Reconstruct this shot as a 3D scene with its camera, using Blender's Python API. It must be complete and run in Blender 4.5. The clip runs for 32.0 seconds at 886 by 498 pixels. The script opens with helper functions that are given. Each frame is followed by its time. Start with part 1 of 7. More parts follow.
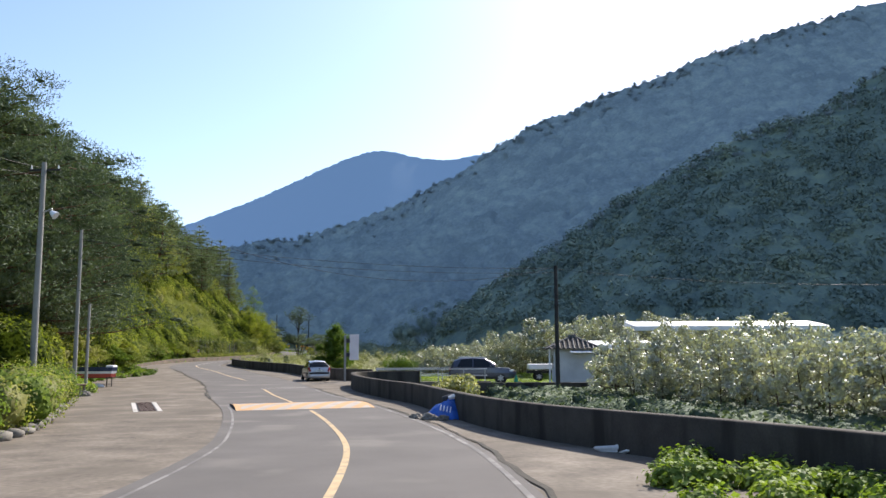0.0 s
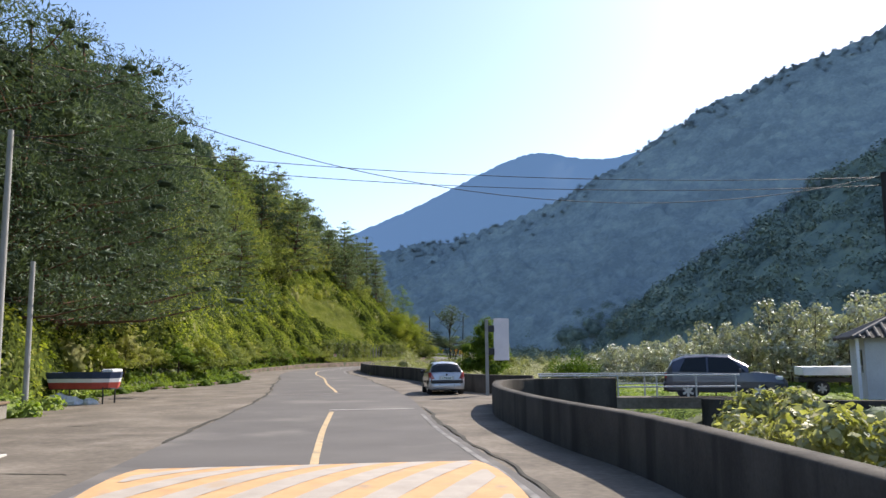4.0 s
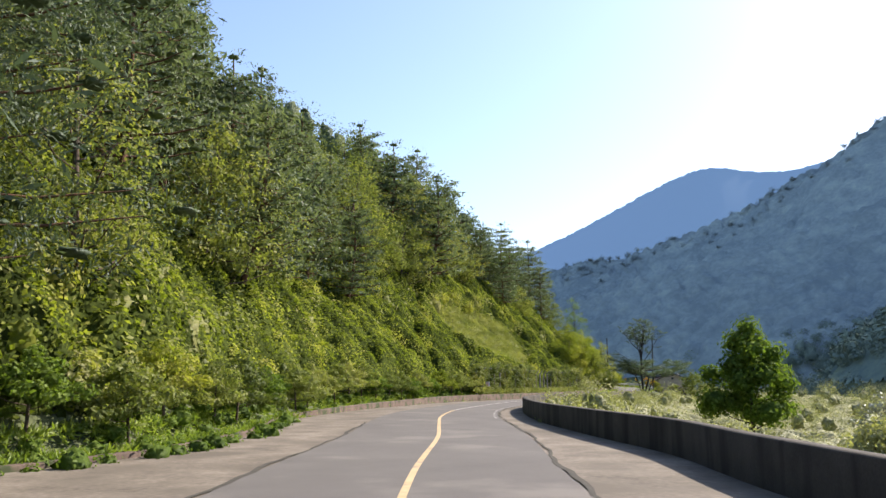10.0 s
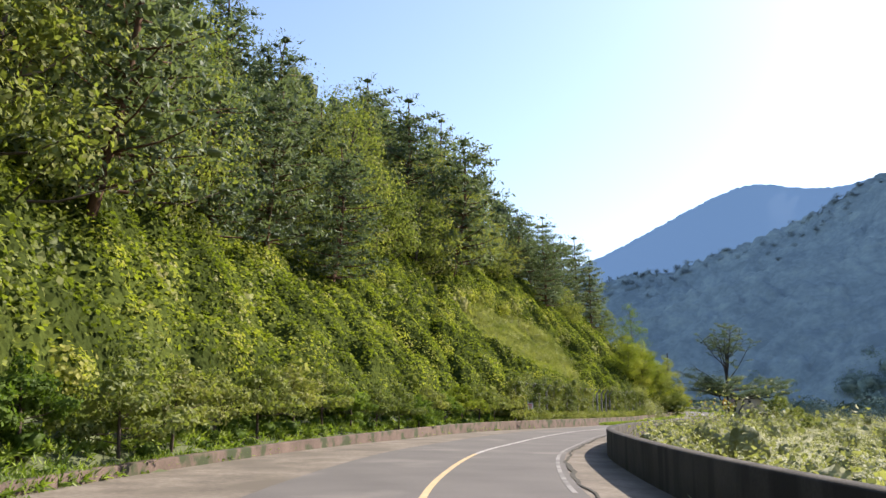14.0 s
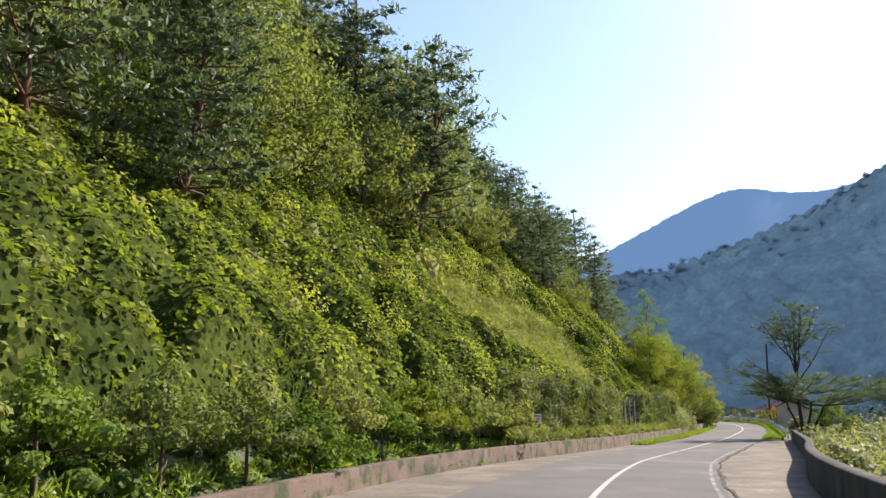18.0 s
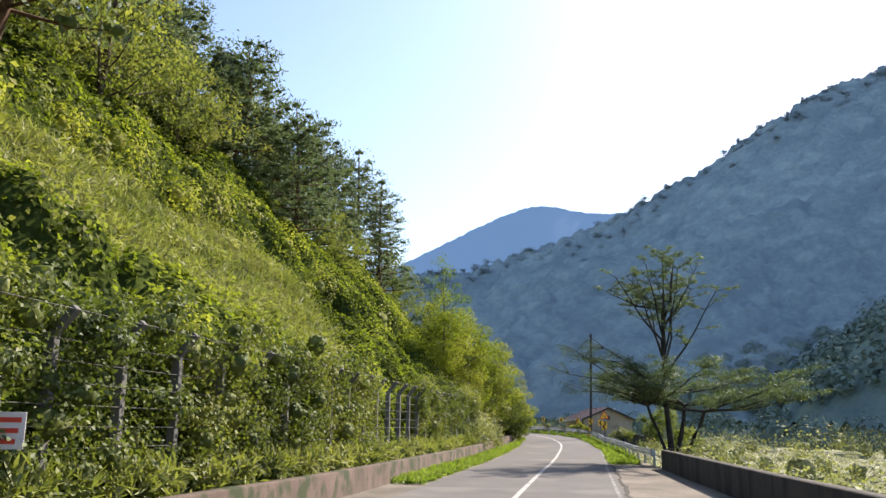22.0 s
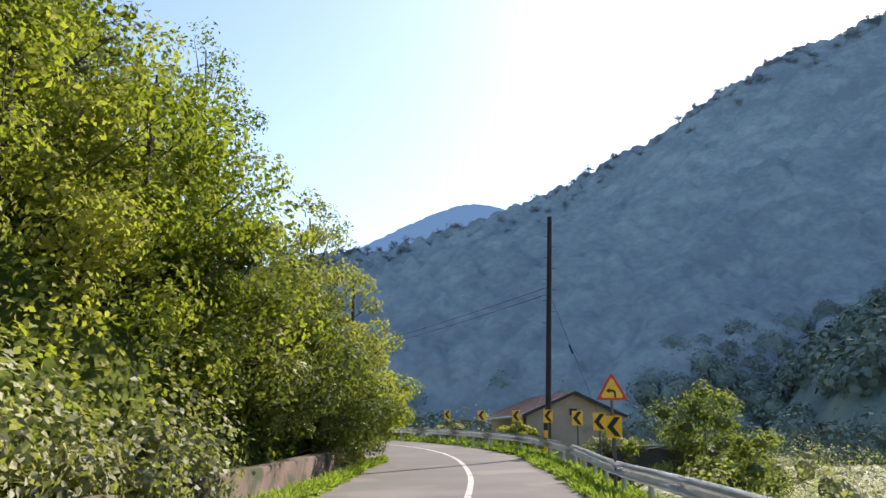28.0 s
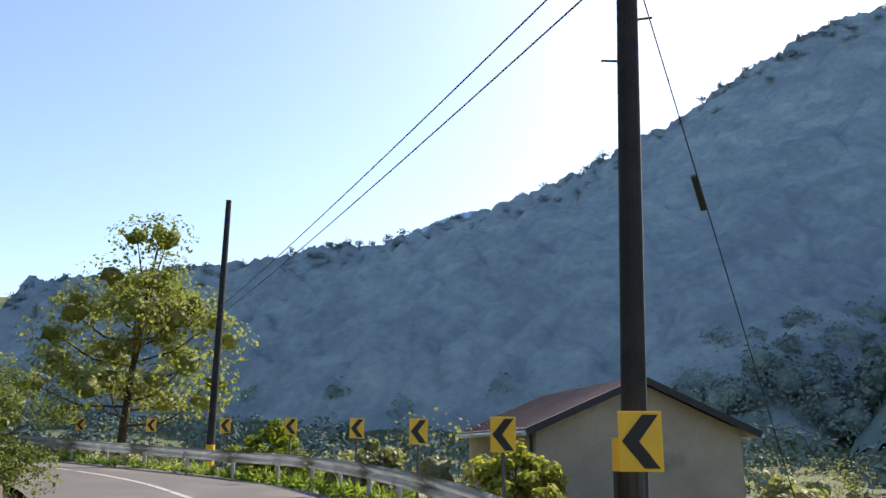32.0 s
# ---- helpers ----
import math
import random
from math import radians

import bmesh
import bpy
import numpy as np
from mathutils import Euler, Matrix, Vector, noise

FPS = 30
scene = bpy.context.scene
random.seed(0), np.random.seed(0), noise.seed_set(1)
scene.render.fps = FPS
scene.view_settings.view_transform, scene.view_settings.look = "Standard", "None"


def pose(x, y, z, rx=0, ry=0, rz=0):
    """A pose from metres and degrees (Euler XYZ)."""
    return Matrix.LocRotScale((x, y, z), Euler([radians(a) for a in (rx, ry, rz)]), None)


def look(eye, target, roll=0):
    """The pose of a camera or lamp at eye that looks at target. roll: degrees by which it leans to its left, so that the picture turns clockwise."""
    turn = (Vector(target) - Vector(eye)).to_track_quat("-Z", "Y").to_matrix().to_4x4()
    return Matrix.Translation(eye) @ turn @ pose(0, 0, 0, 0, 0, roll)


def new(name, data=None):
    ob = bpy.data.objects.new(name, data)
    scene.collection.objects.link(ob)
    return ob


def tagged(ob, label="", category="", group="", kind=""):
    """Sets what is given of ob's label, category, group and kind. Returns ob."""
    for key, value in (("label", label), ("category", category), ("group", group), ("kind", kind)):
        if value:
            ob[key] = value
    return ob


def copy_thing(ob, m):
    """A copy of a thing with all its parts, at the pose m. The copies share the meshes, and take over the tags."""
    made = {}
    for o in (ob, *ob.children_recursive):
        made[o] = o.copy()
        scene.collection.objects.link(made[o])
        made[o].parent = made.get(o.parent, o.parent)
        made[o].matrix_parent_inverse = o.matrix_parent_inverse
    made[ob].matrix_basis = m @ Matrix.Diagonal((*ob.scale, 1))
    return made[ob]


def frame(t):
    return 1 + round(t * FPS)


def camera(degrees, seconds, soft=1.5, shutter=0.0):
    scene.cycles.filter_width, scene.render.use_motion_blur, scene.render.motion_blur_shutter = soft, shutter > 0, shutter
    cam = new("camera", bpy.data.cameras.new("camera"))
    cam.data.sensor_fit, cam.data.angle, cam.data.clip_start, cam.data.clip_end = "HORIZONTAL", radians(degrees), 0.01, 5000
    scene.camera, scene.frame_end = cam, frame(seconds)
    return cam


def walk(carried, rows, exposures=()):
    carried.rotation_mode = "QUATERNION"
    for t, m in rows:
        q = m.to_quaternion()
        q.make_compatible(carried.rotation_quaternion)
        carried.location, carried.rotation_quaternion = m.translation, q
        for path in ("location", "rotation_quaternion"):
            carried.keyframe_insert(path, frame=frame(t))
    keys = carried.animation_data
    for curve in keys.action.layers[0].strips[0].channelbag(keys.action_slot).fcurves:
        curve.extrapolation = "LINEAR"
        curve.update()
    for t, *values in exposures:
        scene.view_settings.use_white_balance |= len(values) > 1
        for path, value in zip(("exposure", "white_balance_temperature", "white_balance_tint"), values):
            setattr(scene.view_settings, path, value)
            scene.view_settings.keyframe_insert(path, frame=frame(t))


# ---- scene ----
cam = camera(58.0, 32.0)
PATH = [
    (0, (0.713, 1.456, 1.698), (0.681, 3.44, 1.944), -0.3),
    (0.5, (0.676, 3.923, 1.595), (0.625, 5.908, 1.833), -0.3),
    (1, (0.596, 6.68, 1.499), (0.503, 8.664, 1.74), -0.3),
    (1.5, (0.399, 9.268, 1.4), (0.255, 11.247, 1.649), -0.1),
    (2, (0.134, 12.05, 1.323), (-0.061, 14.024, 1.577), 0.1),
    (2.5, (-0.173, 14.747, 1.269), (-0.415, 16.716, 1.525), 0.2),
    (3, (-0.533, 17.519, 1.191), (-0.824, 19.481, 1.449), 0.0),
    (3.5, (-1.008, 20.141, 1.125), (-1.358, 22.092, 1.394), -0.2),
    (4, (-1.363, 22.612, 1.124), (-1.789, 24.548, 1.39), -0.6),
    (4.5, (-2.153, 25.425, 1.041), (-2.645, 27.345, 1.311), -0.7),
    (6.5, (-5.152, 36.549, 1.225), (-5.83, 38.407, 1.526), -1.3),
    (7, (-5.905, 38.582, 1.205), (-6.606, 40.431, 1.505), -1.3),
    (7.5, (-6.658, 40.523, 1.189), (-7.379, 42.364, 1.488), -1.1),
    (8, (-7.458, 42.725, 1.206), (-8.198, 44.558, 1.512), -0.9),
    (8.5, (-8.39, 45.271, 1.093), (-9.147, 47.095, 1.41), -0.9),
    (9, (-9.225, 47.786, 1.056), (-10.001, 49.601, 1.382), -0.7),
    (9.5, (-10.244, 50.392, 1.096), (-11.035, 52.198, 1.433), -0.4),
    (10, (-11.172, 52.725, 1.15), (-11.975, 54.525, 1.49), -0.2),
    (10.5, (-12.139, 55.129, 1.119), (-12.952, 56.923, 1.469), -0.2),
    (11, (-13.25, 57.862, 1.163), (-14.076, 59.648, 1.519), -0.3),
    (11.5, (-14.339, 60.486, 1.214), (-15.172, 62.267, 1.583), -0.2),
    (12, (-15.338, 62.95, 1.214), (-16.179, 64.726, 1.585), -0.0),
    (12.5, (-16.416, 65.55, 1.228), (-17.265, 67.321, 1.602), 0.1),
    (13, (-17.438, 68.059, 1.207), (-18.297, 69.826, 1.58), 0.2),
    (13.5, (-18.488, 70.735, 1.139), (-19.357, 72.495, 1.52), 0.2),
    (15.5, (-22.881, 80.813, 1.161), (-23.788, 82.545, 1.583), 0.6),
    (16, (-23.86, 83.05, 1.196), (-24.773, 84.778, 1.619), 0.5),
    (16.5, (-25.23, 85.872, 1.357), (-26.141, 87.603, 1.773), 0.7),
    (17, (-26.466, 88.925, 1.324), (-27.37, 90.659, 1.743), 0.4),
    (17.5, (-27.605, 91.864, 1.325), (-28.487, 93.609, 1.745), 0.1),
    (18, (-28.815, 95.015, 1.4), (-29.652, 96.783, 1.817), -0.2),
    (18.5, (-29.921, 98.329, 1.393), (-30.686, 100.129, 1.813), -0.5),
    (19, (-30.759, 101.571, 1.402), (-31.448, 103.401, 1.823), -0.6),
    (19.5, (-31.59, 104.867, 1.382), (-32.197, 106.725, 1.808), -0.5),
    (20, (-32.216, 108.244, 1.366), (-32.753, 110.122, 1.796), -0.1),
    (20.5, (-32.652, 111.593, 1.434), (-33.132, 113.487, 1.863), 0.4),
    (21, (-33.083, 115.004, 1.439), (-33.519, 116.908, 1.868), 0.5),
    (21.5, (-33.401, 118.341, 1.448), (-33.808, 120.251, 1.882), 0.4),
    (22, (-33.674, 121.581, 1.478), (-34.058, 123.495, 1.914), 0.4),
    (22.5, (-33.988, 125.092, 1.466), (-34.351, 127.01, 1.903), 0.4),
    (23, (-34.166, 128.47, 1.468), (-34.508, 130.392, 1.904), 0.5),
    (23.5, (-34.28, 131.83, 1.448), (-34.603, 133.755, 1.884), 0.6),
    (24, (-34.424, 135.46, 1.397), (-34.729, 137.388, 1.833), 0.9),
    (24.5, (-34.558, 138.919, 1.364), (-34.847, 140.851, 1.797), 1.1),
    (26.5, (-35.435, 153.739, 1.315), (-35.681, 155.675, 1.75), 1.2),
    (27, (-35.444, 157.293, 1.407), (-35.686, 159.229, 1.847), 1.4),
    (27.5, (-35.463, 160.607, 1.462), (-35.698, 162.542, 1.908), 1.0),
    (28, (-35.429, 163.477, 1.452), (-35.649, 165.414, 1.901), 0.3),
    (28.5, (-35.434, 166.65, 1.486), (-35.642, 168.586, 1.941), 0.3),
    (29, (-35.429, 169.646, 1.525), (-35.627, 171.583, 1.982), 0.3),
    (29.5, (-35.422, 172.632, 1.564), (-35.615, 174.569, 2.023), 0.4),
    (30, (-35.395, 175.542, 1.624), (-35.586, 177.478, 2.087), 0.6),
    (30.5, (-35.43, 178.54, 1.746), (-35.623, 180.475, 2.214), 0.7),
    (31, (-35.387, 181.276, 1.86), (-35.58, 183.209, 2.337), 0.2),
    (31.5, (-35.511, 183.97, 1.941), (-35.715, 185.901, 2.42), 0.7),
    (32, (-35.687, 186.891, 2.041), (-35.926, 188.819, 2.516), 0.5),
]
walk(cam, [(t, look(eye, target, roll)) for t, eye, target, roll in PATH], [(0, 0.86, 6380, 14), (4, 0.9, 6420, 14), (8, 1.1, 6620, 15), (27, 1.18, 6620, 15), (30, 1.0, 6480, 15), (32, 1.0, 6480, 15)])

# ---- light ----
SUN_EL, SUN_AZ = 40.0, 34.0            # degrees; azimuth to the right of +y
world = bpy.data.worlds.new("sky")
scene.world = world
world.use_nodes = True
wn = world.node_tree.nodes
sky = wn.new("ShaderNodeTexSky")
sky.sky_type, sky.sun_disc = "NISHITA", False
sky.sun_elevation, sky.sun_rotation = radians(SUN_EL), radians(SUN_AZ)
sky.air_density, sky.dust_density, sky.ozone_density = 1.0, 1.05, 2.3
world.node_tree.links.new(sky.outputs[0], wn["Background"].inputs[0])
wn["Background"].inputs[1].default_value = 0.13
sun = new("sun", bpy.data.lights.new("sun", "SUN"))
sun.data.energy, sun.data.angle, sun.data.color = 4.9, radians(0.6), (1.0, 0.92, 0.79)
az, el = radians(SUN_AZ), radians(SUN_EL)
sun.matrix_world = look((0, 0, 60), (-math.sin(az) * math.cos(el), -math.cos(az) * math.cos(el), 60 - math.sin(el)))



# ---- materials ----
def nodes_of(name):
    m = bpy.data.materials.new(name)
    m.use_nodes = True
    return m, m.node_tree.nodes, m.node_tree.links


def ramp(n, stops):
    r = n.new("ShaderNodeValToRGB")
    while len(r.color_ramp.elements) < len(stops):
        r.color_ramp.elements.new(0.5)
    for e, (p, c) in zip(r.color_ramp.elements, stops):
        e.position, e.color = p, (*c, 1)
    return r


def surface(name, stops, scale=3.0, fine=40.0, rough=0.85, bump=0.3, metal=0.0, dist=0.02, stain=None, spec=0.3):
    """Two-scale mottled surface; stops are colours from dark to light."""
    m, n, l = nodes_of(name)
    b = n["Principled BSDF"]
    g = n.new("ShaderNodeNewGeometry")
    t1, t2 = n.new("ShaderNodeTexNoise"), n.new("ShaderNodeTexNoise")
    t1.inputs["Scale"].default_value, t1.inputs["Detail"].default_value = scale, 6
    t2.inputs["Scale"].default_value, t2.inputs["Detail"].default_value = fine, 3
    for t in (t1, t2):
        l.new(g.outputs["Position"], t.inputs["Vector"])
    mx = n.new("ShaderNodeMath")
    mx.operation, mx.inputs[1].default_value = "MULTIPLY_ADD", 0.35
    l.new(t2.outputs[0], mx.inputs[0])
    sc = n.new("ShaderNodeMath")
    sc.operation, sc.inputs[1].default_value = "MULTIPLY", 0.65
    l.new(t1.outputs[0], sc.inputs[0])
    l.new(sc.outputs[0], mx.inputs[2])
    r = ramp(n, [(0.3 + 0.4 * i / max(1, len(stops) - 1), c) for i, c in enumerate(stops)])
    l.new(mx.outputs[0], r.inputs[0])
    col = r.outputs[0]
    if stain:
        t3 = n.new("ShaderNodeTexNoise")
        t3.inputs["Scale"].default_value, t3.inputs["Detail"].default_value = stain[0], 5
        mp = n.new("ShaderNodeMapping")
        mp.inputs["Scale"].default_value = stain[3] if len(stain) > 3 else (1, 1, 1)
        l.new(g.outputs["Position"], mp.inputs[0])
        l.new(mp.outputs[0], t3.inputs["Vector"])
        k = ramp(n, [(stain[2], (0, 0, 0)), (stain[2] + 0.12, (1, 1, 1))])
        l.new(t3.outputs[0], k.inputs[0])
        mc = n.new("ShaderNodeMixRGB")
        mc.inputs[2].default_value = (*stain[1], 1)
        l.new(k.outputs[0], mc.inputs[0])
        l.new(col, mc.inputs[1])
        col = mc.outputs[0]
    l.new(col, b.inputs["Base Color"])
    b.inputs["Roughness"].default_value, b.inputs["Metallic"].default_value = rough, metal
    b.inputs["Specular IOR Level"].default_value = spec
    if bump:
        bp = n.new("ShaderNodeBump")
        bp.inputs["Strength"].default_value, bp.inputs["Distance"].default_value = bump, dist
        l.new(mx.outputs[0], bp.inputs["Height"])
        l.new(bp.outputs[0], b.inputs["Normal"])
    return m


def leaf(name, stops, trans=0.35, rough=0.5, per_object=0.35, patch=0.12, gloss=0.08, cell=6.0, tilt=0.9, warmth=(1.3, 1.45, 0.55)):
    """Foliage: a colour for each leaf and plant, light passing through; dense masses show leaves of 1/cell metres."""
    m, n, l = nodes_of(name)
    n.remove(n["Principled BSDF"])
    g, o = n.new("ShaderNodeNewGeometry"), n.new("ShaderNodeObjectInfo")
    t = n.new("ShaderNodeTexNoise")
    t.inputs["Scale"].default_value, t.inputs["Detail"].default_value = patch, 3
    l.new(g.outputs["Position"], t.inputs["Vector"])
    a = n.new("ShaderNodeMath")
    a.operation, a.inputs[1].default_value, a.inputs[2].default_value = "MULTIPLY_ADD", 0.26, -0.48
    l.new(g.outputs["Random Per Island"], a.inputs[0])
    b2 = n.new("ShaderNodeMath")
    b2.operation, b2.inputs[1].default_value = "MULTIPLY_ADD", per_object
    l.new(o.outputs["Random"], b2.inputs[0])
    l.new(a.outputs[0], b2.inputs[2])
    c2 = n.new("ShaderNodeMath")
    c2.operation, c2.inputs[1].default_value = "MULTIPLY_ADD", 1.5
    l.new(t.outputs[0], c2.inputs[0])
    l.new(b2.outputs[0], c2.inputs[2])
    v = n.new("ShaderNodeTexVoronoi")
    v.inputs["Scale"].default_value = cell
    l.new(g.outputs["Position"], v.inputs["Vector"])
    sp = n.new("ShaderNodeSeparateColor")
    l.new(v.outputs["Color"], sp.inputs[0])
    c3 = n.new("ShaderNodeMath")
    c3.operation, c3.inputs[1].default_value = "MULTIPLY_ADD", 0.24
    l.new(sp.outputs[0], c3.inputs[0])
    l.new(c2.outputs[0], c3.inputs[2])
    off, add, nrm = n.new("ShaderNodeVectorMath"), n.new("ShaderNodeVectorMath"), n.new("ShaderNodeVectorMath")
    off.operation, off.inputs[1].default_value, off.inputs[2].default_value = "MULTIPLY_ADD", (tilt,) * 3, (-tilt / 2,) * 3
    nrm.operation = "NORMALIZE"
    l.new(v.outputs["Color"], off.inputs[0])
    l.new(g.outputs["Normal"], add.inputs[0])
    l.new(off.outputs[0], add.inputs[1])
    l.new(add.outputs[0], nrm.inputs[0])
    r = ramp(n, [(0.22 + 0.76 * i / max(1, len(stops) - 1), c) for i, c in enumerate(stops)])
    l.new(c3.outputs[0], r.inputs[0])
    d, tr, gl = n.new("ShaderNodeBsdfDiffuse"), n.new("ShaderNodeBsdfTranslucent"), n.new("ShaderNodeBsdfGlossy")
    gl.inputs["Roughness"].default_value = rough
    gl.inputs["Color"].default_value = (0.8, 0.85, 0.9, 1)
    warm = n.new("ShaderNodeMixRGB")
    warm.blend_type, warm.inputs[0].default_value, warm.inputs[2].default_value = "MULTIPLY", 1.0, (*warmth, 1)
    l.new(r.outputs[0], warm.inputs[1])
    for s in (d, tr, gl):
        l.new(nrm.outputs[0], s.inputs["Normal"])
    l.new(r.outputs[0], d.inputs[0])
    l.new(warm.outputs[0], tr.inputs[0])
    m1, m2 = n.new("ShaderNodeMixShader"), n.new("ShaderNodeMixShader")
    m1.inputs[0].default_value, m2.inputs[0].default_value = trans, gloss
    l.new(d.outputs[0], m1.inputs[1])
    l.new(tr.outputs[0], m1.inputs[2])
    l.new(m1.outputs[0], m2.inputs[1])
    l.new(gl.outputs[0], m2.inputs[2])
    l.new(m2.outputs[0], n["Material Output"].inputs[0])
    return m


def plain(name, c, rough=0.5, metal=0.0, coat=0.0, spec=0.5, var=0.12, scale=6.0):
    """Paint, plastic or metal with slight dirt."""
    m, n, l = nodes_of(name)
    b = n["Principled BSDF"]
    t = n.new("ShaderNodeTexNoise")
    t.inputs["Scale"].default_value, t.inputs["Detail"].default_value = scale, 5
    g = n.new("ShaderNodeNewGeometry")
    l.new(g.outputs["Position"], t.inputs["Vector"])
    r = ramp(n, [(0.3, tuple(v * (1 - var) for v in c)), (0.7, tuple(min(1, v * (1 + var)) for v in c))])
    l.new(t.outputs[0], r.inputs[0])
    l.new(r.outputs[0], b.inputs["Base Color"])
    b.inputs["Roughness"].default_value, b.inputs["Metallic"].default_value = rough, metal
    b.inputs["Coat Weight"].default_value, b.inputs["Specular IOR Level"].default_value = coat, spec
    return m


ASPHALT = surface("asphalt", [(0.082, 0.076, 0.071), (0.122, 0.113, 0.105)], 0.5, 60, 0.9, 0.35, stain=(0.35, (0.145, 0.133, 0.12), 0.56))
CONCRETE = surface("worn_concrete", [(0.075, 0.063, 0.049), (0.14, 0.119, 0.094), (0.235, 0.204, 0.164)], 0.9, 9, 0.92, 0.5, stain=(0.45, (0.1, 0.085, 0.066), 0.52))
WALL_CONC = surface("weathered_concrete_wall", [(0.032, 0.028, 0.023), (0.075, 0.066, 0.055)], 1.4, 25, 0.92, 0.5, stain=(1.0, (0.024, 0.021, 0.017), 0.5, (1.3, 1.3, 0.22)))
EARTH_WALL = surface("mossy_retaining_wall", [(0.06, 0.043, 0.034), (0.15, 0.108, 0.085)], 1.2, 18, 0.95, 0.6, stain=(1.5, (0.035, 0.045, 0.018), 0.5))
SOIL = surface("earth_and_weeds", [(0.05, 0.065, 0.03), (0.1, 0.115, 0.05)], 0.4, 8, 0.95, 0.6, dist=0.1)
YELLOW = surface("worn_yellow_paint", [(0.36, 0.265, 0.14), (0.5, 0.38, 0.225)], 4, 60, 0.8, 0.2, stain=(3.0, (0.22, 0.19, 0.15), 0.56))
ORANGE = surface("worn_orange_paint", [(0.42, 0.25, 0.115), (0.55, 0.34, 0.17)], 3, 60, 0.8, 0.2, stain=(2.0, (0.34, 0.25, 0.17), 0.6))
WHITE = surface("worn_white_paint", [(0.28, 0.27, 0.255), (0.43, 0.415, 0.39)], 4, 60, 0.8, 0.2, stain=(2.2, (0.17, 0.16, 0.15), 0.54))
FAINT_WHITE = surface("nearly_worn_off_white_paint", [(0.16, 0.155, 0.145), (0.26, 0.25, 0.235)], 4, 60, 0.85, 0.2, stain=(1.6, (0.13, 0.125, 0.118), 0.45))
HUMP_WHITE = surface("cream_white_road_paint", [(0.31, 0.27, 0.225), (0.42, 0.37, 0.315)], 3, 60, 0.8, 0.2, stain=(1.5, (0.36, 0.28, 0.2), 0.6))
BARK = surface("bark", [(0.035, 0.026, 0.02), (0.12, 0.09, 0.065)], 5, 30, 0.95, 0.8)
PINE_BARK = surface("reddish_pine_bark", [(0.05, 0.03, 0.02), (0.16, 0.085, 0.05)], 5, 30, 0.95, 0.8)
PINE_LEAF = leaf("pine_needles", [(0.07, 0.098, 0.058), (0.12, 0.155, 0.087), (0.18, 0.215, 0.118)], 0.36, gloss=0.02, cell=7, warmth=(1.2, 1.3, 0.7))
# Darker copy of the needles, shade put into colour; bank weeds use it too.
SHADE_DARK_LEAF = leaf("shade_dark_foliage", [(0.04, 0.062, 0.038), (0.072, 0.1, 0.058), (0.115, 0.148, 0.082)], 0.28, gloss=0.02, cell=9, warmth=(1.2, 1.3, 0.7))
BROAD_LEAF = leaf("oak_leaves", [(0.085, 0.108, 0.042), (0.145, 0.172, 0.058), (0.21, 0.23, 0.078), (0.275, 0.268, 0.105)], 0.42, gloss=0.008, cell=6)
GREEN_LEAF = leaf("fresh_green_leaves", [(0.055, 0.09, 0.02), (0.1, 0.15, 0.03), (0.165, 0.22, 0.05)], 0.42, gloss=0.005, cell=9)
VINE_LEAF = leaf("vine_leaves", [(0.075, 0.095, 0.018), (0.14, 0.172, 0.03), (0.215, 0.242, 0.046), (0.32, 0.312, 0.085)], 0.45, patch=0.3, gloss=0.005, cell=8, tilt=0.6)
# Darkened vine leaves: the shade between the outer leaves, put into colour.
VINE_SHADE = leaf("shade_dark_inner_vines", [(0.04, 0.054, 0.015), (0.07, 0.092, 0.022), (0.11, 0.135, 0.032)], 0.25, patch=0.3, gloss=0.0, cell=8, tilt=1.2)
# Shaded copy of the vine leaves: shade is put into the colour.
SHADE_VINE_LEAF = leaf("shade_dark_vine_leaves", [(0.05, 0.068, 0.02), (0.09, 0.115, 0.032), (0.145, 0.168, 0.046), (0.22, 0.225, 0.066)], 0.36, patch=0.5, gloss=0.02, cell=10, tilt=0.8)
YELLOW_LEAF = leaf("autumn_vine_leaves", [(0.08, 0.11, 0.025), (0.16, 0.185, 0.045), (0.27, 0.26, 0.085)], 0.42, patch=0.5, gloss=0.03, cell=9)
DULL_LEAF = leaf("dusty_shrub_leaves", [(0.155, 0.162, 0.085), (0.25, 0.252, 0.135), (0.36, 0.35, 0.205)], 0.36, patch=0.4, gloss=0.02, cell=8, tilt=1.0)
GRASS_LEAF = leaf("dry_slope_grass", [(0.12, 0.145, 0.045), (0.2, 0.22, 0.075), (0.31, 0.31, 0.125)], 0.35, patch=0.3, gloss=0.02)
GREEN_GRASS = leaf("green_grass", [(0.085, 0.132, 0.024), (0.16, 0.222, 0.04), (0.25, 0.305, 0.07)], 0.42, patch=0.5, gloss=0.02, cell=12)


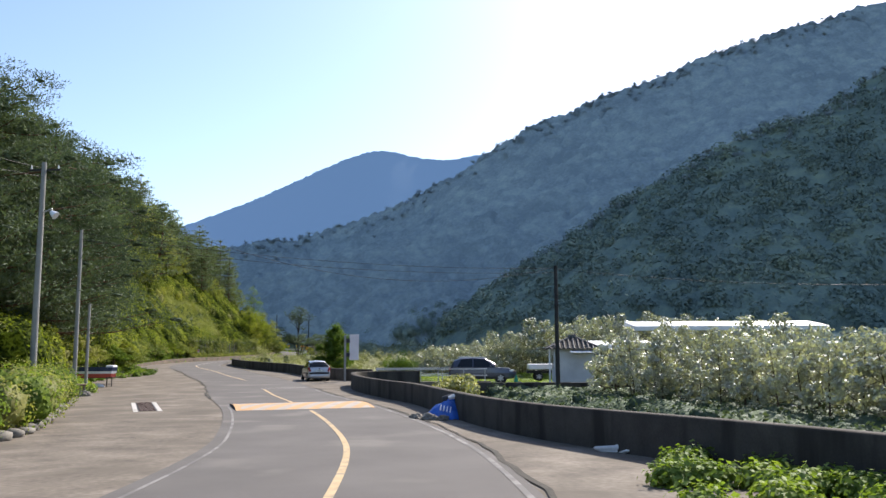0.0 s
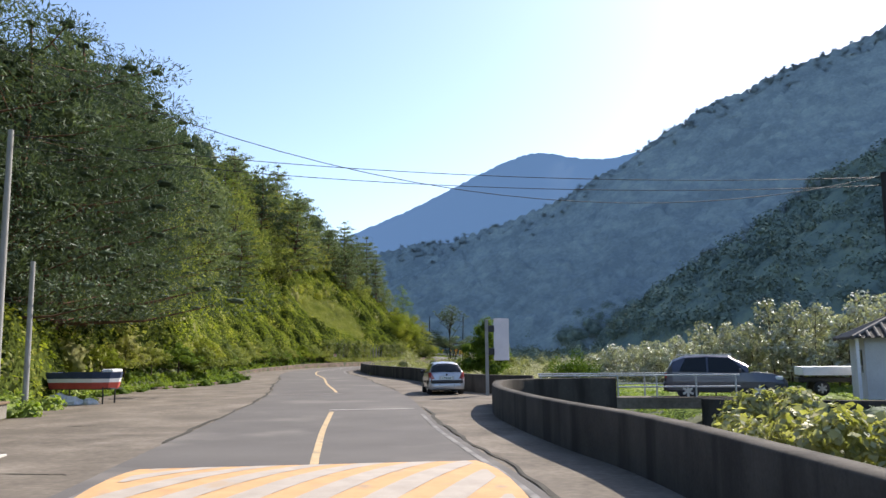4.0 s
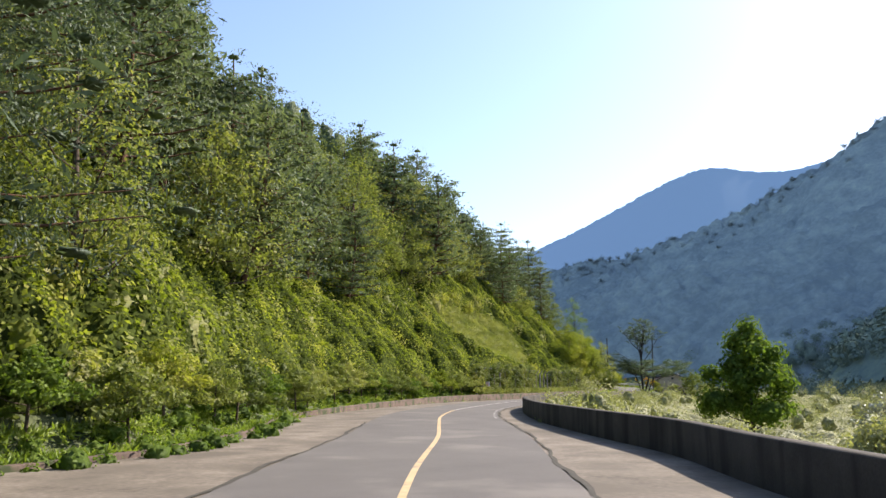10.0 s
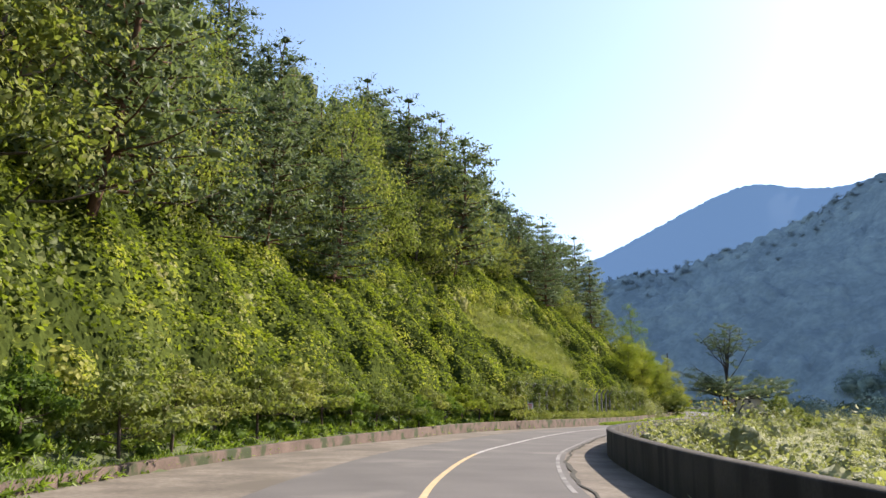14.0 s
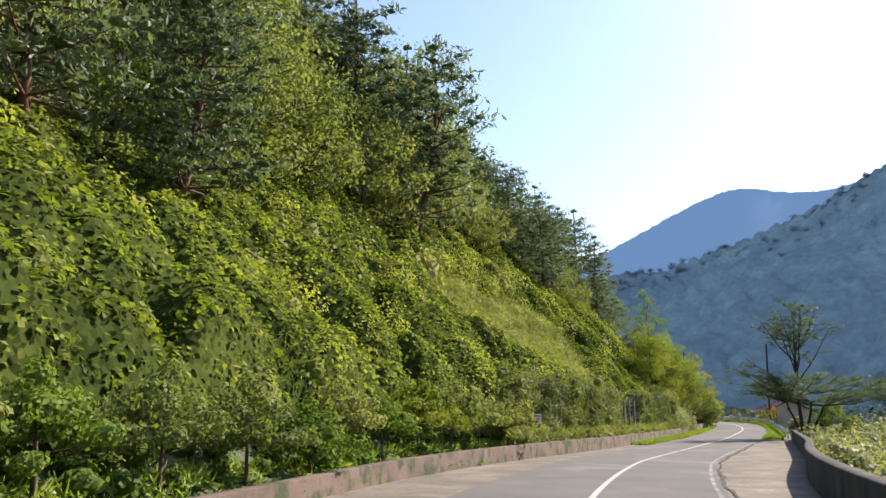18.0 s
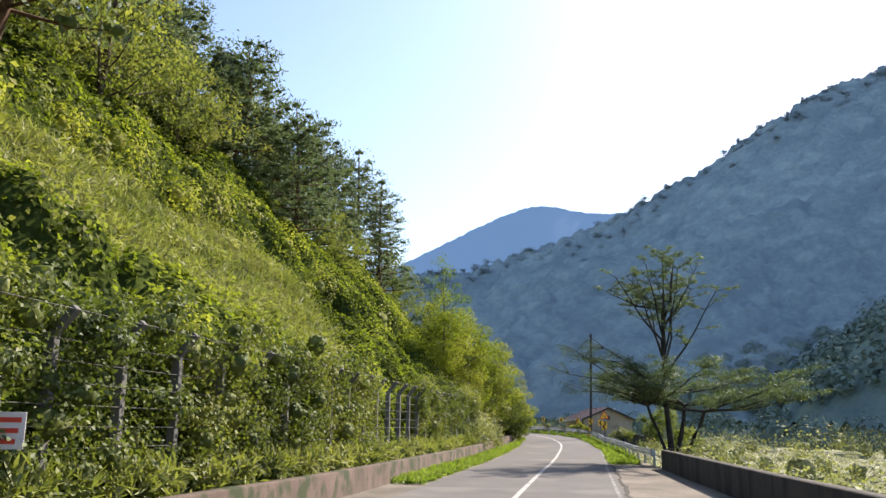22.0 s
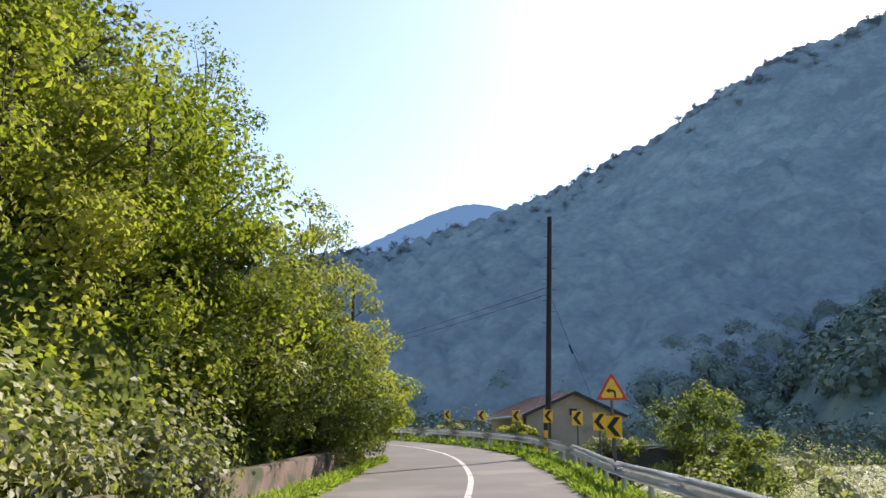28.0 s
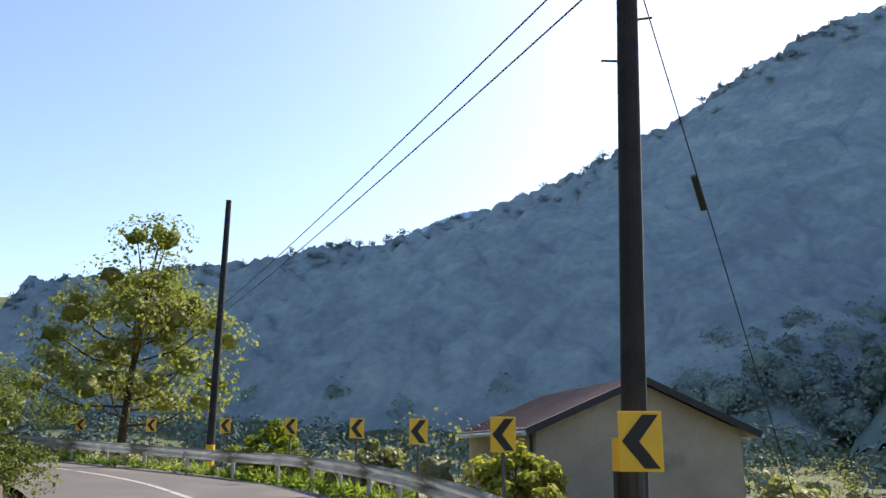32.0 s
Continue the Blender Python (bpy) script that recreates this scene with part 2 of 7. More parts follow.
def forest(name, stops, facing, soft, crown=0.16, relief=2.0):
    """Far woodland: crown after crown, each of its own colour, rounded and ragged; normals bent to facing flatten the
    light like haze.
    """
    m, n, l = nodes_of(name)
    b = n["Principled BSDF"]
    g = n.new("ShaderNodeNewGeometry")
    t1, t2, v = n.new("ShaderNodeTexNoise"), n.new("ShaderNodeTexNoise"), n.new("ShaderNodeTexVoronoi")
    t1.inputs["Scale"].default_value, t1.inputs["Detail"].default_value = 0.025, 4
    t2.inputs["Scale"].default_value, t2.inputs["Detail"].default_value = 0.7, 5
    v.inputs["Scale"].default_value = crown
    sp, warp, off = n.new("ShaderNodeSeparateColor"), n.new("ShaderNodeVectorMath"), n.new("ShaderNodeVectorMath")
    for q in (t1, t2):
        l.new(g.outputs["Position"], q.inputs["Vector"])
    off.operation, off.inputs["Scale"].default_value = "SCALE", 1.5
    l.new(t2.outputs["Color"], off.inputs[0])
    l.new(g.outputs["Position"], warp.inputs[0])
    l.new(off.outputs[0], warp.inputs[1])
    l.new(warp.outputs[0], v.inputs["Vector"])
    l.new(v.outputs["Color"], sp.inputs[0])

    def add(x, k, y):
        q = n.new("ShaderNodeMath")
        q.operation, q.inputs[1].default_value = "MULTIPLY_ADD", k
        l.new(x, q.inputs[0])
        l.new(y, q.inputs[2])
        return q.outputs[0]

    c = add(sp.outputs[0], 0.3, add(t1.outputs[0], -0.6, t1.outputs[0]))
    c = add(t2.outputs[0], 0.5, c)
    r = ramp(n, [(0.44 + 0.42 * i / max(1, len(stops) - 1), q) for i, q in enumerate(stops)])
    l.new(c, r.inputs[0])
    l.new(r.outputs[0], b.inputs["Base Color"])
    b.inputs["Roughness"].default_value, b.inputs["Specular IOR Level"].default_value = 1.0, 0.0
    bp = n.new("ShaderNodeBump")
    bp.inputs["Strength"].default_value, bp.inputs["Distance"].default_value = 1.0, relief
    v.feature = "SMOOTH_F1"
    l.new(add(v.outputs["Distance"], -1.4, t2.outputs[0]), bp.inputs["Height"])
    sc, ad, nm = n.new("ShaderNodeVectorMath"), n.new("ShaderNodeVectorMath"), n.new("ShaderNodeVectorMath")
    sc.operation, sc.inputs["Scale"].default_value = "SCALE", 1 - soft
    ad.inputs[1].default_value = tuple(q * soft for q in facing)
    nm.operation = "NORMALIZE"
    l.new(bp.outputs[0], sc.inputs[0])
    l.new(sc.outputs[0], ad.inputs[0])
    l.new(ad.outputs[0], nm.inputs[0])
    l.new(nm.outputs[0], b.inputs["Normal"])
    return m


# Haze over the far mountain is put into this pale blue base colour.
HAZY_FAR_WOOD = forest("haze_blue_forest", [(0.205, 0.26, 0.285), (0.275, 0.34, 0.355), (0.36, 0.425, 0.41)], (-0.4, -0.8, 0.45), 0.74, 0.24, 1.0)
# Green woods, lightened and blued so the base colour carries haze.
HAZY_HILL_WOOD = forest("haze_toned_green_forest", [(0.13, 0.18, 0.165), (0.175, 0.23, 0.19), (0.24, 0.29, 0.2)], (-0.2, -0.7, 0.65), 0.5, 0.25, 0.4)
# The spur's paleness is haze, mixed into the green of its crowns.
HAZY_SPUR_WOOD = forest("haze_pale_forest", [(0.16, 0.215, 0.195), (0.24, 0.305, 0.255), (0.33, 0.39, 0.3)], (-0.35, -0.8, 0.5), 0.7, 0.5, 0.8)
ORCHARD_LEAF = leaf("apple_leaves", [(0.17, 0.175, 0.125), (0.3, 0.3, 0.225), (0.48, 0.47, 0.39)], 0.25, gloss=0.12, cell=7)


# ---- mesh helpers ----
def link_mesh(name, V, F, material, parent=None, label="", smooth=False):
    """One mesh from vertex and quad (or triangle) arrays."""
    V, F = np.asarray(V, np.float32), np.asarray(F, np.int32)
    me = bpy.data.meshes.new(name)
    k = F.shape[1]
    me.vertices.add(len(V))
    me.vertices.foreach_set("co", V.ravel())
    me.loops.add(F.size)
    me.loops.foreach_set("vertex_index", F.ravel())
    me.polygons.add(len(F))
    me.polygons.foreach_set("loop_start", np.arange(0, F.size, k, dtype=np.int32))
    if smooth:
        me.polygons.foreach_set("use_smooth", np.ones(len(F), bool))
    me.materials.append(material)
    me.update(calc_edges=True)
    me.validate()
    ob = new(name, me)
    ob.parent = parent
    if label:
        ob["label"] = label
    return ob


def part(name, bm, material, parent=None, label="", smooth=False):
    me = bpy.data.meshes.new(name)
    bmesh.ops.recalc_face_normals(bm, faces=bm.faces)
    bm.to_mesh(me)
    bm.free()
    if smooth:
        for p in me.polygons:
            p.use_smooth = True
    me.materials.append(material)
    ob = new(name, me)
    ob.parent = parent
    if label:
        ob["label"] = label
    return ob


def thing(name, place, label, category, group="", turn=0.0, kind=""):
    e = new(name)
    e.matrix_basis = pose(*place, 0, 0, turn)
    e.empty_display_size = 0.2
    return tagged(e, label, category, group, kind)


def join(pieces):
    V, F, n = [], [], 0
    for v, q in pieces:
        V.append(np.asarray(v, float))
        F.append(np.asarray(q, int) + n)
        n += len(v)
    return np.concatenate(V), np.concatenate(F)


def tube(points, radii, sides=6):
    P = np.asarray(points, float)
    n = len(P)
    D = np.gradient(P, axis=0)
    D /= np.linalg.norm(D, axis=1)[:, None] + 1e-9
    A = np.cross(D, np.where(np.abs(D[:, 2:3]) > 0.9, [[1.0, 0, 0]], [[0, 0, 1.0]]))
    A /= np.linalg.norm(A, axis=1)[:, None] + 1e-9
    B = np.cross(D, A)
    a = np.arange(sides) * 2 * math.pi / sides
    V = (P[:, None] + np.asarray(radii)[:, None, None] * (np.cos(a)[None, :, None] * A[:, None] + np.sin(a)[None, :, None] * B[:, None])).reshape(-1, 3)
    i, j = np.meshgrid(np.arange(n - 1), np.arange(sides), indexing="ij")
    F = np.stack([i * sides + j, i * sides + (j + 1) % sides, (i + 1) * sides + (j + 1) % sides, (i + 1) * sides + j], -1).reshape(-1, 4)
    return V, F


def unit(v):
    return v / (np.linalg.norm(v, axis=-1, keepdims=True) + 1e-9)


def ball(k):
    """A rounded block, k by k quads a side."""
    key, V, F = {}, [], []
    for ax in range(3):
        for s in (-1, 1):
            for a in range(k):
                for b in range(k):
                    q = []
                    for da, db in ((0, 0), (1, 0), (1, 1), (0, 1)):
                        c = [0, 0, 0]
                        c[ax], c[(ax + 1) % 3], c[(ax + 2) % 3] = k, 2 * (a + da) - k, 2 * (b + db) - k
                        c[ax] *= s
                        c = tuple(c)
                        if c not in key:
                            key[c] = len(V)
                            V.append(np.array(c) / np.linalg.norm(c))
                        q.append(key[c])
                    F.append(q if s > 0 else q[::-1])
    return np.array(V), np.array(F)


BALLS = {k: ball(k) for k in (2, 3, 4, 5, 7)}


def leaves(centres, radii, count, length, width, r, up=0.3, out=1.0, shell=0.5, along=0.0, fold=0.15, jitter=0.42, core=0.0, fine=2):
    """Folded diamond leaves in ellipsoid clumps. along: how far leaves point outwards (needles, blades).
    core: size of a dense lumpy heart inside each clump."""
    C = np.repeat(np.asarray(centres, float), count, axis=0)
    R = np.repeat(np.asarray(radii, float).reshape(len(centres), -1) * np.ones(3), count, axis=0)
    n = len(C)
    d = unit(r.normal(size=(n, 3)))
    u = (shell + (1 - shell) * r.random((n, 1))) * (0.85 + 0.3 * r.random((n, 1)))
    P = C + d * R * u
    N = unit(out * d + r.normal(size=(n, 3)) * jitter + [0, 0, up])
    A = unit(np.cross(N, r.normal(size=(n, 3))))
    if along:
        A = unit(A * (1 - along) + d * along + [0, 0, 0.15])
        N = unit(np.cross(A, r.normal(size=(n, 3))))
    B = np.cross(N, A)
    s = (0.65 + 0.7 * r.random((n, 1)))
    L, W = length * s * 0.5, width * s * 0.5
    V = np.stack([P - A * L, P + B * W + N * W * fold, P + A * L - N * L * fold, P - B * W + N * W * fold], 1).reshape(-1, 3)
    F = np.arange(4 * n).reshape(-1, 4)
    if core:
        C0, R0 = np.asarray(centres, float), np.asarray(radii, float).reshape(len(centres), -1) * np.ones(3)
        BALL_V, BALL_F = BALLS[fine]
        q = BALL_V[None] * 2.3 + C0[:, None] * 1.7
        lump = 0.9 + 0.22 * np.sin(q[..., 0] * 1.9 + 2 * np.sin(q[..., 1])) * np.cos(q[..., 2] * 2.1 + q[..., 1])
        H = C0[:, None] + R0[:, None] * core * BALL_V[None] * (lump * r.uniform(0.74, 1.16, lump.shape))[..., None]
        F = np.vstack([F, (BALL_F[None] + 4 * n + len(BALL_V) * np.arange(len(C0))[:, None, None]).reshape(-1, 4)])
        V = np.vstack([V, H.reshape(-1, 3)])
    return V, F


def smooth_line(pts, step=1.0):
    """Catmull-Rom through the points, at even steps."""
    P = np.asarray(pts, float)
    Q = np.vstack([2 * P[0] - P[1], P, 2 * P[-1] - P[-2]])
    out = []
    for i in range(1, len(Q) - 2):
        t = np.linspace(0, 1, 24, endpoint=False)[:, None]
        a, b, c, d = Q[i - 1], Q[i], Q[i + 1], Q[i + 2]
        out.append(0.5 * (2 * b + (c - a) * t + (2 * a - 5 * b + 4 * c - d) * t ** 2 + (3 * b - a - 3 * c + d) * t ** 3))
    X = np.vstack(out + [P[-1:]])
    s = np.concatenate([[0], np.cumsum(np.linalg.norm(np.diff(X, axis=0), axis=1))])
    k = np.arange(0, s[-1], step)
    return np.stack([np.interp(k, s, X[:, i]) for i in range(X.shape[1])], 1)


def side_distance(line, x, y):
    """Distance to a line, positive on its left."""
    x, y = np.broadcast_arrays(np.asarray(x, float), np.asarray(y, float))
    best, sign = np.full(x.shape, 1e9), np.ones(x.shape)
    for (ax, ay), (bx, by) in zip(line[:-1], line[1:]):
        dx, dy = bx - ax, by - ay
        t = np.clip(((x - ax) * dx + (y - ay) * dy) / (dx * dx + dy * dy), 0, 1)
        d = np.hypot(x - ax - t * dx, y - ay - t * dy)
        c = dx * (y - ay) - dy * (x - ax)
        near = d < best - 1e-9
        best, sign = np.where(near, d, best), np.where(near, np.where(c >= 0, 1.0, -1.0), sign)
    return best * sign


# ---- plan ----
CENTRE = smooth_line([(0.6, -70), (0.3, -25), (-0.3, 0), (-0.8, 10), (-1.5, 17.8), (-2.8, 24), (-4.7, 30.7), (-6.4, 35.5), (-8, 40), (-9.9, 45.7),
                      (-12, 52), (-14.4, 58.3), (-18, 66.7), (-21.3, 75), (-24.2, 81.5), (-27.3, 88.6), (-30.2, 97), (-32, 105), (-33.6, 113),
                      (-34.8, 121), (-35.5, 128), (-35.9, 141), (-36.2, 155), (-36.4, 168), (-36.85, 181), (-37.4, 187.5), (-38.4, 193.2),
                      (-40.2, 198.5), (-42.7, 203), (-46, 206.8), (-50.5, 209.8), (-57, 212.5), (-66, 215), (-85, 218)], 0.8)
FOOT = [(-30, -120), (-22, -40), (-15, -5), (-12.5, 12), (-13, 24), (-17.3, 36), (-19.2, 43), (-20.6, 47), (-23.4, 52.5), (-25.3, 60), (-25.2, 67.5), (-27.2, 73.5), (-29.6, 77.8), (-32.2, 83),
        (-34.3, 88.5), (-36.5, 97), (-38, 105.7), (-39.6, 115), (-40.3, 126), (-40.2, 140), (-40.8, 160), (-40.7, 175), (-40.9, 187),
        (-41.7, 193), (-43.5, 197.8), (-46.2, 201.7), (-50, 205), (-55.2, 208), (-64, 210.6), (-100, 214), (-400, 190)]
RIGHT = [(20, -120), (12, -20), (9, 3), (6.5, 11), (5.2, 14.6), (3.1, 19.4), (1.4, 23.8), (-0.8, 33), (-2.4, 37.5), (-4.5, 44), (-5.4, 50.2), (-6.1, 55.2),
         (-8, 58.2), (-11.6, 66), (-13.9, 71.7), (-17.2, 77.6), (-20.9, 84.7), (-24, 92), (-26.6, 99.5), (-28.3, 108), (-29.3, 118), (-29.7, 131),
         (-30.5, 145), (-31.3, 158.5), (-32.4, 166), (-33.1, 175), (-33.85, 181.5), (-34.1, 185.5), (-34.45, 189.5), (-35.3, 193.8), (-36.6, 197.8), (-38.3, 201.7), (-40.4, 205.4), (-43, 208.6),
         (-48, 211.4), (-56, 215.2), (-66, 218), (-100, 222), (-400, 240)]
PROFILE_Y = [-200, -30, 0, 20, 40, 60, 80, 100, 120, 140, 160, 180, 190, 195, 200, 209, 220, 400]
PROFILE_Z = [3.0, 0.5, 0.08, -0.38, -0.51, -0.44, -0.31, -0.21, -0.18, -0.21, -0.17, 0.16, 0.45, 0.66, 0.82, 1.05, 1.2, 1.6]


def road_z(x, y):
    return np.interp(y, PROFILE_Y, PROFILE_Z) + np.clip(-44 - np.asarray(x, float), 0, 60) * 0.035 * np.clip((np.asarray(y, float) - 195) / 10, 0, 1)


RIDGES = [  # points of a ridge, and how far its flanks reach
    ([(-700, 1200, 90), (-521, 1200, 140), (-401, 1200, 186), (-307, 1200, 220), (-229, 1200, 256), (-178, 1200, 279), (-117, 1200, 300), (-73, 1200, 288),
      (-30, 1200, 279), (13, 1200, 283), (57, 1210, 293), (200, 1250, 330), (600, 1300, 350)], 600),
    ([(-420, 470, 52), (-250, 420, 46), (-144, 400, 45), (-110, 400, 49), (-80, 400, 53), (-53, 400, 60), (-30, 400, 69), (0, 400, 84), (22, 400, 99), (46, 400, 112),
      (75, 400, 124), (101, 400, 133), (145, 400, 151), (200, 400, 168), (320, 390, 190), (600, 350, 240)], 160),
    ([(8, 262, 10), (26, 260, 21), (36, 260, 33), (55, 260, 45), (74, 260, 55), (93, 260, 65), (121, 260, 76), (144, 260, 89), (220, 240, 115), (400, 150, 150), (500, -200, 150)], 92),
    ([(-17, 300, 7), (-6, 300, 15), (2, 300, 15), (23, 300, 24), (60, 300, 40)], 55),
    ([(-125, 338, 19), (-80, 332, 30), (-45, 330, 36), (4, 330, 50), (62, 330, 68), (100, 335, 82), (150, 345, 100), (230, 350, 125)], 100),
]


def bumps(x, y, size, seed):
    x, y = np.asarray(x, float) / size, np.asarray(y, float) / size
    return (np.sin(x * 1.9 + seed) * np.cos(y * 1.6 + seed * 2.3) + 0.6 * np.sin(x * 3.7 + y * 2.9 + seed * 1.7) + 0.4 * np.cos(x * 5.9 - y * 6.7 + seed)) / 2


STEEP = {1: 1.02, 2: 0.72, 3: 0.6, 4: 0.85}


def flank(which, x, y):
    """Height of one ridge's flanks."""
    line, reach = RIDGES[which]
    far = np.full(np.shape(x), -99.0)
    for (ax, ay, az_), (bx, by, bz) in zip(line[:-1], line[1:]):
        dx, dy = bx - ax, by - ay
        t = np.clip(((x - ax) * dx + (y - ay) * dy) / (dx * dx + dy * dy), 0, 1)
        d = np.hypot(x - ax - t * dx, y - ay - t * dy)
        top = az_ + (bz - az_) * t
        far = np.maximum(far, top - np.maximum(STEEP[which], (top + 4) / reach) * d)
    return far


def terrain(x, y):
    x, y = np.broadcast_arrays(np.asarray(x, float), np.asarray(y, float))
    base = road_z(x, y)
    dl, dr = side_distance(FOOT, x, y), -side_distance(RIGHT, x, y)
    # hill on the left of the road
    hill = np.interp(dl, [0.75, 1.1, 2.2, 4, 10, 25, 60, 110, 200, 500], [-0.15, 0.45, 0.8, 2.8, 9.2, 23.5, 50, 74, 92, 96])
    gentle = np.clip((y - 10) / 45, 0.35, 1) * np.clip((290 - y) / 70, 0.4, 1)
    gentle = gentle * (1 - 0.15 * np.exp(-((y - 114) / 17) ** 2) + 0.1 * np.exp(-((y - 84) / 11) ** 2))
    hill = np.where(dl > 2.2, 0.8 + (hill - 0.8) * gentle, hill)
    hill = hill + np.where(dl > 2, bumps(x, y, 9, 1.0) * np.clip(dl / 20, 0, 1) * 1.6, 0)
    # stream bed and fields on the right
    field = np.interp(dr, [0, 0.4, 1.6, 3.5, 6, 9, 40, 80, 200], [-0.15, -0.4, -1.7, -2.1, -1.7, -0.55, -0.4, 1.0, 6])
    stream = np.interp(dr, [0, 0.6, 3, 8, 16, 30, 60, 120], [-0.15, -0.35, -1.1, -2.6, -3.4, -3.0, -1.5, 3])
    w = np.clip((y - 75) / 25, 0, 1)
    right = field * (1 - w) + stream * w + np.where(dr > 3, bumps(x, y, 6, 3.0) * 0.25, 0)
    z = base + np.where(dl > 0, hill, np.where(dr > 0, right, -0.15))
    far = np.full(x.shape, -99.0)
    for which in (1, 2, 3, 4):
        far = np.maximum(far, flank(which, x, y))
    far = far + bumps(x, y, 26, 5.0) * 1.6 * np.clip(far / 30, 0, 1)
    return np.where(far > z, far, z)


def axis(lo, a, b, hi, fine, grow):
    mid = list(np.arange(a, b + 1e-6, fine))
    s, v, up, dn = fine, b, [], []
    while v < hi:
        s *= grow
        v += s
        up.append(v)
    s, v = fine, a
    while v > lo:
        s *= grow
        v -= s
        dn.append(v)
    return np.array(dn[::-1] + mid + up)


GX, GY = axis(-3500, -62, 16, 3500, 1.3, 1.07), axis(-2500, 0, 222, 4200, 2.0, 1.08)
MX, MY = np.meshgrid(GX, GY, indexing="ij")
GZ = terrain(MX, MY)
i, j = np.meshgrid(np.arange(len(GX) - 1), np.arange(len(GY) - 1), indexing="ij")
nj = len(GY)
ground = link_mesh("ground", np.stack([MX, MY, GZ], -1).reshape(-1, 3), np.stack([i * nj + j, (i + 1) * nj + j, (i + 1) * nj + j + 1, i * nj + j + 1], -1).reshape(-1, 4), SOIL, smooth=True)
tagged(ground, "earth, leaf litter and low weeds of the valley and hills", "ground", kind="structure")

# ---- road ----
CT = unit(np.gradient(CENTRE, axis=0))
CN = np.stack([-CT[:, 1], CT[:, 0]], 1)      # to the left
CS = np.concatenate([[0], np.cumsum(np.linalg.norm(np.diff(CENTRE, axis=0), axis=1))])


def at_y(y):
    return int(np.argmin(np.abs(CENTRE[:, 1] - y) + (CENTRE[:, 0] < -45) * 5))


def ribbon(name, a, b, lo, hi, lift, material, label, category, cols=1, kind="structure", thick=0.0, step=1, crown=None):
    """A strip along the road between offsets lo and hi (left positive), from sample a to b."""
    idx = np.arange(a, b + 1, step)
    w = np.linspace(0, 1, cols + 1)
    off = np.asarray(lo)[..., None] * (1 - w) + np.asarray(hi)[..., None] * w if np.ndim(lo) else np.tile(lo * (1 - w) + hi * w, (len(idx), 1))
    P = CENTRE[idx][:, None] + CN[idx][:, None] * off[..., None]
    Z = road_z(P[..., 0], P[..., 1]) + lift
    if crown is not None:
        Z = Z + crown(CS[idx])[:, None]
    V = np.concatenate([P, Z[..., None]], -1).reshape(-1, 3)
    m = cols + 1
    i, j = np.meshgrid(np.arange(len(idx) - 1), np.arange(cols), indexing="ij")
    F = np.stack([i * m + j, (i + 1) * m + j, (i + 1) * m + j + 1, i * m + j + 1], -1).reshape(-1, 4)
    ob = link_mesh(name, V, F[:, ::-1], material)
    return tagged(ob, label, category, kind=kind)


LAST = len(CENTRE) - 1
ribbon("road", 0, LAST, -2.75, 2.95, 0.012, ASPHALT, "grey worn asphalt of a two-lane country road", "road", 6)


def edge_x(line, y):
    P = np.array([p for p in line if p[1] > -130 and p[0] > -46])
    return np.interp(y, P[:, 1], P[:, 0])


# worn concrete aprons on both sides, from the hill's foot to the wall
ys = np.arange(-60, 199, 1.0)
xl, xr = edge_x(FOOT, ys) - 0.1, edge_x(RIGHT, ys) + 0.05
w = np.linspace(0, 1, 25)
PX = xl[:, None] * (1 - w) + xr[:, None] * w
PY = np.repeat(ys[:, None], 25, 1)
PZ = road_z(PX, PY) - 0.004
m = 25
i, j = np.meshgrid(np.arange(len(ys) - 1), np.arange(24), indexing="ij")
apron = link_mesh("pavement", np.stack([PX, PY, PZ], -1).reshape(-1, 3), np.stack([i * m + j, i * m + j + 1, (i + 1) * m + j + 1, (i + 1) * m + j], -1).reshape(-1, 4), CONCRETE)
tagged(apron, "worn pale concrete shoulder beside the asphalt road", "pavement", kind="structure")

HUMP_A, HUMP_B = at_y(30.0), at_y(34.2)
ribbon("centre_line", at_y(-40), at_y(29.9), -0.065, 0.065, 0.018, YELLOW, "worn solid yellow centre line on asphalt", "road marking")
ribbon("centre_line", at_y(34.4), at_y(45.8), -0.065, 0.065, 0.018, YELLOW, "worn solid yellow centre line on asphalt", "road marking")
ribbon("centre_line", at_y(56.5), at_y(97), -0.065, 0.065, 0.018, YELLOW, "worn solid yellow centre line on asphalt", "road marking")
ribbon("centre_line", at_y(97), LAST, -0.07, 0.07, 0.018, WHITE, "pale worn centre line on asphalt", "road marking")
ribbon("edge_line", at_y(-40), at_y(44), -2.61, -2.51, 0.018, FAINT_WHITE, "faded white edge line on asphalt", "road marking")
ribbon("edge_line", at_y(86), LAST, -2.61, -2.51, 0.018, FAINT_WHITE, "faded white edge line on asphalt", "road marking")
ribbon("edge_line", at_y(-40), at_y(33), 2.62, 2.69, 0.018, FAINT_WHITE, "faded white edge line on asphalt", "road marking")
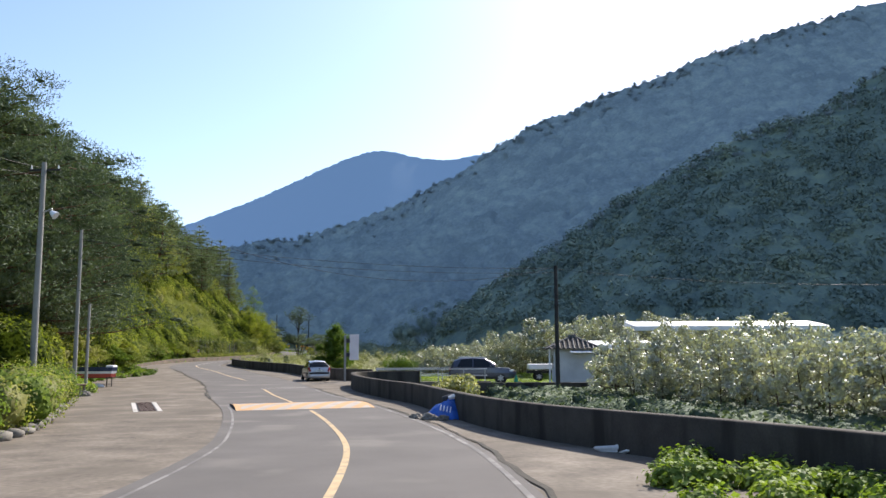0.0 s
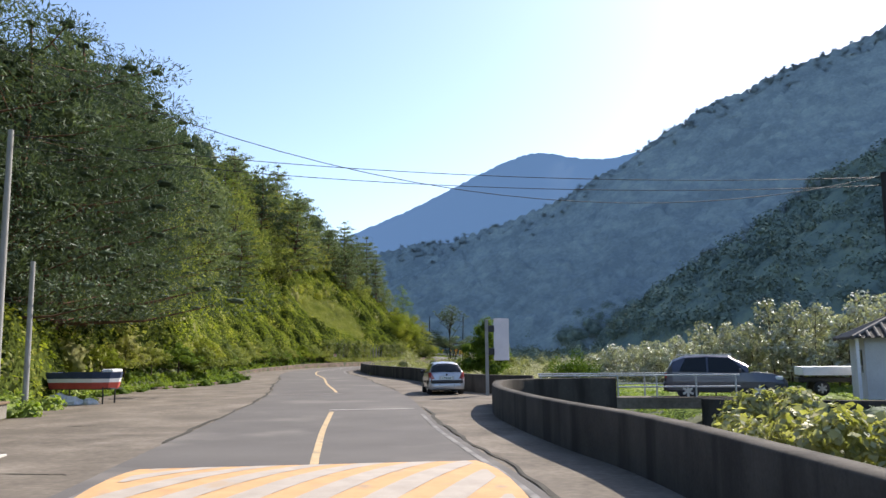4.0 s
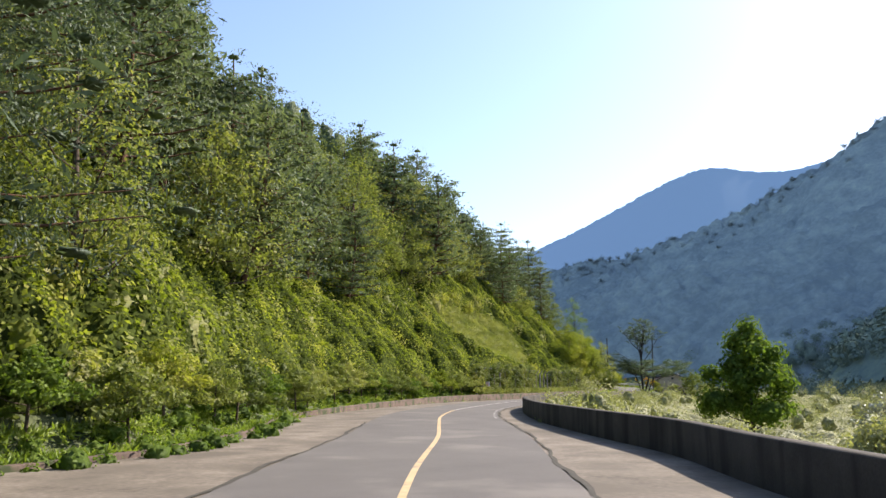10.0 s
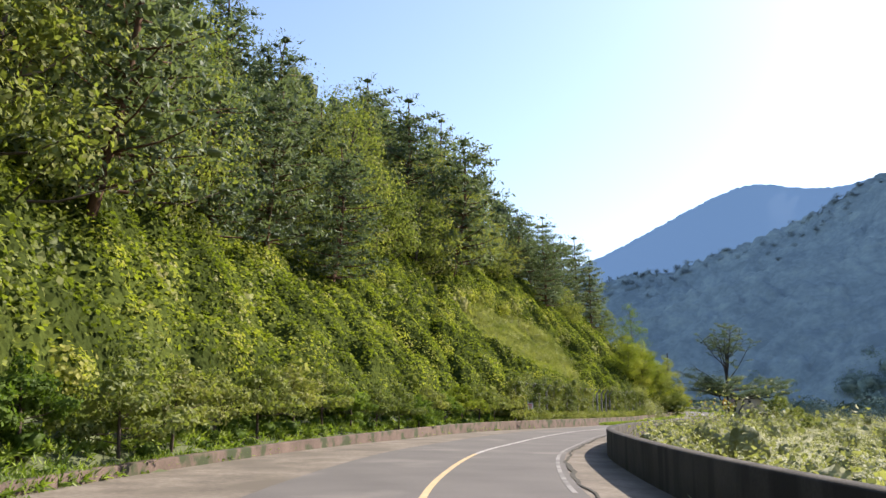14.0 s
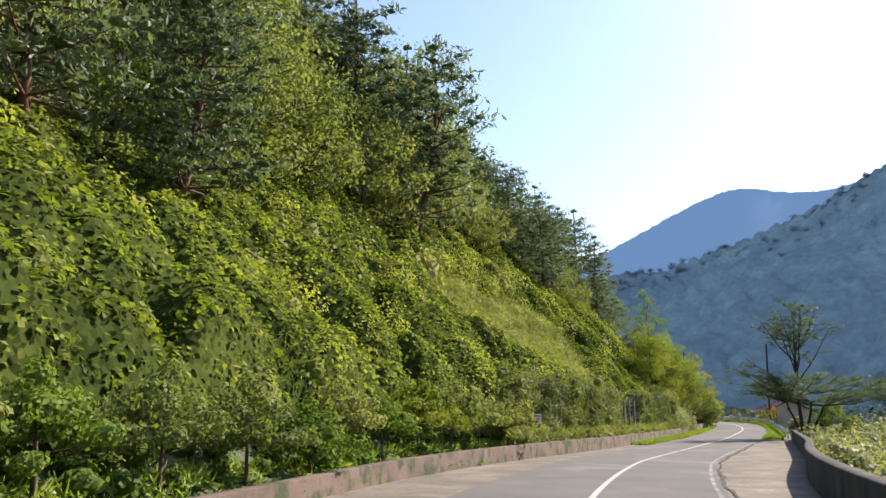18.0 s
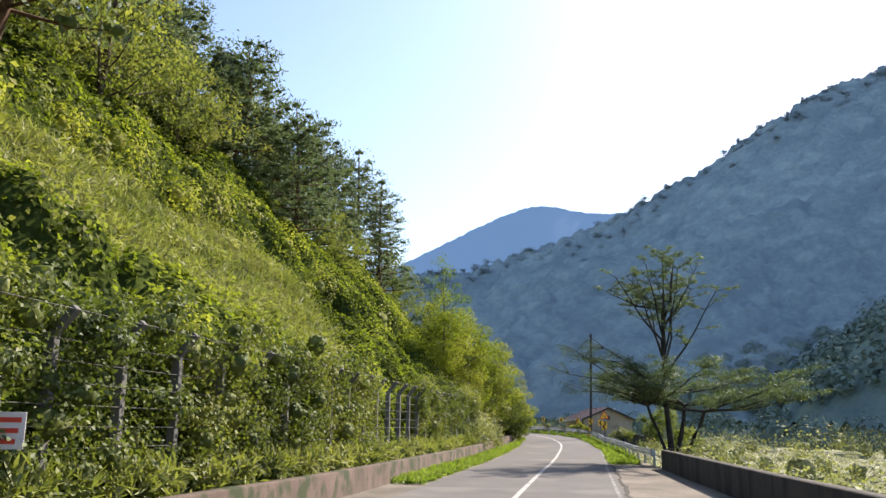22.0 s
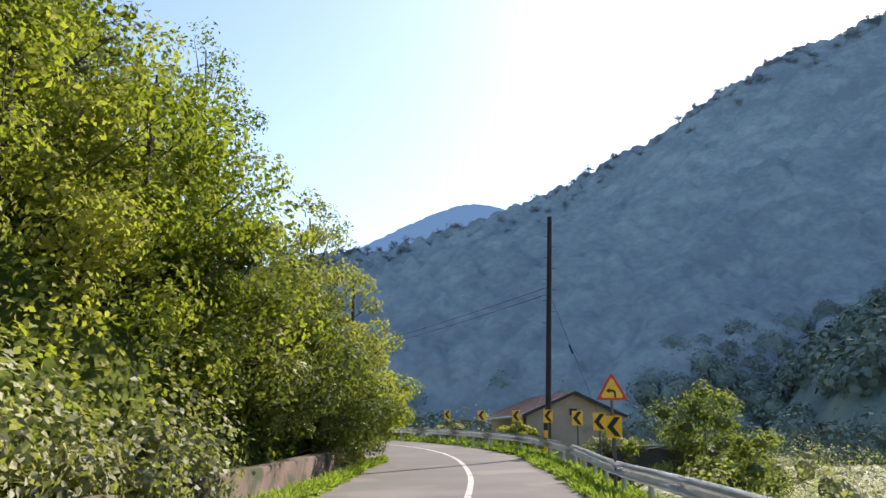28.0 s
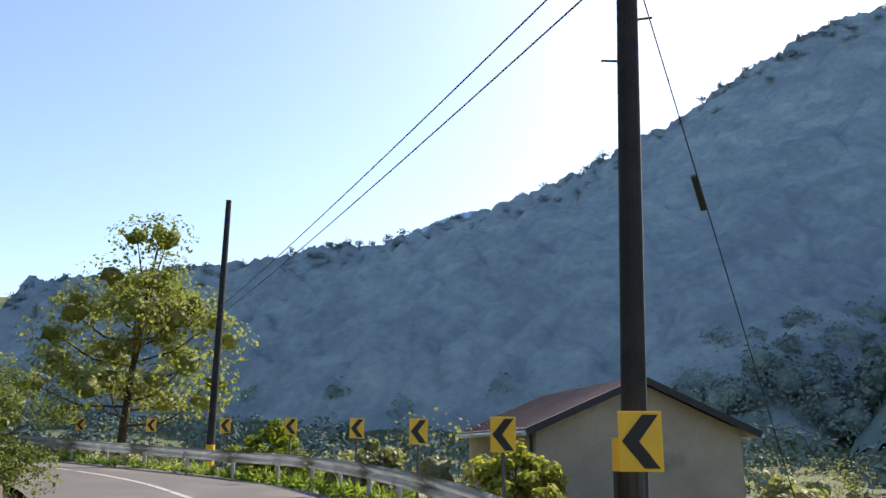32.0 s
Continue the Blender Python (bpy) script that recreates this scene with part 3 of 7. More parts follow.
# ---- walls ----
def wall(name, pts, height, thick, material, label, below=0.6):
    P = smooth_line(pts, 0.7) if len(pts) > 2 else np.asarray(pts, float)
    T = unit(np.gradient(P, axis=0))
    N = np.stack([-T[:, 1], T[:, 0]], 1)
    z = road_z(P[:, 0], P[:, 1])
    top = z + (height(P[:, 1]) if callable(height) else height)
    prof = [(0.5, z - below), (0.5, top - 0.03), (0.42, top), (-0.42, top), (-0.5, top - 0.03), (-0.5, z - below - 1.2)]
    V = np.stack([np.column_stack([P + N * o * thick, zz]) for o, zz in prof], 1)
    n, k = V.shape[:2]
    i, j = np.meshgrid(np.arange(n - 1), np.arange(k - 1), indexing="ij")
    F = np.stack([i * k + j, (i + 1) * k + j, (i + 1) * k + j + 1, i * k + j + 1], -1).reshape(-1, 4)
    F = np.vstack([F, [[0, 1, 4, 5], [1, 2, 3, 4], [(n - 1) * k + q for q in (5, 4, 1, 0)], [(n - 1) * k + q for q in (4, 3, 2, 1)]]])
    ob = link_mesh(name, V.reshape(-1, 3), F, material)
    return tagged(ob, label, "wall", kind="structure")


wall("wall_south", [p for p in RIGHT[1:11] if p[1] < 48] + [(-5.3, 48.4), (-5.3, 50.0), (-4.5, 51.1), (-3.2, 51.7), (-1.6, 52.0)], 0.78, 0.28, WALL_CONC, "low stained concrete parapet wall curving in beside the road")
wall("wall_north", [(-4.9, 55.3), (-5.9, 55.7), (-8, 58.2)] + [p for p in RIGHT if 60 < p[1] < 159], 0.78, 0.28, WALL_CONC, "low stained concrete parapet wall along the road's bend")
wall("wall_west", [(-25.3, 60.5), (-25.3, 67.5), (-27.3, 73.5), (-29.7, 77.8), (-32.2, 82.5), (-34.3, 88.5), (-36.5, 97), (-38, 105.7), (-39.6, 115), (-40.3, 126), (-40.2, 140), (-40.8, 160), (-40.75, 168), (-40.8, 173.6)], lambda y: np.interp(y, [60, 80, 98, 115, 135], [0.1, 0.2, 0.34, 0.52, 0.62]), 0.3, EARTH_WALL, "low earth-stained concrete retaining wall at the slope's foot")
wall("wall_west_2", [(-41.0, 176.5), (-41.1, 185), (-41.4, 190), (-42.2, 194.5), (-44.2, 199)], 0.62, 0.4, EARTH_WALL, "low earth-stained stone retaining wall at the bend")

# ---- plants ----
def broad_tree(name, r, h, spread, clumps, per, leaf_len, mat_leaf, bark, bare=0.3, flat=0.75, clump_r=0.22, trunk_r=None, lean=0.0, core=0.6, fine=2):
    """Trunk with limbs, and a crown of leaf clumps on the limbs' ends; base at the origin."""
    tr = trunk_r or h * 0.018
    t = np.linspace(0, 1, 7)
    bend = r.normal(size=2) * 0.04 * h
    trunk = np.column_stack([bend[0] * t ** 2 + lean * h * t, bend[1] * t ** 2, t * h * 0.85])
    pieces = [tube(trunk, tr * (1 - 0.8 * t), 7)]
    C, R = [], []
    for k in range(clumps):
        a, u = k * 2.399 + r.random() * 0.6, bare + (1 - bare) * (k + r.random()) / clumps
        start = np.array([np.interp(u * 0.85, t, trunk[:, i]) for i in range(3)])
        reach = spread * (0.45 + 0.6 * r.random()) * math.sin(math.pi * min(1, 0.25 + 0.72 * u) ** 0.9) + 0.15 * spread
        tip = start + [math.cos(a) * reach, math.sin(a) * reach, h * (0.06 + 0.13 * r.random())]
        mid = (start + tip) / 2 - [0, 0, 0.03 * h]
        pieces.append(tube([start, mid, tip], [tr * 0.35 * (1.1 - u), tr * 0.2, tr * 0.06], 4))
        c = clump_r * h * (0.7 + 0.6 * r.random())
        C.append(tip)
        R.append([c, c, c * flat])
        if reach > 0.5 * spread:
            C.append(mid + r.normal(size=3) * 0.05 * h + [0, 0, 0.06 * h])
            R.append([c * 0.8, c * 0.8, c * flat * 0.8])
    C.append(trunk[-1] + [0, 0, 0.06 * h])
    R.append([clump_r * h * 0.8] * 3)
    e = thing(name, (0, 0, 0), "", "")
    V, F = join(pieces)
    link_mesh("trunk", V, F, bark, e, smooth=True)
    V, F = leaves(C, R, per, leaf_len, leaf_len * 0.62, r, core=core, shell=0.6, fine=fine)
    link_mesh("crown", V, F, mat_leaf, e, smooth=True)
    return e


def pine_tree(name, r, h, spread, levels, per, mat_leaf=None, low=0.2, needle=(0.42, 0.13), core=0.3):
    t = np.linspace(0, 1, 8)
    bend = r.normal(size=2) * 0.05 * h
    trunk = np.column_stack([bend[0] * np.sin(t * 2), bend[1] * np.sin(t * 2.5), t * h * 0.96])
    pieces = [tube(trunk, h * 0.017 * (1 - 0.85 * t) + 0.01, 7)]
    C, R = [], []
    for k in range(levels):
        u = low + (0.95 - low) * (k + 0.5 * r.random()) / levels
        n = 5 if u < 0.8 else 4
        for q in range(n):
            a = q * 2 * math.pi / n + k * 1.1 + r.random() * 0.5
            reach = spread * (0.42 + 0.58 * (1.0 - u) ** 0.7) * (0.55 + 0.55 * r.random())
            start = np.array([np.interp(u * 0.98, t, trunk[:, i]) for i in range(3)])
            tip = start + [math.cos(a) * reach, math.sin(a) * reach, 0.02 * h + 0.1 * reach]
            mid = start * 0.45 + tip * 0.55 + [0, 0, -0.05 * reach]
            pieces.append(tube([start, mid, tip], [0.05 * (1.1 - u) * h / 8, 0.03 * h / 10, 0.012], 4))
            for f, s in ((0.9, 1.0), (0.45, 1.0)):
                C.append(start * (1 - f) + tip * f + r.normal(size=3) * [0.12, 0.12, 0.05] * reach)
                R.append(np.array([0.42, 0.42, 0.13]) * (0.35 * spread + 0.5 * reach) * s)
    C.append(trunk[-1])
    R.append([0.11 * h, 0.11 * h, 0.045 * h])
    e = thing(name, (0, 0, 0), "", "")
    V, F = join(pieces)
    link_mesh("trunk", V, F, PINE_BARK, e, smooth=True)
    V, F = leaves(C, R, per, needle[0], needle[1], r, up=0.25, shell=0.4, along=0.5, fold=0.08, core=core)
    link_mesh("crown", V, F, mat_leaf or PINE_LEAF, e, smooth=True)
    return e


def scatter(xs, ys, n, gap, keep, r):
    """Random places in a rectangle, no closer than gap, where keep(x, y) holds."""
    out = []
    X, Y = r.uniform(*xs, n), r.uniform(*ys, n)
    ok = keep(X, Y)
    cell = {}
    for x, y in zip(X[ok], Y[ok]):
        key = (int(x // gap), int(y // gap))
        if all((x - a) ** 2 + (y - b) ** 2 >= gap * gap for dx in (-1, 0, 1) for dy in (-1, 0, 1) for a, b in cell.get((key[0] + dx, key[1] + dy), ())):
            cell.setdefault(key, []).append((x, y))
            out.append((x, y))
    return out


def plant(pool, spots, r, lo=0.85, hi=1.2, sink=0.15, used=set(), height=None):
    """Puts copies of the pool's plants at the spots, on the ground."""
    for x, y in spots:
        e = pool[r.integers(len(pool))]
        z = float(terrain(x, y)) if height is None else height
        m = pose(x, y, z - sink, r.normal() * 2, r.normal() * 2, r.uniform(0, 360)) @ Matrix.Scale(r.uniform(lo, hi), 4)
        if e.name in used:
            e = copy_thing(e, m)
        e.matrix_basis = m
        used.add(e.name)


def kinds(things, label, group, category="tree"):
    return [tagged(e, label, category, group) for e in things]


r0 = np.random.default_rng(11)
hill = lambda x, y: side_distance(FOOT, x, y)
rightward = lambda x, y: -side_distance(RIGHT, x, y)
PINES = kinds([pine_tree("pine_tree", r0, h, sp, lv, 46, needle=(0.4, 0.12)) for h, sp, lv in ((15, 4.4, 11), (18, 4.8, 12), (13, 4.2, 10))], "tall dark green pine tree on the steep wooded slope", "pines on the slope")
OAKS = kinds([broad_tree("oak_tree", r0, h, sp, 28, 130, 0.24, BROAD_LEAF, BARK, bare=0.06, clump_r=0.11, core=0) for h, sp in ((11, 3.8), (15, 4.2), (10, 3.8), (13, 3.6))], "leafy green broadleaf tree on the steep wooded slope", "broadleaf trees on the slope")
EDGE_IN = lambda y: np.interp(y, [0, 28, 42, 60, 78, 100, 130, 150, 165, 176, 260], [16, 13, 3.0, 3.5, 5.5, 7.5, 10.5, 14.5, 14.5, 9.5, 9])
GIANTS = kinds([pine_tree("big_pine_tree", r0, h, sp, 12, 330, low=0.1, needle=(0.24, 0.05), mat_leaf=SHADE_DARK_LEAF, core=0.2) for h, sp in ((13.5, 6.2), (15, 6.6))], "big pine tree with low spreading layered boughs, shade put into its dark needles", "big pines at the wood's edge")
plant(GIANTS, [(-24.2, 47.6), (-26.3, 53.5), (-25.6, 41.0), (-28.3, 58.5), (-24.6, 44.4), (-30.2, 63.0)], r0, 0.92, 1.08)
spots = scatter((-85, -14), (-5, 240), 12000, 4.3, lambda x, y: (hill(x, y) > EDGE_IN(y)) & (hill(x, y) < EDGE_IN(y) + 13), r0)
for x, y in spots:
    k = float(np.interp(y, [30, 60, 72, 84, 95, 105, 118, 132, 146, 158, 176], [0.55, 0.55, 0.72, 1.12, 0.98, 0.85, 0.92, 1.05, 1.22, 0.88, 0.8]))
    plant(PINES if r0.random() < 0.62 else OAKS, [(x, y)], r0, 0.85 * k, 1.12 * k)


# woods past counting: a canopy of rounded crowns, and the leaves on it
def crowns(x, y, gap, seed):
    """Height of a canopy of domes on jittered centres, 0 to 1."""
    i0, j0 = np.floor(x / gap), np.floor(y / gap)
    best = np.zeros(np.shape(x))
    for di in (-1, 0, 1):
        for dj in (-1, 0, 1):
            a, b = i0 + di, j0 + dj
            h = np.sin(a * 127.1 + b * 311.7 + seed) * 43758.5453
            h -= np.floor(h)
            k = np.sin(a * 269.5 + b * 183.3 + seed) * 24634.6345
            k -= np.floor(k)
            cx, cy = (a + 0.15 + 0.7 * h) * gap, (b + 0.15 + 0.7 * k) * gap
            rad = gap * (0.55 + 0.3 * ((h * 7 + k * 5) % 1))
            d2 = ((x - cx) ** 2 + (y - cy) ** 2) / rad ** 2
            best = np.maximum(best, (0.6 + 0.4 * ((h * 3 + k * 11) % 1)) * np.sqrt(np.clip(1 - d2, 0, 1)))
    return best


def woods(name, xs, ys, step, gap, height, dome, edge, n, size, mat_leaf, label, r, rough=0.25):
    """edge(x, y) is how far a place lies inside the wood, in metres."""
    X, Y = np.meshgrid(np.arange(*xs, step), np.arange(*ys, step), indexing="ij")

    def lift(x, y):
        u, v = x + 2.2 * np.sin(y * 0.21 + x * 0.09) + 1.3 * np.sin(y * 0.53), y + 2.2 * np.sin(x * 0.19 - y * 0.11) + 1.3 * np.sin(x * 0.47)
        c = 0.6 * crowns(u, v, gap, 1.7) + 0.4 * crowns(u * 0.9 + v * 0.43, v * 0.9 - u * 0.43, gap * 0.57, 4.1)
        return terrain(x, y) - 0.4 + np.clip(edge(x, y) / 9.0, 0, 1) * (height * (1 - dome) + height * dome * 1.5 * c)

    X, Y = X + r.uniform(-0.3, 0.3, X.shape) * step, Y + r.uniform(-0.3, 0.3, X.shape) * step
    Z = lift(X, Y) + r.uniform(-rough, rough, X.shape)
    nj = X.shape[1]
    i, j = np.meshgrid(np.arange(X.shape[0] - 1), np.arange(nj - 1), indexing="ij")
    F = np.stack([i * nj + j, (i + 1) * nj + j, (i + 1) * nj + j + 1, i * nj + j + 1], -1).reshape(-1, 4)
    F = F[(edge(X, Y) > 0).ravel()[F].all(1)]
    e = thing(name, (0, 0, 0), label, "woodland", kind="stuff")
    link_mesh("canopy", np.stack([X, Y, Z], -1).reshape(-1, 3), F, mat_leaf, e, smooth=True)
    x, y = r.uniform(*xs, n), r.uniform(*ys, n)
    ok = edge(x, y) > 0
    x, y = x[ok], y[ok]
    V, F = leaves(np.column_stack([x, y, lift(x, y)]), np.full((len(x), 3), size * 0.4), 1, size, size * 0.75, r, up=1.0, out=0.35, jitter=0.3)
    link_mesh("foliage", V, F, mat_leaf, e)
    return e


r1 = np.random.default_rng(5)
up = lambda x, y: terrain(x, y) - road_z(x, y)
woods("hillside_wood", (-150, -24), (-8, 300), 1.6, 5.0, 4.0, 0.75, lambda x, y: np.minimum(hill(x, y) - EDGE_IN(y) - 9, EDGE_IN(y) + 70 - hill(x, y)), 15000, 0.5, PINE_LEAF, "dense green wood on the upper slope above the road", r1)
NEAR_HILL = lambda x, y: np.maximum(flank(2, x, y), flank(3, x, y)) > np.maximum(flank(1, x, y), flank(4, x, y))
woods("mountain_wood", (-190, 245), (215, 412), 0.95, 4.8, 5.5, 0.55, lambda x, y: np.where(NEAR_HILL(x, y) & (up(x, y) > 1.5), -1.0, np.minimum(np.minimum(1.6 * (up(x, y) - 0.5), -hill(x, y)), rightward(x, y) - 10)), 200, 0.5, HAZY_FAR_WOOD, "forest on the mountain across the valley, haze put into its blue-green colour", r1, 0.0)
woods("near_hill_wood", (-28, 180), (100, 320), 1.3, 6.5, 4.5, 0.5, lambda x, y: np.where(NEAR_HILL(x, y) | (y < 262), np.minimum(1.6 * (up(x, y) + 0.3), rightward(x, y) - 22), -1.0), 9000, 0.5, HAZY_HILL_WOOD, "green forest on the hill behind the orchard, haze put into its colour", r1)
def band(n, xs, ys, keep, r):
    X, Y = r.uniform(*xs, n), r.uniform(*ys, n)
    ok = keep(X, Y)
    return X[ok], Y[ok]


def crown_heads(name, x, y, lo, hi, rad, count, size, mat_leaf, label, r, core=0.7):
    """Tree crowns standing out of a far wood, past counting."""
    n = len(x)
    R = r.uniform(rad * 0.6, rad * 1.3, n)
    V, F = leaves(np.column_stack([x, y, terrain(x, y) + r.uniform(lo, hi, n)]), np.column_stack([R, R, R * r.uniform(0.7, 1.05, n)]), count, size, size * 0.75, r, up=0.3, shell=0.75, core=core)
    e = thing(name, (0, 0, 0), label, "woodland", kind="stuff")
    link_mesh("crowns", V, F, mat_leaf, e, smooth=True)
    return e


x, y = band(5200, (-24, 175), (130, 318), lambda x, y: (up(x, y) > 2) & (rightward(x, y) > 25) & (y + 0.2 * x > 192) & NEAR_HILL(x, y), r1)
crown_heads("near_hill_crowns", x, y, 2.2, 5.2, 2.5, 46, 0.95, HAZY_HILL_WOOD, "rounded tree crowns on the hill behind the orchard", r1, 0)
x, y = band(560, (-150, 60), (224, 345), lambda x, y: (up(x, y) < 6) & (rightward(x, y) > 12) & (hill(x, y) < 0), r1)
crown_heads("valley_trees", x, y, 1.0, 2.8, 2.4, 150, 0.5, HAZY_HILL_WOOD, "green trees on the valley floor past the bend, haze put into their colour", r1, 0)
x, y = band(760, (-20, 50), (254, 303), lambda x, y: (up(x, y) > 0.6) & (y > 268 - 0.3 * x) & (up(x, y) < 13 + 0.22 * x), r1)
crown_heads("spur_trees", x, y, 1.0, 4.5, 2.8, 330, 0.42, HAZY_SPUR_WOOD, "big rounded tree crowns on the spur past the bend, haze put into their pale green", r1, 0.66)
# single tree heads along the ridges, past counting
rx = np.concatenate([r1.uniform(-30, 210, 420), r1.uniform(-190, -30, 160)])
ry = 399 + r1.normal(size=len(rx)) * 5
rx, ry = np.append(rx, r1.uniform(20, 150, 120)), np.append(ry, 258 + r1.normal(size=120) * 4)
rz = terrain(rx, ry) + r1.uniform(3.4, 6.2, len(rx))
V, F = leaves(np.column_stack([rx, ry, rz]), np.column_stack([r1.uniform(1.1, 2.3, len(rx))] * 2 + [r1.uniform(0.8, 1.8, len(rx))]), 70, 0.5, 0.4, r1, shell=0.3, core=0.25)
ridge_wood = thing("ridge_wood", (0, 0, 0), "row of small trees standing along the mountain ridges", "woodland", kind="stuff")
link_mesh("foliage", V, F, HAZY_FAR_WOOD, ridge_wood)
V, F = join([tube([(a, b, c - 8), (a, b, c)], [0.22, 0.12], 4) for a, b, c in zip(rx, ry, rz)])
link_mesh("trunks", V, F, HAZY_FAR_WOOD, ridge_wood)


# low cover: leaves over the slope, its heaps and gaps
def cover(name, label, spots, rise, size, wide, mat_leaf, r, per=14, rad=0.4, upv=0.5, along=0.0, category="plants", heap=2.3):
    X, Y = spots
    Z = terrain(X, Y) + rise * (0.2 + np.clip(0.6 + bumps(X, Y, heap, 2.0), 0, 1.6)) * r.uniform(0.45, 1.0, len(X))
    R = np.full((len(X), 3), rad) * r.uniform(0.6, 1.3, (len(X), 1))
    V, F = leaves(np.column_stack([X, Y, Z]), R, per, size, wide, r, up=upv, along=along)
    return tagged(link_mesh(name, V, F, mat_leaf), label, category, kind="stuff")


# the distant peak, far behind the rest; haze is put in as blue colour and glow
m_peak, n_, l_ = nodes_of("haze_blue_glowing_mountain")
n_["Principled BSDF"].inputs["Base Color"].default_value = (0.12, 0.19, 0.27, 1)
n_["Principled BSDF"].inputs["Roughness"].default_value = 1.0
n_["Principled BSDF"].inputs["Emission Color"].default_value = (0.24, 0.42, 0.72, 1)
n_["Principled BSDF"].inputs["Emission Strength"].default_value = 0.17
PK = np.array([p for p, in [(q,) for q in RIDGES[0][0]]], float)
px = np.linspace(-690, 590, 300)
rowz = np.convolve(np.interp(np.pad(px, 6, "edge"), PK[:, 0], PK[:, 2]), np.ones(13) / 13, "valid") + 5
grid = np.stack([np.column_stack([px, np.full(len(px), 1196.0 - 260 * f), rowz * (1 - 0.97 * f) + (f == 0) * 2.0 * r1.random(len(px)) + 2 * f * (1 - f) * bumps(px + 60 * f, 300 * f + 0 * px, 55, 2.0) ]) for f in np.linspace(0, 1, 40)], 1)
i, j = np.meshgrid(np.arange(len(px) - 1), np.arange(39), indexing="ij")
tagged(link_mesh("backdrop", grid.reshape(-1, 3), np.stack([i * 40 + j, (i + 1) * 40 + j, (i + 1) * 40 + j + 1, i * 40 + j + 1], -1).reshape(-1, 4)[:, ::-1], m_peak, smooth=True), "distant wooded mountain peak, haze put in as blue colour and glow", "mountain", kind="structure")

def blanket(name, label, xs, ys, step, depth, gap, height, mat_leaf, n, size, r, category="plants", wide=0.75, inner=None, loft=0.09):
    """A continuous mounded mass of leaves over the ground, thick where depth(x, y) > 0, with single leaves on it."""
    X, Y = np.meshgrid(np.arange(*xs, step), np.arange(*ys, step), indexing="ij")
    X, Y = X + r.uniform(-0.35, 0.35, X.shape) * step, Y + r.uniform(-0.35, 0.35, X.shape) * step

    def lift(x, y):
        u, v = x + 0.5 * np.sin(y * 0.9 + x * 0.4), y + 0.5 * np.sin(x * 0.8 - y * 0.5)
        c = crowns(u, v, gap, 2.2) + 0.45 * crowns(u * 0.8 + v * 0.6, v * 0.8 - u * 0.6, gap * 0.42, 5.3)
        return terrain(x, y) - 0.12 + np.clip(depth(x, y) / 1.2, 0, 1) * height * (0.15 + c)

    D = depth(X, Y)
    keep = D > 0
    Z = np.zeros(X.shape)
    Z[keep] = lift(X[keep], Y[keep]) + r.uniform(-0.09, 0.13, int(keep.sum())) * min(1.0, step * 3)
    nj = X.shape[1]
    i, j = np.meshgrid(np.arange(X.shape[0] - 1), np.arange(nj - 1), indexing="ij")
    F = np.stack([i * nj + j, (i + 1) * nj + j, (i + 1) * nj + j + 1, i * nj + j + 1], -1).reshape(-1, 4)
    F = F[keep.ravel()[F].all(1)]
    used = np.unique(F)
    back = np.zeros(X.size, int)
    back[used] = np.arange(len(used))
    e = thing(name, (0, 0, 0), label, category, kind="stuff")
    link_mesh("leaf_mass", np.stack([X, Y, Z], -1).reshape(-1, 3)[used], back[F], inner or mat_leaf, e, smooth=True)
    x, y = r.uniform(*xs, n), r.uniform(*ys, n)
    ok = depth(x, y) > 0.15
    x, y = x[ok], y[ok]
    V, F = leaves(np.column_stack([x, y, lift(x, y) + 0.04]), np.full((len(x), 3), loft), 2, size, size * wide, r, up=0.7, out=0.6)
    link_mesh("leaves", V, F, mat_leaf, e)
    return e


GRASSY = lambda x, y: np.exp(-((y - 151) / 15) ** 2 - ((hill(x, y) - 8.5) / 4.5) ** 2) > 0.45
VINES = lambda x, y: (hill(x, y) > 0.5) & (hill(x, y) < EDGE_IN(y) + 2.5) & ~GRASSY(x, y)


def heaps(name, label, spots, radius, per, size, mat_leaf, r, flat=0.8, lift=0.35, category="shrubs", wide=0.75, core=0.72, fine=2):
    """Rounded leafy heaps, past counting."""
    S = np.array(spots)
    rad = radius * r.uniform(0.55, 1.25, (len(S), 1))
    C = np.column_stack([S, terrain(S[:, 0], S[:, 1])]) + [0, 0, 1] * rad * lift
    V, F = leaves(C, rad * [1, 1, flat], per, size, size * wide, r, up=0.3, out=1.0, shell=0.66, core=core, fine=fine)
    return tagged(link_mesh(name, V, F, mat_leaf, smooth=True), label, category, kind="stuff")


# The mass below the single leaves is coloured dark to stand for shade.
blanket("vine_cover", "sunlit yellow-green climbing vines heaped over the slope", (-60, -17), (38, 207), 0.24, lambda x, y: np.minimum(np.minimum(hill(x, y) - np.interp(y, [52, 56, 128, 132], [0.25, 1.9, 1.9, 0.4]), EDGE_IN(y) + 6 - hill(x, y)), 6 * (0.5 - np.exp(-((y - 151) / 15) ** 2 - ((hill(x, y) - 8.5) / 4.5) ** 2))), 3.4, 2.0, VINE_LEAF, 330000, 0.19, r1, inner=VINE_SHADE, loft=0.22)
heaps("slope_shrubs", "taller green shrubs standing out of the vines", scatter((-58, -18), (56, 204), 9000, 4.4, lambda x, y: VINES(x, y) & (hill(x, y) > 2.0), r1), 1.15, 520, 0.15, BROAD_LEAF, r1, flat=1.4, lift=1.0, fine=4, core=0.3)
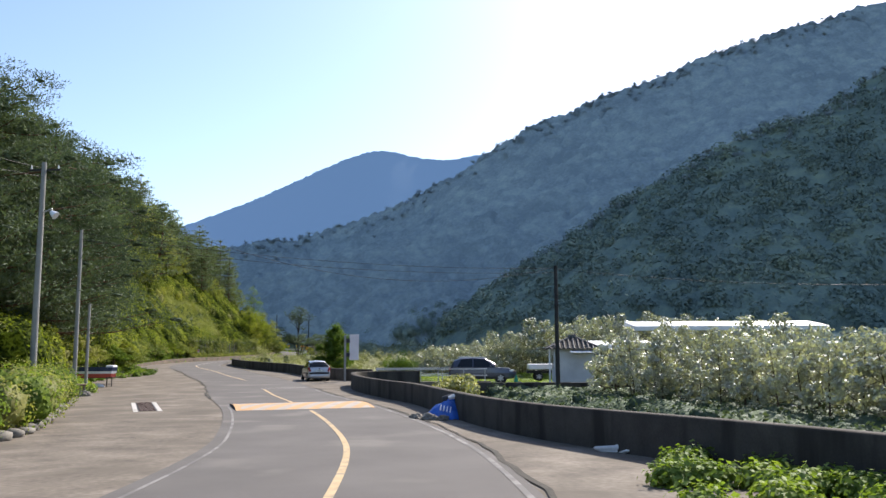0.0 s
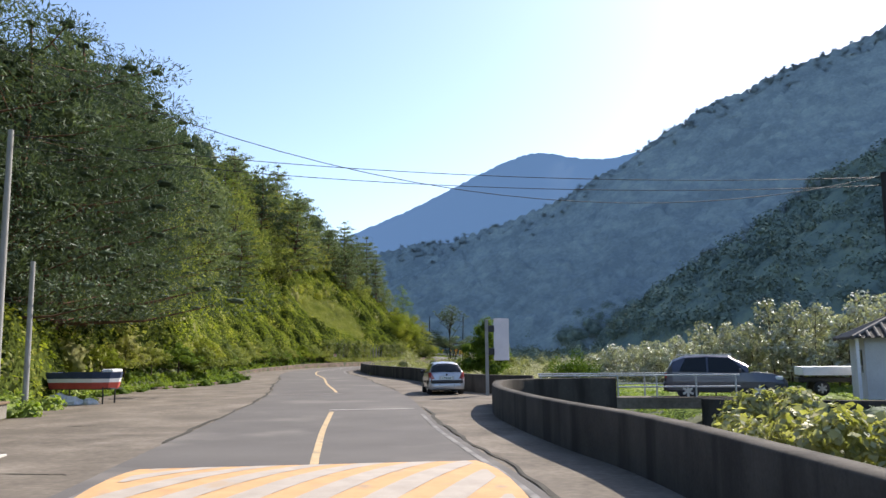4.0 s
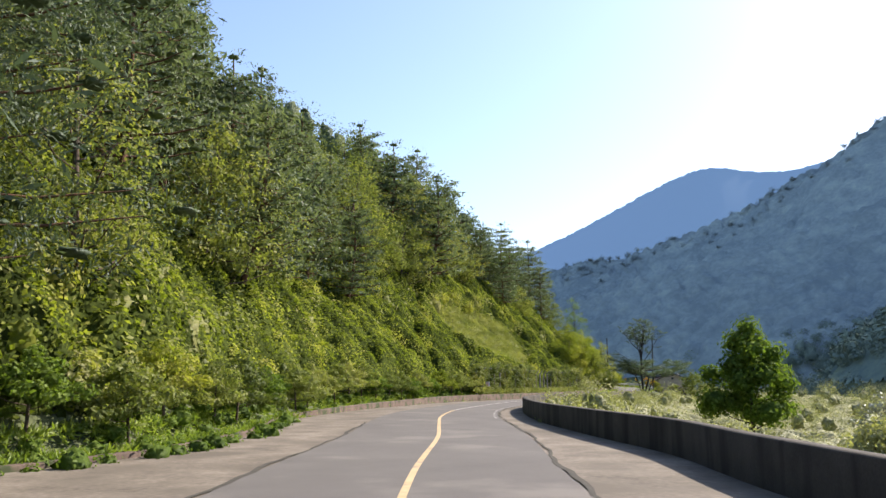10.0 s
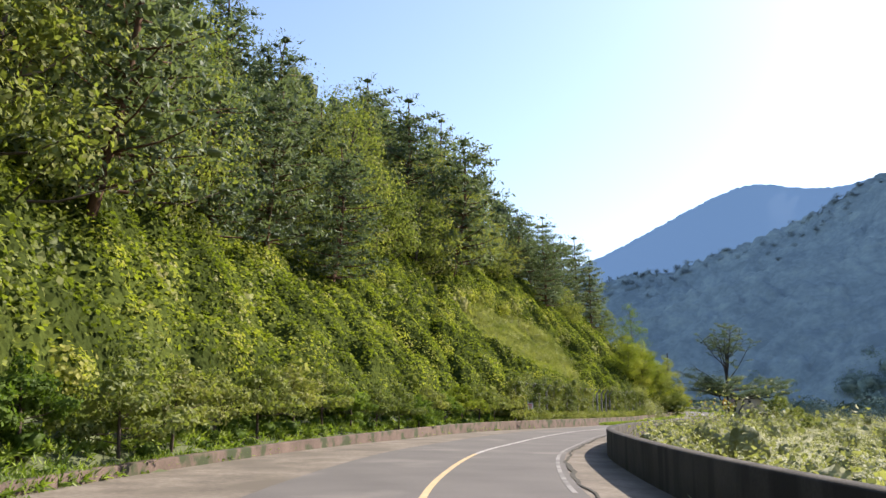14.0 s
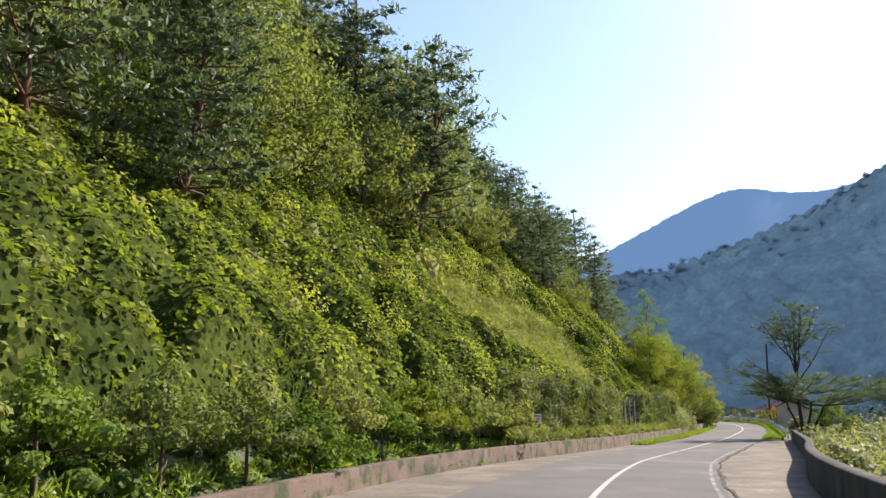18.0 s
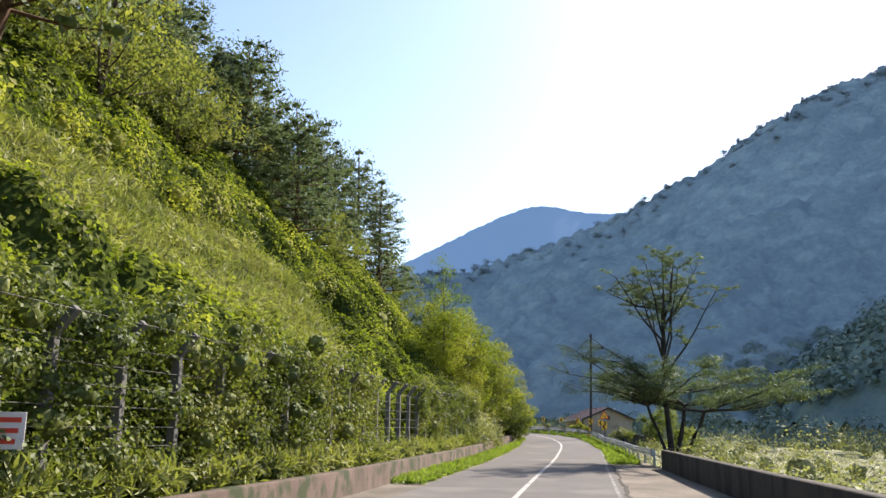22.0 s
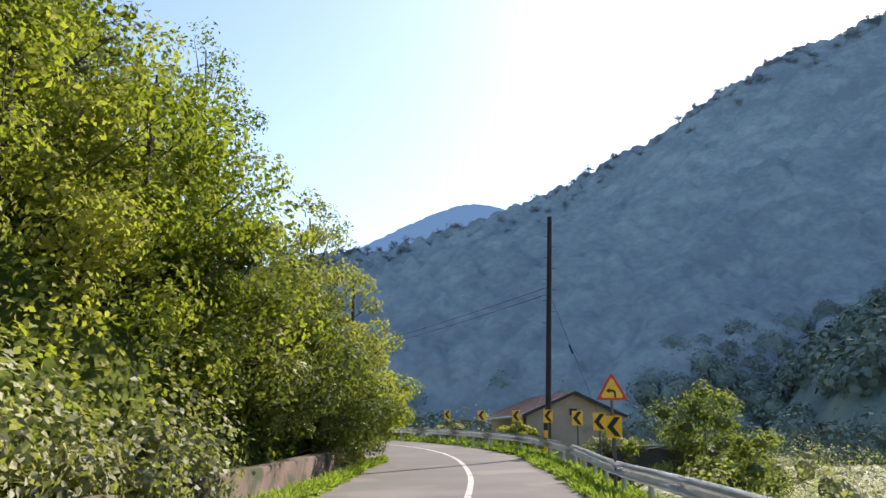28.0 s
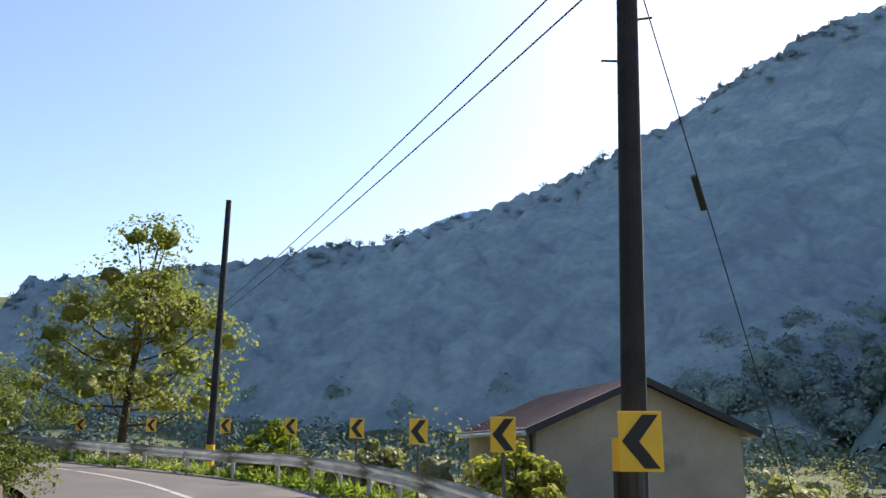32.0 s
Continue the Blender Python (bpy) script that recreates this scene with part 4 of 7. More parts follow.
heaps("slope_thickets", "bright yellow-green thickets heaped on the slope", scatter((-58, -18), (54, 170), 9000, 3.6, lambda x, y: VINES(x, y) & (hill(x, y) > 2.6), r1), 1.35, 560, 0.16, VINE_LEAF, r1, flat=1.0, lift=0.9, fine=4, core=0.35)
heaps("foot_bushes", "leafy green weeds and low bushes at the slope's foot", scatter((-45, -16), (44, 190), 30000, 0.7, lambda x, y: (hill(x, y) > np.where((y < 82) & (y > 50), -0.7, 0.25)) & (hill(x, y) < 3.0) & (y < 132), r1), 0.42, 90, 0.1, GREEN_LEAF, r1, lift=0.4)
heaps("hillside_crowns", "dark rounded tree crowns on the upper slope", scatter((-110, -14), (0, 240), 9000, 4.2, lambda x, y: (hill(x, y) > EDGE_IN(y) + 10) & (hill(x, y) < EDGE_IN(y) + 36), r1), 2.5, 120, 0.4, PINE_LEAF, r1, flat=1.4, lift=2.5, fine=4, core=0.5, category="woodland")
heaps("slope_bushes", "dark green bushes at the wood's lower edge", scatter((-66, -12), (0, 206), 12000, 1.7, lambda x, y: (hill(x, y) > EDGE_IN(y) - 2.0) & (hill(x, y) < EDGE_IN(y) + 4), r1), 1.2, 150, 0.24, BROAD_LEAF, r1, flat=1.25, lift=0.7, fine=4, core=0.55)
cover("slope_grass", "tawny long grass on the open steep slope", band(16000, (-58, -40), (130, 175), lambda x, y: (hill(x, y) > 2) & (hill(x, y) < 16) & (GRASSY(x, y) | (r1.random(len(x)) < 0.12)), r1), 0.35, 0.5, 0.045, GRASS_LEAF, r1, per=10, rad=0.4, along=0.6, category="grass")
heaps("grassy_mounds", "tawny grass tussocks on the open steep slope", scatter((-58, -40), (130, 175), 5000, 1.9, lambda x, y: GRASSY(x, y), r1), 1.0, 200, 0.34, GRASS_LEAF, r1, flat=0.6, lift=0.2, wide=0.16, category="grass", core=0.0)

# scrub in the stream valley beyond the wall
blanket("field_grass", "bright green grass on the field beyond the wall", (-24, 40), (56, 104), 0.6, lambda x, y: np.minimum(rightward(x, y) - 5.5, y - 56.5), 1.6, 0.16, GREEN_GRASS, 45000, 0.3, r1, "grass", 0.2)
# The bank's shade is painted: its weeds wear the darkened leaf colour.
blanket("bank_cover", "weeds on the orchard's bank, their dark green standing in for shade", (1, 40), (10, 52), 0.5, lambda x, y: rightward(x, y) - 4.2, 1.3, 0.4, SHADE_DARK_LEAF, 12000, 0.18, r1)
blanket("valley_scrub", "dusty pale green scrub along the stream", (-70, 24), (76, 240), 0.38, lambda x, y: np.minimum(np.minimum(rightward(x, y) - 1.2, np.where(y < 98, 8, 36) - rightward(x, y)) * 0.5, np.where((np.abs(x + 31.2) < 5.5) & (np.abs(y - 203) < 13), -1.0, 9.0)), 3.0, 0.85, DULL_LEAF, 150000, 0.13, r1, loft=0.14)
heaps("wall_scrub", "olive shrubs crowding behind the parapet wall", scatter((-34, -14), (76, 160), 9000, 1.15, lambda x, y: (rightward(x, y) > 0.9) & (rightward(x, y) < 4.5), r1), 0.95, 190, 0.13, DULL_LEAF, r1, flat=1.0, lift=0.75, fine=3, core=0.4)
heaps("stream_bushes", "pale green bushes beside the stream", scatter((-60, 25), (84, 240), 6000, 4.6, lambda x, y: (rightward(x, y) > 3.0) & (rightward(x, y) < np.where(y < 98, 8, 45)) & ((np.abs(x + 31.2) > 6.5) | (np.abs(y - 203) > 14)), r1), 1.7, 420, 0.13, DULL_LEAF, r1, flat=1.15, lift=0.8, fine=3, core=0.35)
# ---- building helpers ----
def bx(size, at=(0, 0, 0), bevel=0.0, bm=None, turn=None):
    """A box, its centre at 'at'; added to bm if given."""
    bm = bm or bmesh.new()
    m = Matrix.Translation(at) @ (turn or Matrix()) @ Matrix.Diagonal((*size, 1))
    got = bmesh.ops.create_cube(bm, size=1, matrix=m)
    if bevel:
        edges = list({e for v in got["verts"] for e in v.link_edges})
        bmesh.ops.bevel(bm, geom=edges, offset=bevel, segments=2, profile=0.6, affect="EDGES")
    return bm


def rod(a, b, r1_, r2_=None, sides=10, bm=None):
    """A round bar from a to b, capped."""
    bm = bm or bmesh.new()
    a, b = Vector(a), Vector(b)
    q = (b - a).to_track_quat("Z", "Y").to_matrix().to_4x4()
    bmesh.ops.create_cone(bm, cap_ends=True, segments=sides, radius1=r1_, radius2=r1_ if r2_ is None else r2_, depth=(b - a).length, matrix=Matrix.Translation((a + b) / 2) @ q)
    return bm


def poly(points, thick, bm=None, axis_="y"):
    """A flat outline in x and z, thickened along y (or, for 'z', an outline in x and y along z)."""
    bm = bm or bmesh.new()
    p3 = (lambda p, d: (p[0], d, p[1])) if axis_ == "y" else (lambda p, d: (p[0], p[1], d))
    f = [bm.verts.new(p3(p, -thick / 2)) for p in points]
    k = [bm.verts.new(p3(p, thick / 2)) for p in points]
    bm.faces.new(f)
    bm.faces.new(k[::-1])
    for i in range(len(f)):
        j = (i + 1) % len(f)
        bm.faces.new((f[j], f[i], k[i], k[j]))
    return bm


def sheet(rows, bm=None, close=False):
    """Quads between rows of points."""
    bm = bm or bmesh.new()
    V = [[bm.verts.new(p) for p in row] for row in rows]
    for a, b in zip(V[:-1], V[1:]):
        n = len(a)
        for i in range(n if close else n - 1):
            bm.faces.new((a[i], a[(i + 1) % n], b[(i + 1) % n], b[i]))
    return bm


def wire(name, a, b, sag, radius, label, parts=24):
    t = np.linspace(0, 1, parts)
    P = np.outer(1 - t, a) + np.outer(t, b)
    P[:, 2] -= sag * 4 * t * (1 - t)
    V, F = tube(P, np.full(parts, radius), 5)
    ob = link_mesh(name, V, F, CABLE)
    return tagged(ob, label, "cable", "overhead cables")


GALV = surface("galvanised_steel", [(0.36, 0.38, 0.39), (0.52, 0.54, 0.55)], 3, 30, 0.5, 0.1, metal=0.25)
SIGN_POST = plain("dull_grey_sign_post", (0.1, 0.1, 0.1), 0.6, 0.3)
CABLE = plain("black_cable", (0.02, 0.02, 0.022), 0.6)
DARK_METAL = plain("dark_weathered_metal", (0.03, 0.03, 0.032), 0.55, 0.4)
POLE_CONC = surface("grey_concrete_pole", [(0.22, 0.22, 0.21), (0.32, 0.32, 0.3)], 2, 30, 0.85, 0.2)
# Grey-brown fence colour, darkened because the shade on the fence is put into it.
FENCE_POST = surface("shade_dark_fence_grey", [(0.09, 0.088, 0.08), (0.17, 0.165, 0.15)], 2, 30, 0.9, 0.3)
TAR_WOOD = surface("dark_creosoted_pole", [(0.018, 0.018, 0.02), (0.045, 0.043, 0.042)], 3, 25, 0.8, 0.3)
SILVER = plain("silver_car_paint", (0.5, 0.51, 0.53), 0.34, 0.5, 0.6, var=0.04)
NAVY = plain("dark_grey_blue_car_paint", (0.055, 0.06, 0.085), 0.3, 0.45, 0.7, var=0.06)
TRIM = plain("black_plastic_trim", (0.018, 0.018, 0.02), 0.55)
RUBBER = plain("tyre_rubber", (0.02, 0.02, 0.02), 0.85)
ALLOY = plain("alloy_rim", (0.45, 0.46, 0.47), 0.35, 0.85)
RED_LENS = plain("red_lamp_lens", (0.26, 0.03, 0.03), 0.15, 0, 0.6)
CLEAR_LENS = plain("clear_lamp_lens", (0.75, 0.76, 0.78), 0.12, 0, 0.6)
PLATE = plain("white_plate", (0.72, 0.76, 0.74), 0.4)
INK = plain("dark_green_ink", (0.03, 0.08, 0.05), 0.5)
mg, ng, lg = nodes_of("tinted_car_glass")
ng["Principled BSDF"].inputs["Base Color"].default_value = (0.012, 0.015, 0.018, 1)
ng["Principled BSDF"].inputs["Roughness"].default_value = 0.06
ng["Principled BSDF"].inputs["Specular IOR Level"].default_value = 0.3
GLASS = mg
SIGN_YELLOW = plain("sign_yellow", (0.92, 0.52, 0.03), 0.45, var=0.06)
SIGN_RED = plain("sign_red", (0.6, 0.05, 0.03), 0.45, var=0.06)
SIGN_BLACK = plain("sign_black", (0.012, 0.012, 0.012), 0.5)
SIGN_WHITE = surface("faded_white_panel", [(0.62, 0.58, 0.6), (0.74, 0.7, 0.72)], 2, 20, 0.6, 0.05)
BLUE_TARP = surface("blue_tarpaulin", [(0.015, 0.07, 0.32), (0.045, 0.15, 0.52)], 3, 20, 0.4, 0.6)
WHITE_SHEET = surface("crumpled_white_sheet", [(0.5, 0.5, 0.5), (0.8, 0.8, 0.8)], 4, 25, 0.6, 0.6)
PLASTER = surface("pale_plaster", [(0.36, 0.35, 0.32), (0.5, 0.48, 0.45)], 1.5, 20, 0.9, 0.2, stain=(1.0, (0.32, 0.3, 0.27), 0.6))
BEIGE = surface("beige_rendered_wall", [(0.3, 0.25, 0.19), (0.42, 0.36, 0.28)], 1.2, 20, 0.9, 0.2, stain=(0.8, (0.22, 0.19, 0.15), 0.6))
BROWN_ROOF = surface("brown_metal_roof", [(0.14, 0.095, 0.085), (0.21, 0.15, 0.135)], 1.5, 15, 0.6, 0.2)
ROOF_TILE = surface("dark_roof_tile", [(0.08, 0.075, 0.07), (0.17, 0.16, 0.15)], 2, 20, 0.8, 0.4)
WHITE_ROOF = surface("white_roof_sheet", [(0.7, 0.71, 0.72), (0.85, 0.86, 0.87)], 1, 12, 0.5, 0.1)
STONE = surface("grey_field_stone", [(0.11, 0.1, 0.085), (0.23, 0.215, 0.185)], 2.5, 20, 0.9, 0.6)
WOOD = surface("weathered_wood", [(0.1, 0.07, 0.045), (0.22, 0.16, 0.1)], 3, 25, 0.85, 0.5)
RED_PAINT = surface("faded_red_paint", [(0.36, 0.05, 0.04), (0.52, 0.1, 0.07)], 3, 20, 0.5, 0.2)
BLUE_PAINT = surface("dark_blue_paint", [(0.02, 0.035, 0.08), (0.04, 0.06, 0.13)], 3, 20, 0.5, 0.2)
GREEN_PLASTIC = plain("green_plastic", (0.02, 0.3, 0.16), 0.5)


# ---- speed hump, road marks ----
def hump_shape(s):
    t = np.clip((s - CS[HUMP_A]) / (CS[HUMP_B] - CS[HUMP_A]), 0, 1)
    return 0.09 * np.sin(math.pi * t)


hump = thing("speed_hump", (0, 0, 0), "low asphalt speed hump with worn orange and white stripes", "speed hump")
hb = ribbon("hump_body", HUMP_A, HUMP_B, -2.45, 2.5, 0.016, ORANGE, "", "", 30, kind="", crown=hump_shape)
hb.parent = hump
for k in list(hb.keys()):
    del hb[k]
idx = np.arange(HUMP_A, HUMP_B + 1)
for q in range(9):
    u0 = -2.3 + q * 0.78
    rows = []
    for f in np.linspace(0, 1, 13):
        s = CS[HUMP_A] + f * (CS[HUMP_B] - CS[HUMP_A])
        c = np.array([np.interp(s, CS, CENTRE[:, 0]), np.interp(s, CS, CENTRE[:, 1])])
        n = unit(np.array([np.interp(s, CS, CN[:, 0]), np.interp(s, CS, CN[:, 1])]))
        off = [np.clip(u0 - f * 1.9 + w_, -2.3, 2.3) for w_ in (0.0, 0.4)]
        if off[1] - off[0] < 0.02:
            continue
        rows.append([(*(c + n * o), float(road_z(*(c + n * o))) + 0.0185 + float(hump_shape(s))) for o in off])
    if len(rows) > 1:
        part("stripe", sheet(rows), HUMP_WHITE, hump, "worn white painted stripe")


def cross_line(name, y, lo, hi, width, label, paint=None):
    a = at_y(y)
    c, n, t = CENTRE[a], CN[a], CT[a]
    rows = [[(*(c + n * o + t * w_), float(road_z(*(c + n * o))) + 0.019) for w_ in (-width / 2, width / 2)] for o in np.linspace(lo, hi, 8)]
    tagged(part(name, sheet(rows), paint or WHITE), label, "road marking", kind="structure")


cross_line("stop_line", 45.9, -2.5, 0.1, 0.2, "white painted line across one lane")
cross_line("stop_line", 56.3, -1.2, 2.8, 0.16, "faint white painted line across the road", FAINT_WHITE)

grate = thing("drain_grate", (-11.1, 32.1, float(road_z(-11.1, 32.1))), "long rusty steel drain grate set in the concrete apron", "drain grate", turn=113)
RUST = plain("rust", (0.1, 0.065, 0.05), 0.8)
part("frame", bx((5.0, 0.62, 0.02), (0, 0, 0.002)), DARK_METAL, grate)
for s_ in (-1, 1):
    part("rim", bx((5.1, 0.16, 0.05), (0, s_ * 0.4, -0.012), 0.008), PLASTER, grate, "pale concrete rim")
for q in range(56):
    part("bar", bx((0.04, 0.54, 0.02), (-2.42 + q * 0.088, 0, 0.016)), RUST, grate)
CRACK = surface("dirt_filled_crack", [(0.025, 0.022, 0.018), (0.06, 0.052, 0.04)], 6, 40, 0.95, 0.4)
for a, b, w_ in (((-10.13, 32.59), (-8.92, 32.74), 0.09), ((-8.86, 29.56), (-7.93, 29.39), 0.06), ((-13.15, 33.03), (-11.95, 33.18), 0.05), ((-14.9, 40.4), (-14.2, 40.6), 0.16), ((-9.4, 37.4), (-8.4, 37.8), 0.05), ((-12.0, 25.4), (-9.2, 25.0), 0.035), ((-9.0, 21.0), (-6.6, 20.6), 0.03)):
    f = np.linspace(0, 1, 13)
    P = np.outer(1 - f, a) + np.outer(f, b) + r0.normal(size=(13, 2)) * 0.03
    wd = w_ * np.sin(np.pi * (0.06 + 0.88 * f)) * r0.uniform(0.5, 1.3, 13)
    crack = part("pavement_crack", sheet([[(x, y - d_ / 2, float(road_z(x, y)) + 0.002), (x, y + d_ / 2, float(road_z(x, y)) + 0.002)] for (x, y), d_ in zip(P, wd)]), CRACK)
    tagged(crack, "dark dirt-filled crack in the concrete apron", "crack", kind="structure")

# ---- guard rail ----
RAIL = smooth_line([(-31.6, 160.8), (-32.2, 165), (-33.0, 175), (-33.8, 181.5), (-34.05, 185.5), (-34.4, 189.5), (-35.25, 193.8), (-36.55, 197.8), (-38.25, 201.7), (-40.35, 205.4), (-42.95, 208.6), (-47.9, 211.3), (-55.8, 215), (-66, 217.9), (-82, 220.5)], 1.0)
RT = unit(np.gradient(RAIL, axis=0))
RN = np.stack([-RT[:, 1], RT[:, 0]], 1)
rail = thing("guard_rail", (0, 0, 0), "galvanised corrugated steel guard rail along the bend", "guard rail")
prof = [(0.0, 0.42), (0.07, 0.46), (0.07, 0.52), (0.0, 0.565), (0.0, 0.585), (0.07, 0.63), (0.07, 0.69), (0.0, 0.73)]
RZ = road_z(RAIL[:, 0], RAIL[:, 1])
for a in range(0, len(RAIL) - 1, 4):
    b = min(a + 4, len(RAIL) - 1)
    rows = [[(*(RAIL[q] + RN[q] * (o + 0.02)), RZ[q] + z_) for o, z_ in prof] for q in range(a, b + 1)]
    bm = sheet(rows)
    bmesh.ops.solidify(bm, geom=bm.faces[:], thickness=0.006)
    part("beam", bm, GALV, rail, smooth=True)
for a in range(0, len(RAIL), 2):
    c = RAIL[a] - RN[a] * 0.06
    part("post", rod((*c, RZ[a] - 0.5), (*c, RZ[a] + 0.68), 0.055), GALV, rail)
e0 = RAIL[0] + RN[0] * 0.03
part("end_terminal", bx((0.12, 0.5, 0.34), (e0[0], e0[1] - 0.1, RZ[0] + 0.575), 0.05), GALV, rail, "rounded end of the rail")


# ---- signs at the bend ----
def chevron_sign(at, turn, centre_z):
    g = float(terrain(*at))
    e = thing("chevron_sign", (*at, g), "yellow sign with a black chevron behind the guard rail", "road sign", "chevron signs at the bend", turn)
    h = centre_z - g
    part("post", rod((0, 0.03, -0.4), (0, 0.03, h + 0.2), 0.026), SIGN_POST, e)
    part("panel", bx((0.33, 0.012, 0.45), (0, 0, h), 0.004), SIGN_YELLOW, e)
    w_, k = 0.14, 0.2
    pts = [(-w_, 0), (0.02, k), (w_, k), (-0.01, 0), (w_, -k), (0.02, -k)]
    bm = poly(pts, 0.004)
    bmesh.ops.translate(bm, vec=(0, -0.009, h), verts=bm.verts)
    part("chevron", bm, SIGN_BLACK, e, "black chevron")
    return e


SIGNS = [(-33.79, 180.9), (-33.75, 185.2), (-34.1, 189.5), (-34.95, 193.3), (-36.2, 197.5), (-37.9, 201.4), (-39.9, 205.2), (-42.5, 208.5), (-45.6, 211.6), (-49.2, 213.9), (-53.2, 216.2), (-57.6, 218.0)]
for q, at in enumerate(SIGNS):
    zc = float(np.interp(at[1], [181, 193, 201, 209, 220], [1.6, 2.07, 2.25, 2.5, 2.75]))
    chevron_sign(at, math.degrees(math.atan2(-(-35.2 - at[0]), 172 - at[1])) + 180 + (8 if q > 4 else 0), zc)

gw = float(terrain(-33.77, 181.25))
warn = thing("warning_sign", (-33.77, 181.25, gw), "red-bordered yellow triangle sign with a black bending arrow", "road sign", turn=8)
part("post", rod((0, 0.04, -0.4), (0, 0.04, 2.66 - gw), 0.03), SIGN_POST, warn)


def tri(h, r_):
    """Triangle outline with blunted corners; its centre at the origin."""
    out = []
    for k in range(3):
        a = math.radians(90 + 120 * k)
        for d in (-0.35, 0, 0.35):
            out.append((h * math.cos(a) - r_ * math.cos(a) + r_ * math.cos(a + d * 3), h * math.sin(a) - r_ * math.sin(a) + r_ * math.sin(a + d * 3)))
    return out


for nm, h, y_, mt, lb in (("border", 0.37, 0.0, SIGN_RED, "red reflective border"), ("panel", 0.265, -0.009, SIGN_YELLOW, "yellow triangle face")):
    bm = poly(tri(h, 0.035), 0.01)
    bmesh.ops.translate(bm, vec=(0, y_, 2.36 - gw), verts=bm.verts)
    part(nm, bm, mt, warn, lb)
arrow = [(-0.13, 0.03), (-0.05, 0.085), (-0.05, 0.055), (0.02, 0.055), (0.075, 0.02), (0.085, -0.03), (0.085, -0.115), (0.045, -0.115), (0.045, -0.035), (0.03, -0.002), (0.0, 0.01), (-0.05, 0.01), (-0.05, -0.025)]
bm = poly(arrow, 0.004)
bmesh.ops.translate(bm, vec=(0, -0.018, 2.33 - gw), verts=bm.verts)
part("arrow", bm, SIGN_BLACK, warn, "black bent arrow")


# ---- poles and cables ----
def utility_pole(at, top, r_bottom, r_top, material, label, lean=(0, 0), arm=False, steps=False, band=False, group="utility poles"):
    g = float(terrain(*at))
    e = thing("utility_pole", (*at, g), label, "pole", group)
    part("shaft", rod((0, 0, -0.6), (lean[0], lean[1], top - g), r_bottom, r_top, 14), material, e, smooth=False)
    if arm:
        part("crossarm", bx((1.5, 0.09, 0.09), (lean[0], lean[1] + 0.1, top - g - 0.35), 0.01), DARK_METAL, e)
        for o in (-0.65, 0.0, 0.65):
            part("insulator", rod((lean[0] + o, lean[1] + 0.1, top - g - 0.3), (lean[0] + o, lean[1] + 0.1, top - g - 0.12), 0.05, 0.03, 8), PLATE, e, "white porcelain insulator")
    if steps:
        for q in range(9):
            z_ = top - g - 0.8 - q * 0.42
            sgn = 1 if q % 2 else -1
            part("step_bolt", rod((lean[0] * z_ / (top - g), 0, z_), (lean[0] * z_ / (top - g) + sgn * 0.24, 0, z_ + 0.02), 0.012, None, 5), DARK_METAL, e)
    if band:
        for q in range(5):
            z_ = 0.4 + q * 0.27
            part("band", rod((0, 0, z_), (0, 0, z_ + 0.27), r_bottom * 1.04, r_bottom * 1.03, 14), (SIGN_YELLOW, SIGN_BLACK)[q % 2], e, "yellow and black warning band")
    return e


utility_pole((-35.0, 193.9), 9.7, 0.115, 0.09, TAR_WOOD, "tall dark utility pole with step bolts beside the bend", lean=(0.3, 0), steps=True, band=True)
utility_pole((-47.0, 213.9), 10.7, 0.15, 0.1, TAR_WOOD, "tall dark leaning utility pole behind the guard rail", band=True)
utility_pole((6.6, 48.6), 6.5, 0.14, 0.1, TAR_WOOD, "dark utility pole beside the small hut", arm=False)
pl = utility_pole((-18.9, 38.5), 10.6, 0.17, 0.11, POLE_CONC, "grey concrete utility pole with a street lamp", arm=True)
part("lamp_arm", rod((0, 0, 8.55), (0.55, -0.1, 8.75), 0.03), GALV, pl)
part("lamp_head", rod((0.5, -0.1, 8.6), (0.75, -0.12, 8.4), 0.1, 0.2, 14), CLEAR_LENS, pl, "white globe of the street lamp")
utility_pole((-18.75, 42.3), 7.9, 0.12, 0.08, POLE_CONC, "slim grey concrete pole at the wood's edge")
utility_pole((-18.65, 43.4), 4.1, 0.09, 0.07, POLE_CONC, "short grey post at the wood's edge")
for a, b, sag, lb in (((-18.75, 42.3, 7.75), (6.6, 48.6, 6.35), 0.55, "black overhead cable across the road"), ((-18.75, 42.3, 7.4), (6.6, 48.6, 6.1), 0.6, "black overhead cable across the road"),
                      ((-18.9, 38.5, 10.3), (6.6, 48.6, 6.4), 2.6, "thin overhead wire across the road"),
                      ((6.6, 48.6, 6.3), (40, 47, 5.9), 0.9, "pale overhead wire over the orchard"), ((-18.9, 38.5, 10.3), (-24, 5, 12.5), 1.2, "overhead cable along the wood"),
                      ((-18.9, 38.5, 9.9), (-24, 5, 11.6), 1.3, "overhead cable along the wood"),
                      ((-34.9, 193.9, 6.9), (-47.0, 213.8, 6.7), 0.12, "overhead cable between the poles"), ((-34.7, 193.9, 6.7), (-47.0, 213.8, 6.4), 0.12, "overhead cable between the poles"),
                      ((-34.72, 193.9, 6.5), (-31.6, 199.8, -0.6), 0.0, "steel stay wire of the utility pole")):
    wire("overhead_cable", a, b, sag, 0.007 if "stay" in lb else 0.011, lb)
part("stay_insulator", rod((-34.03, 195.27, 4.855), (-33.9, 195.52, 4.55), 0.035), DARK_METAL)
tagged(bpy.data.objects["stay_insulator"], "dark strain insulator on the stay wire", "insulator")


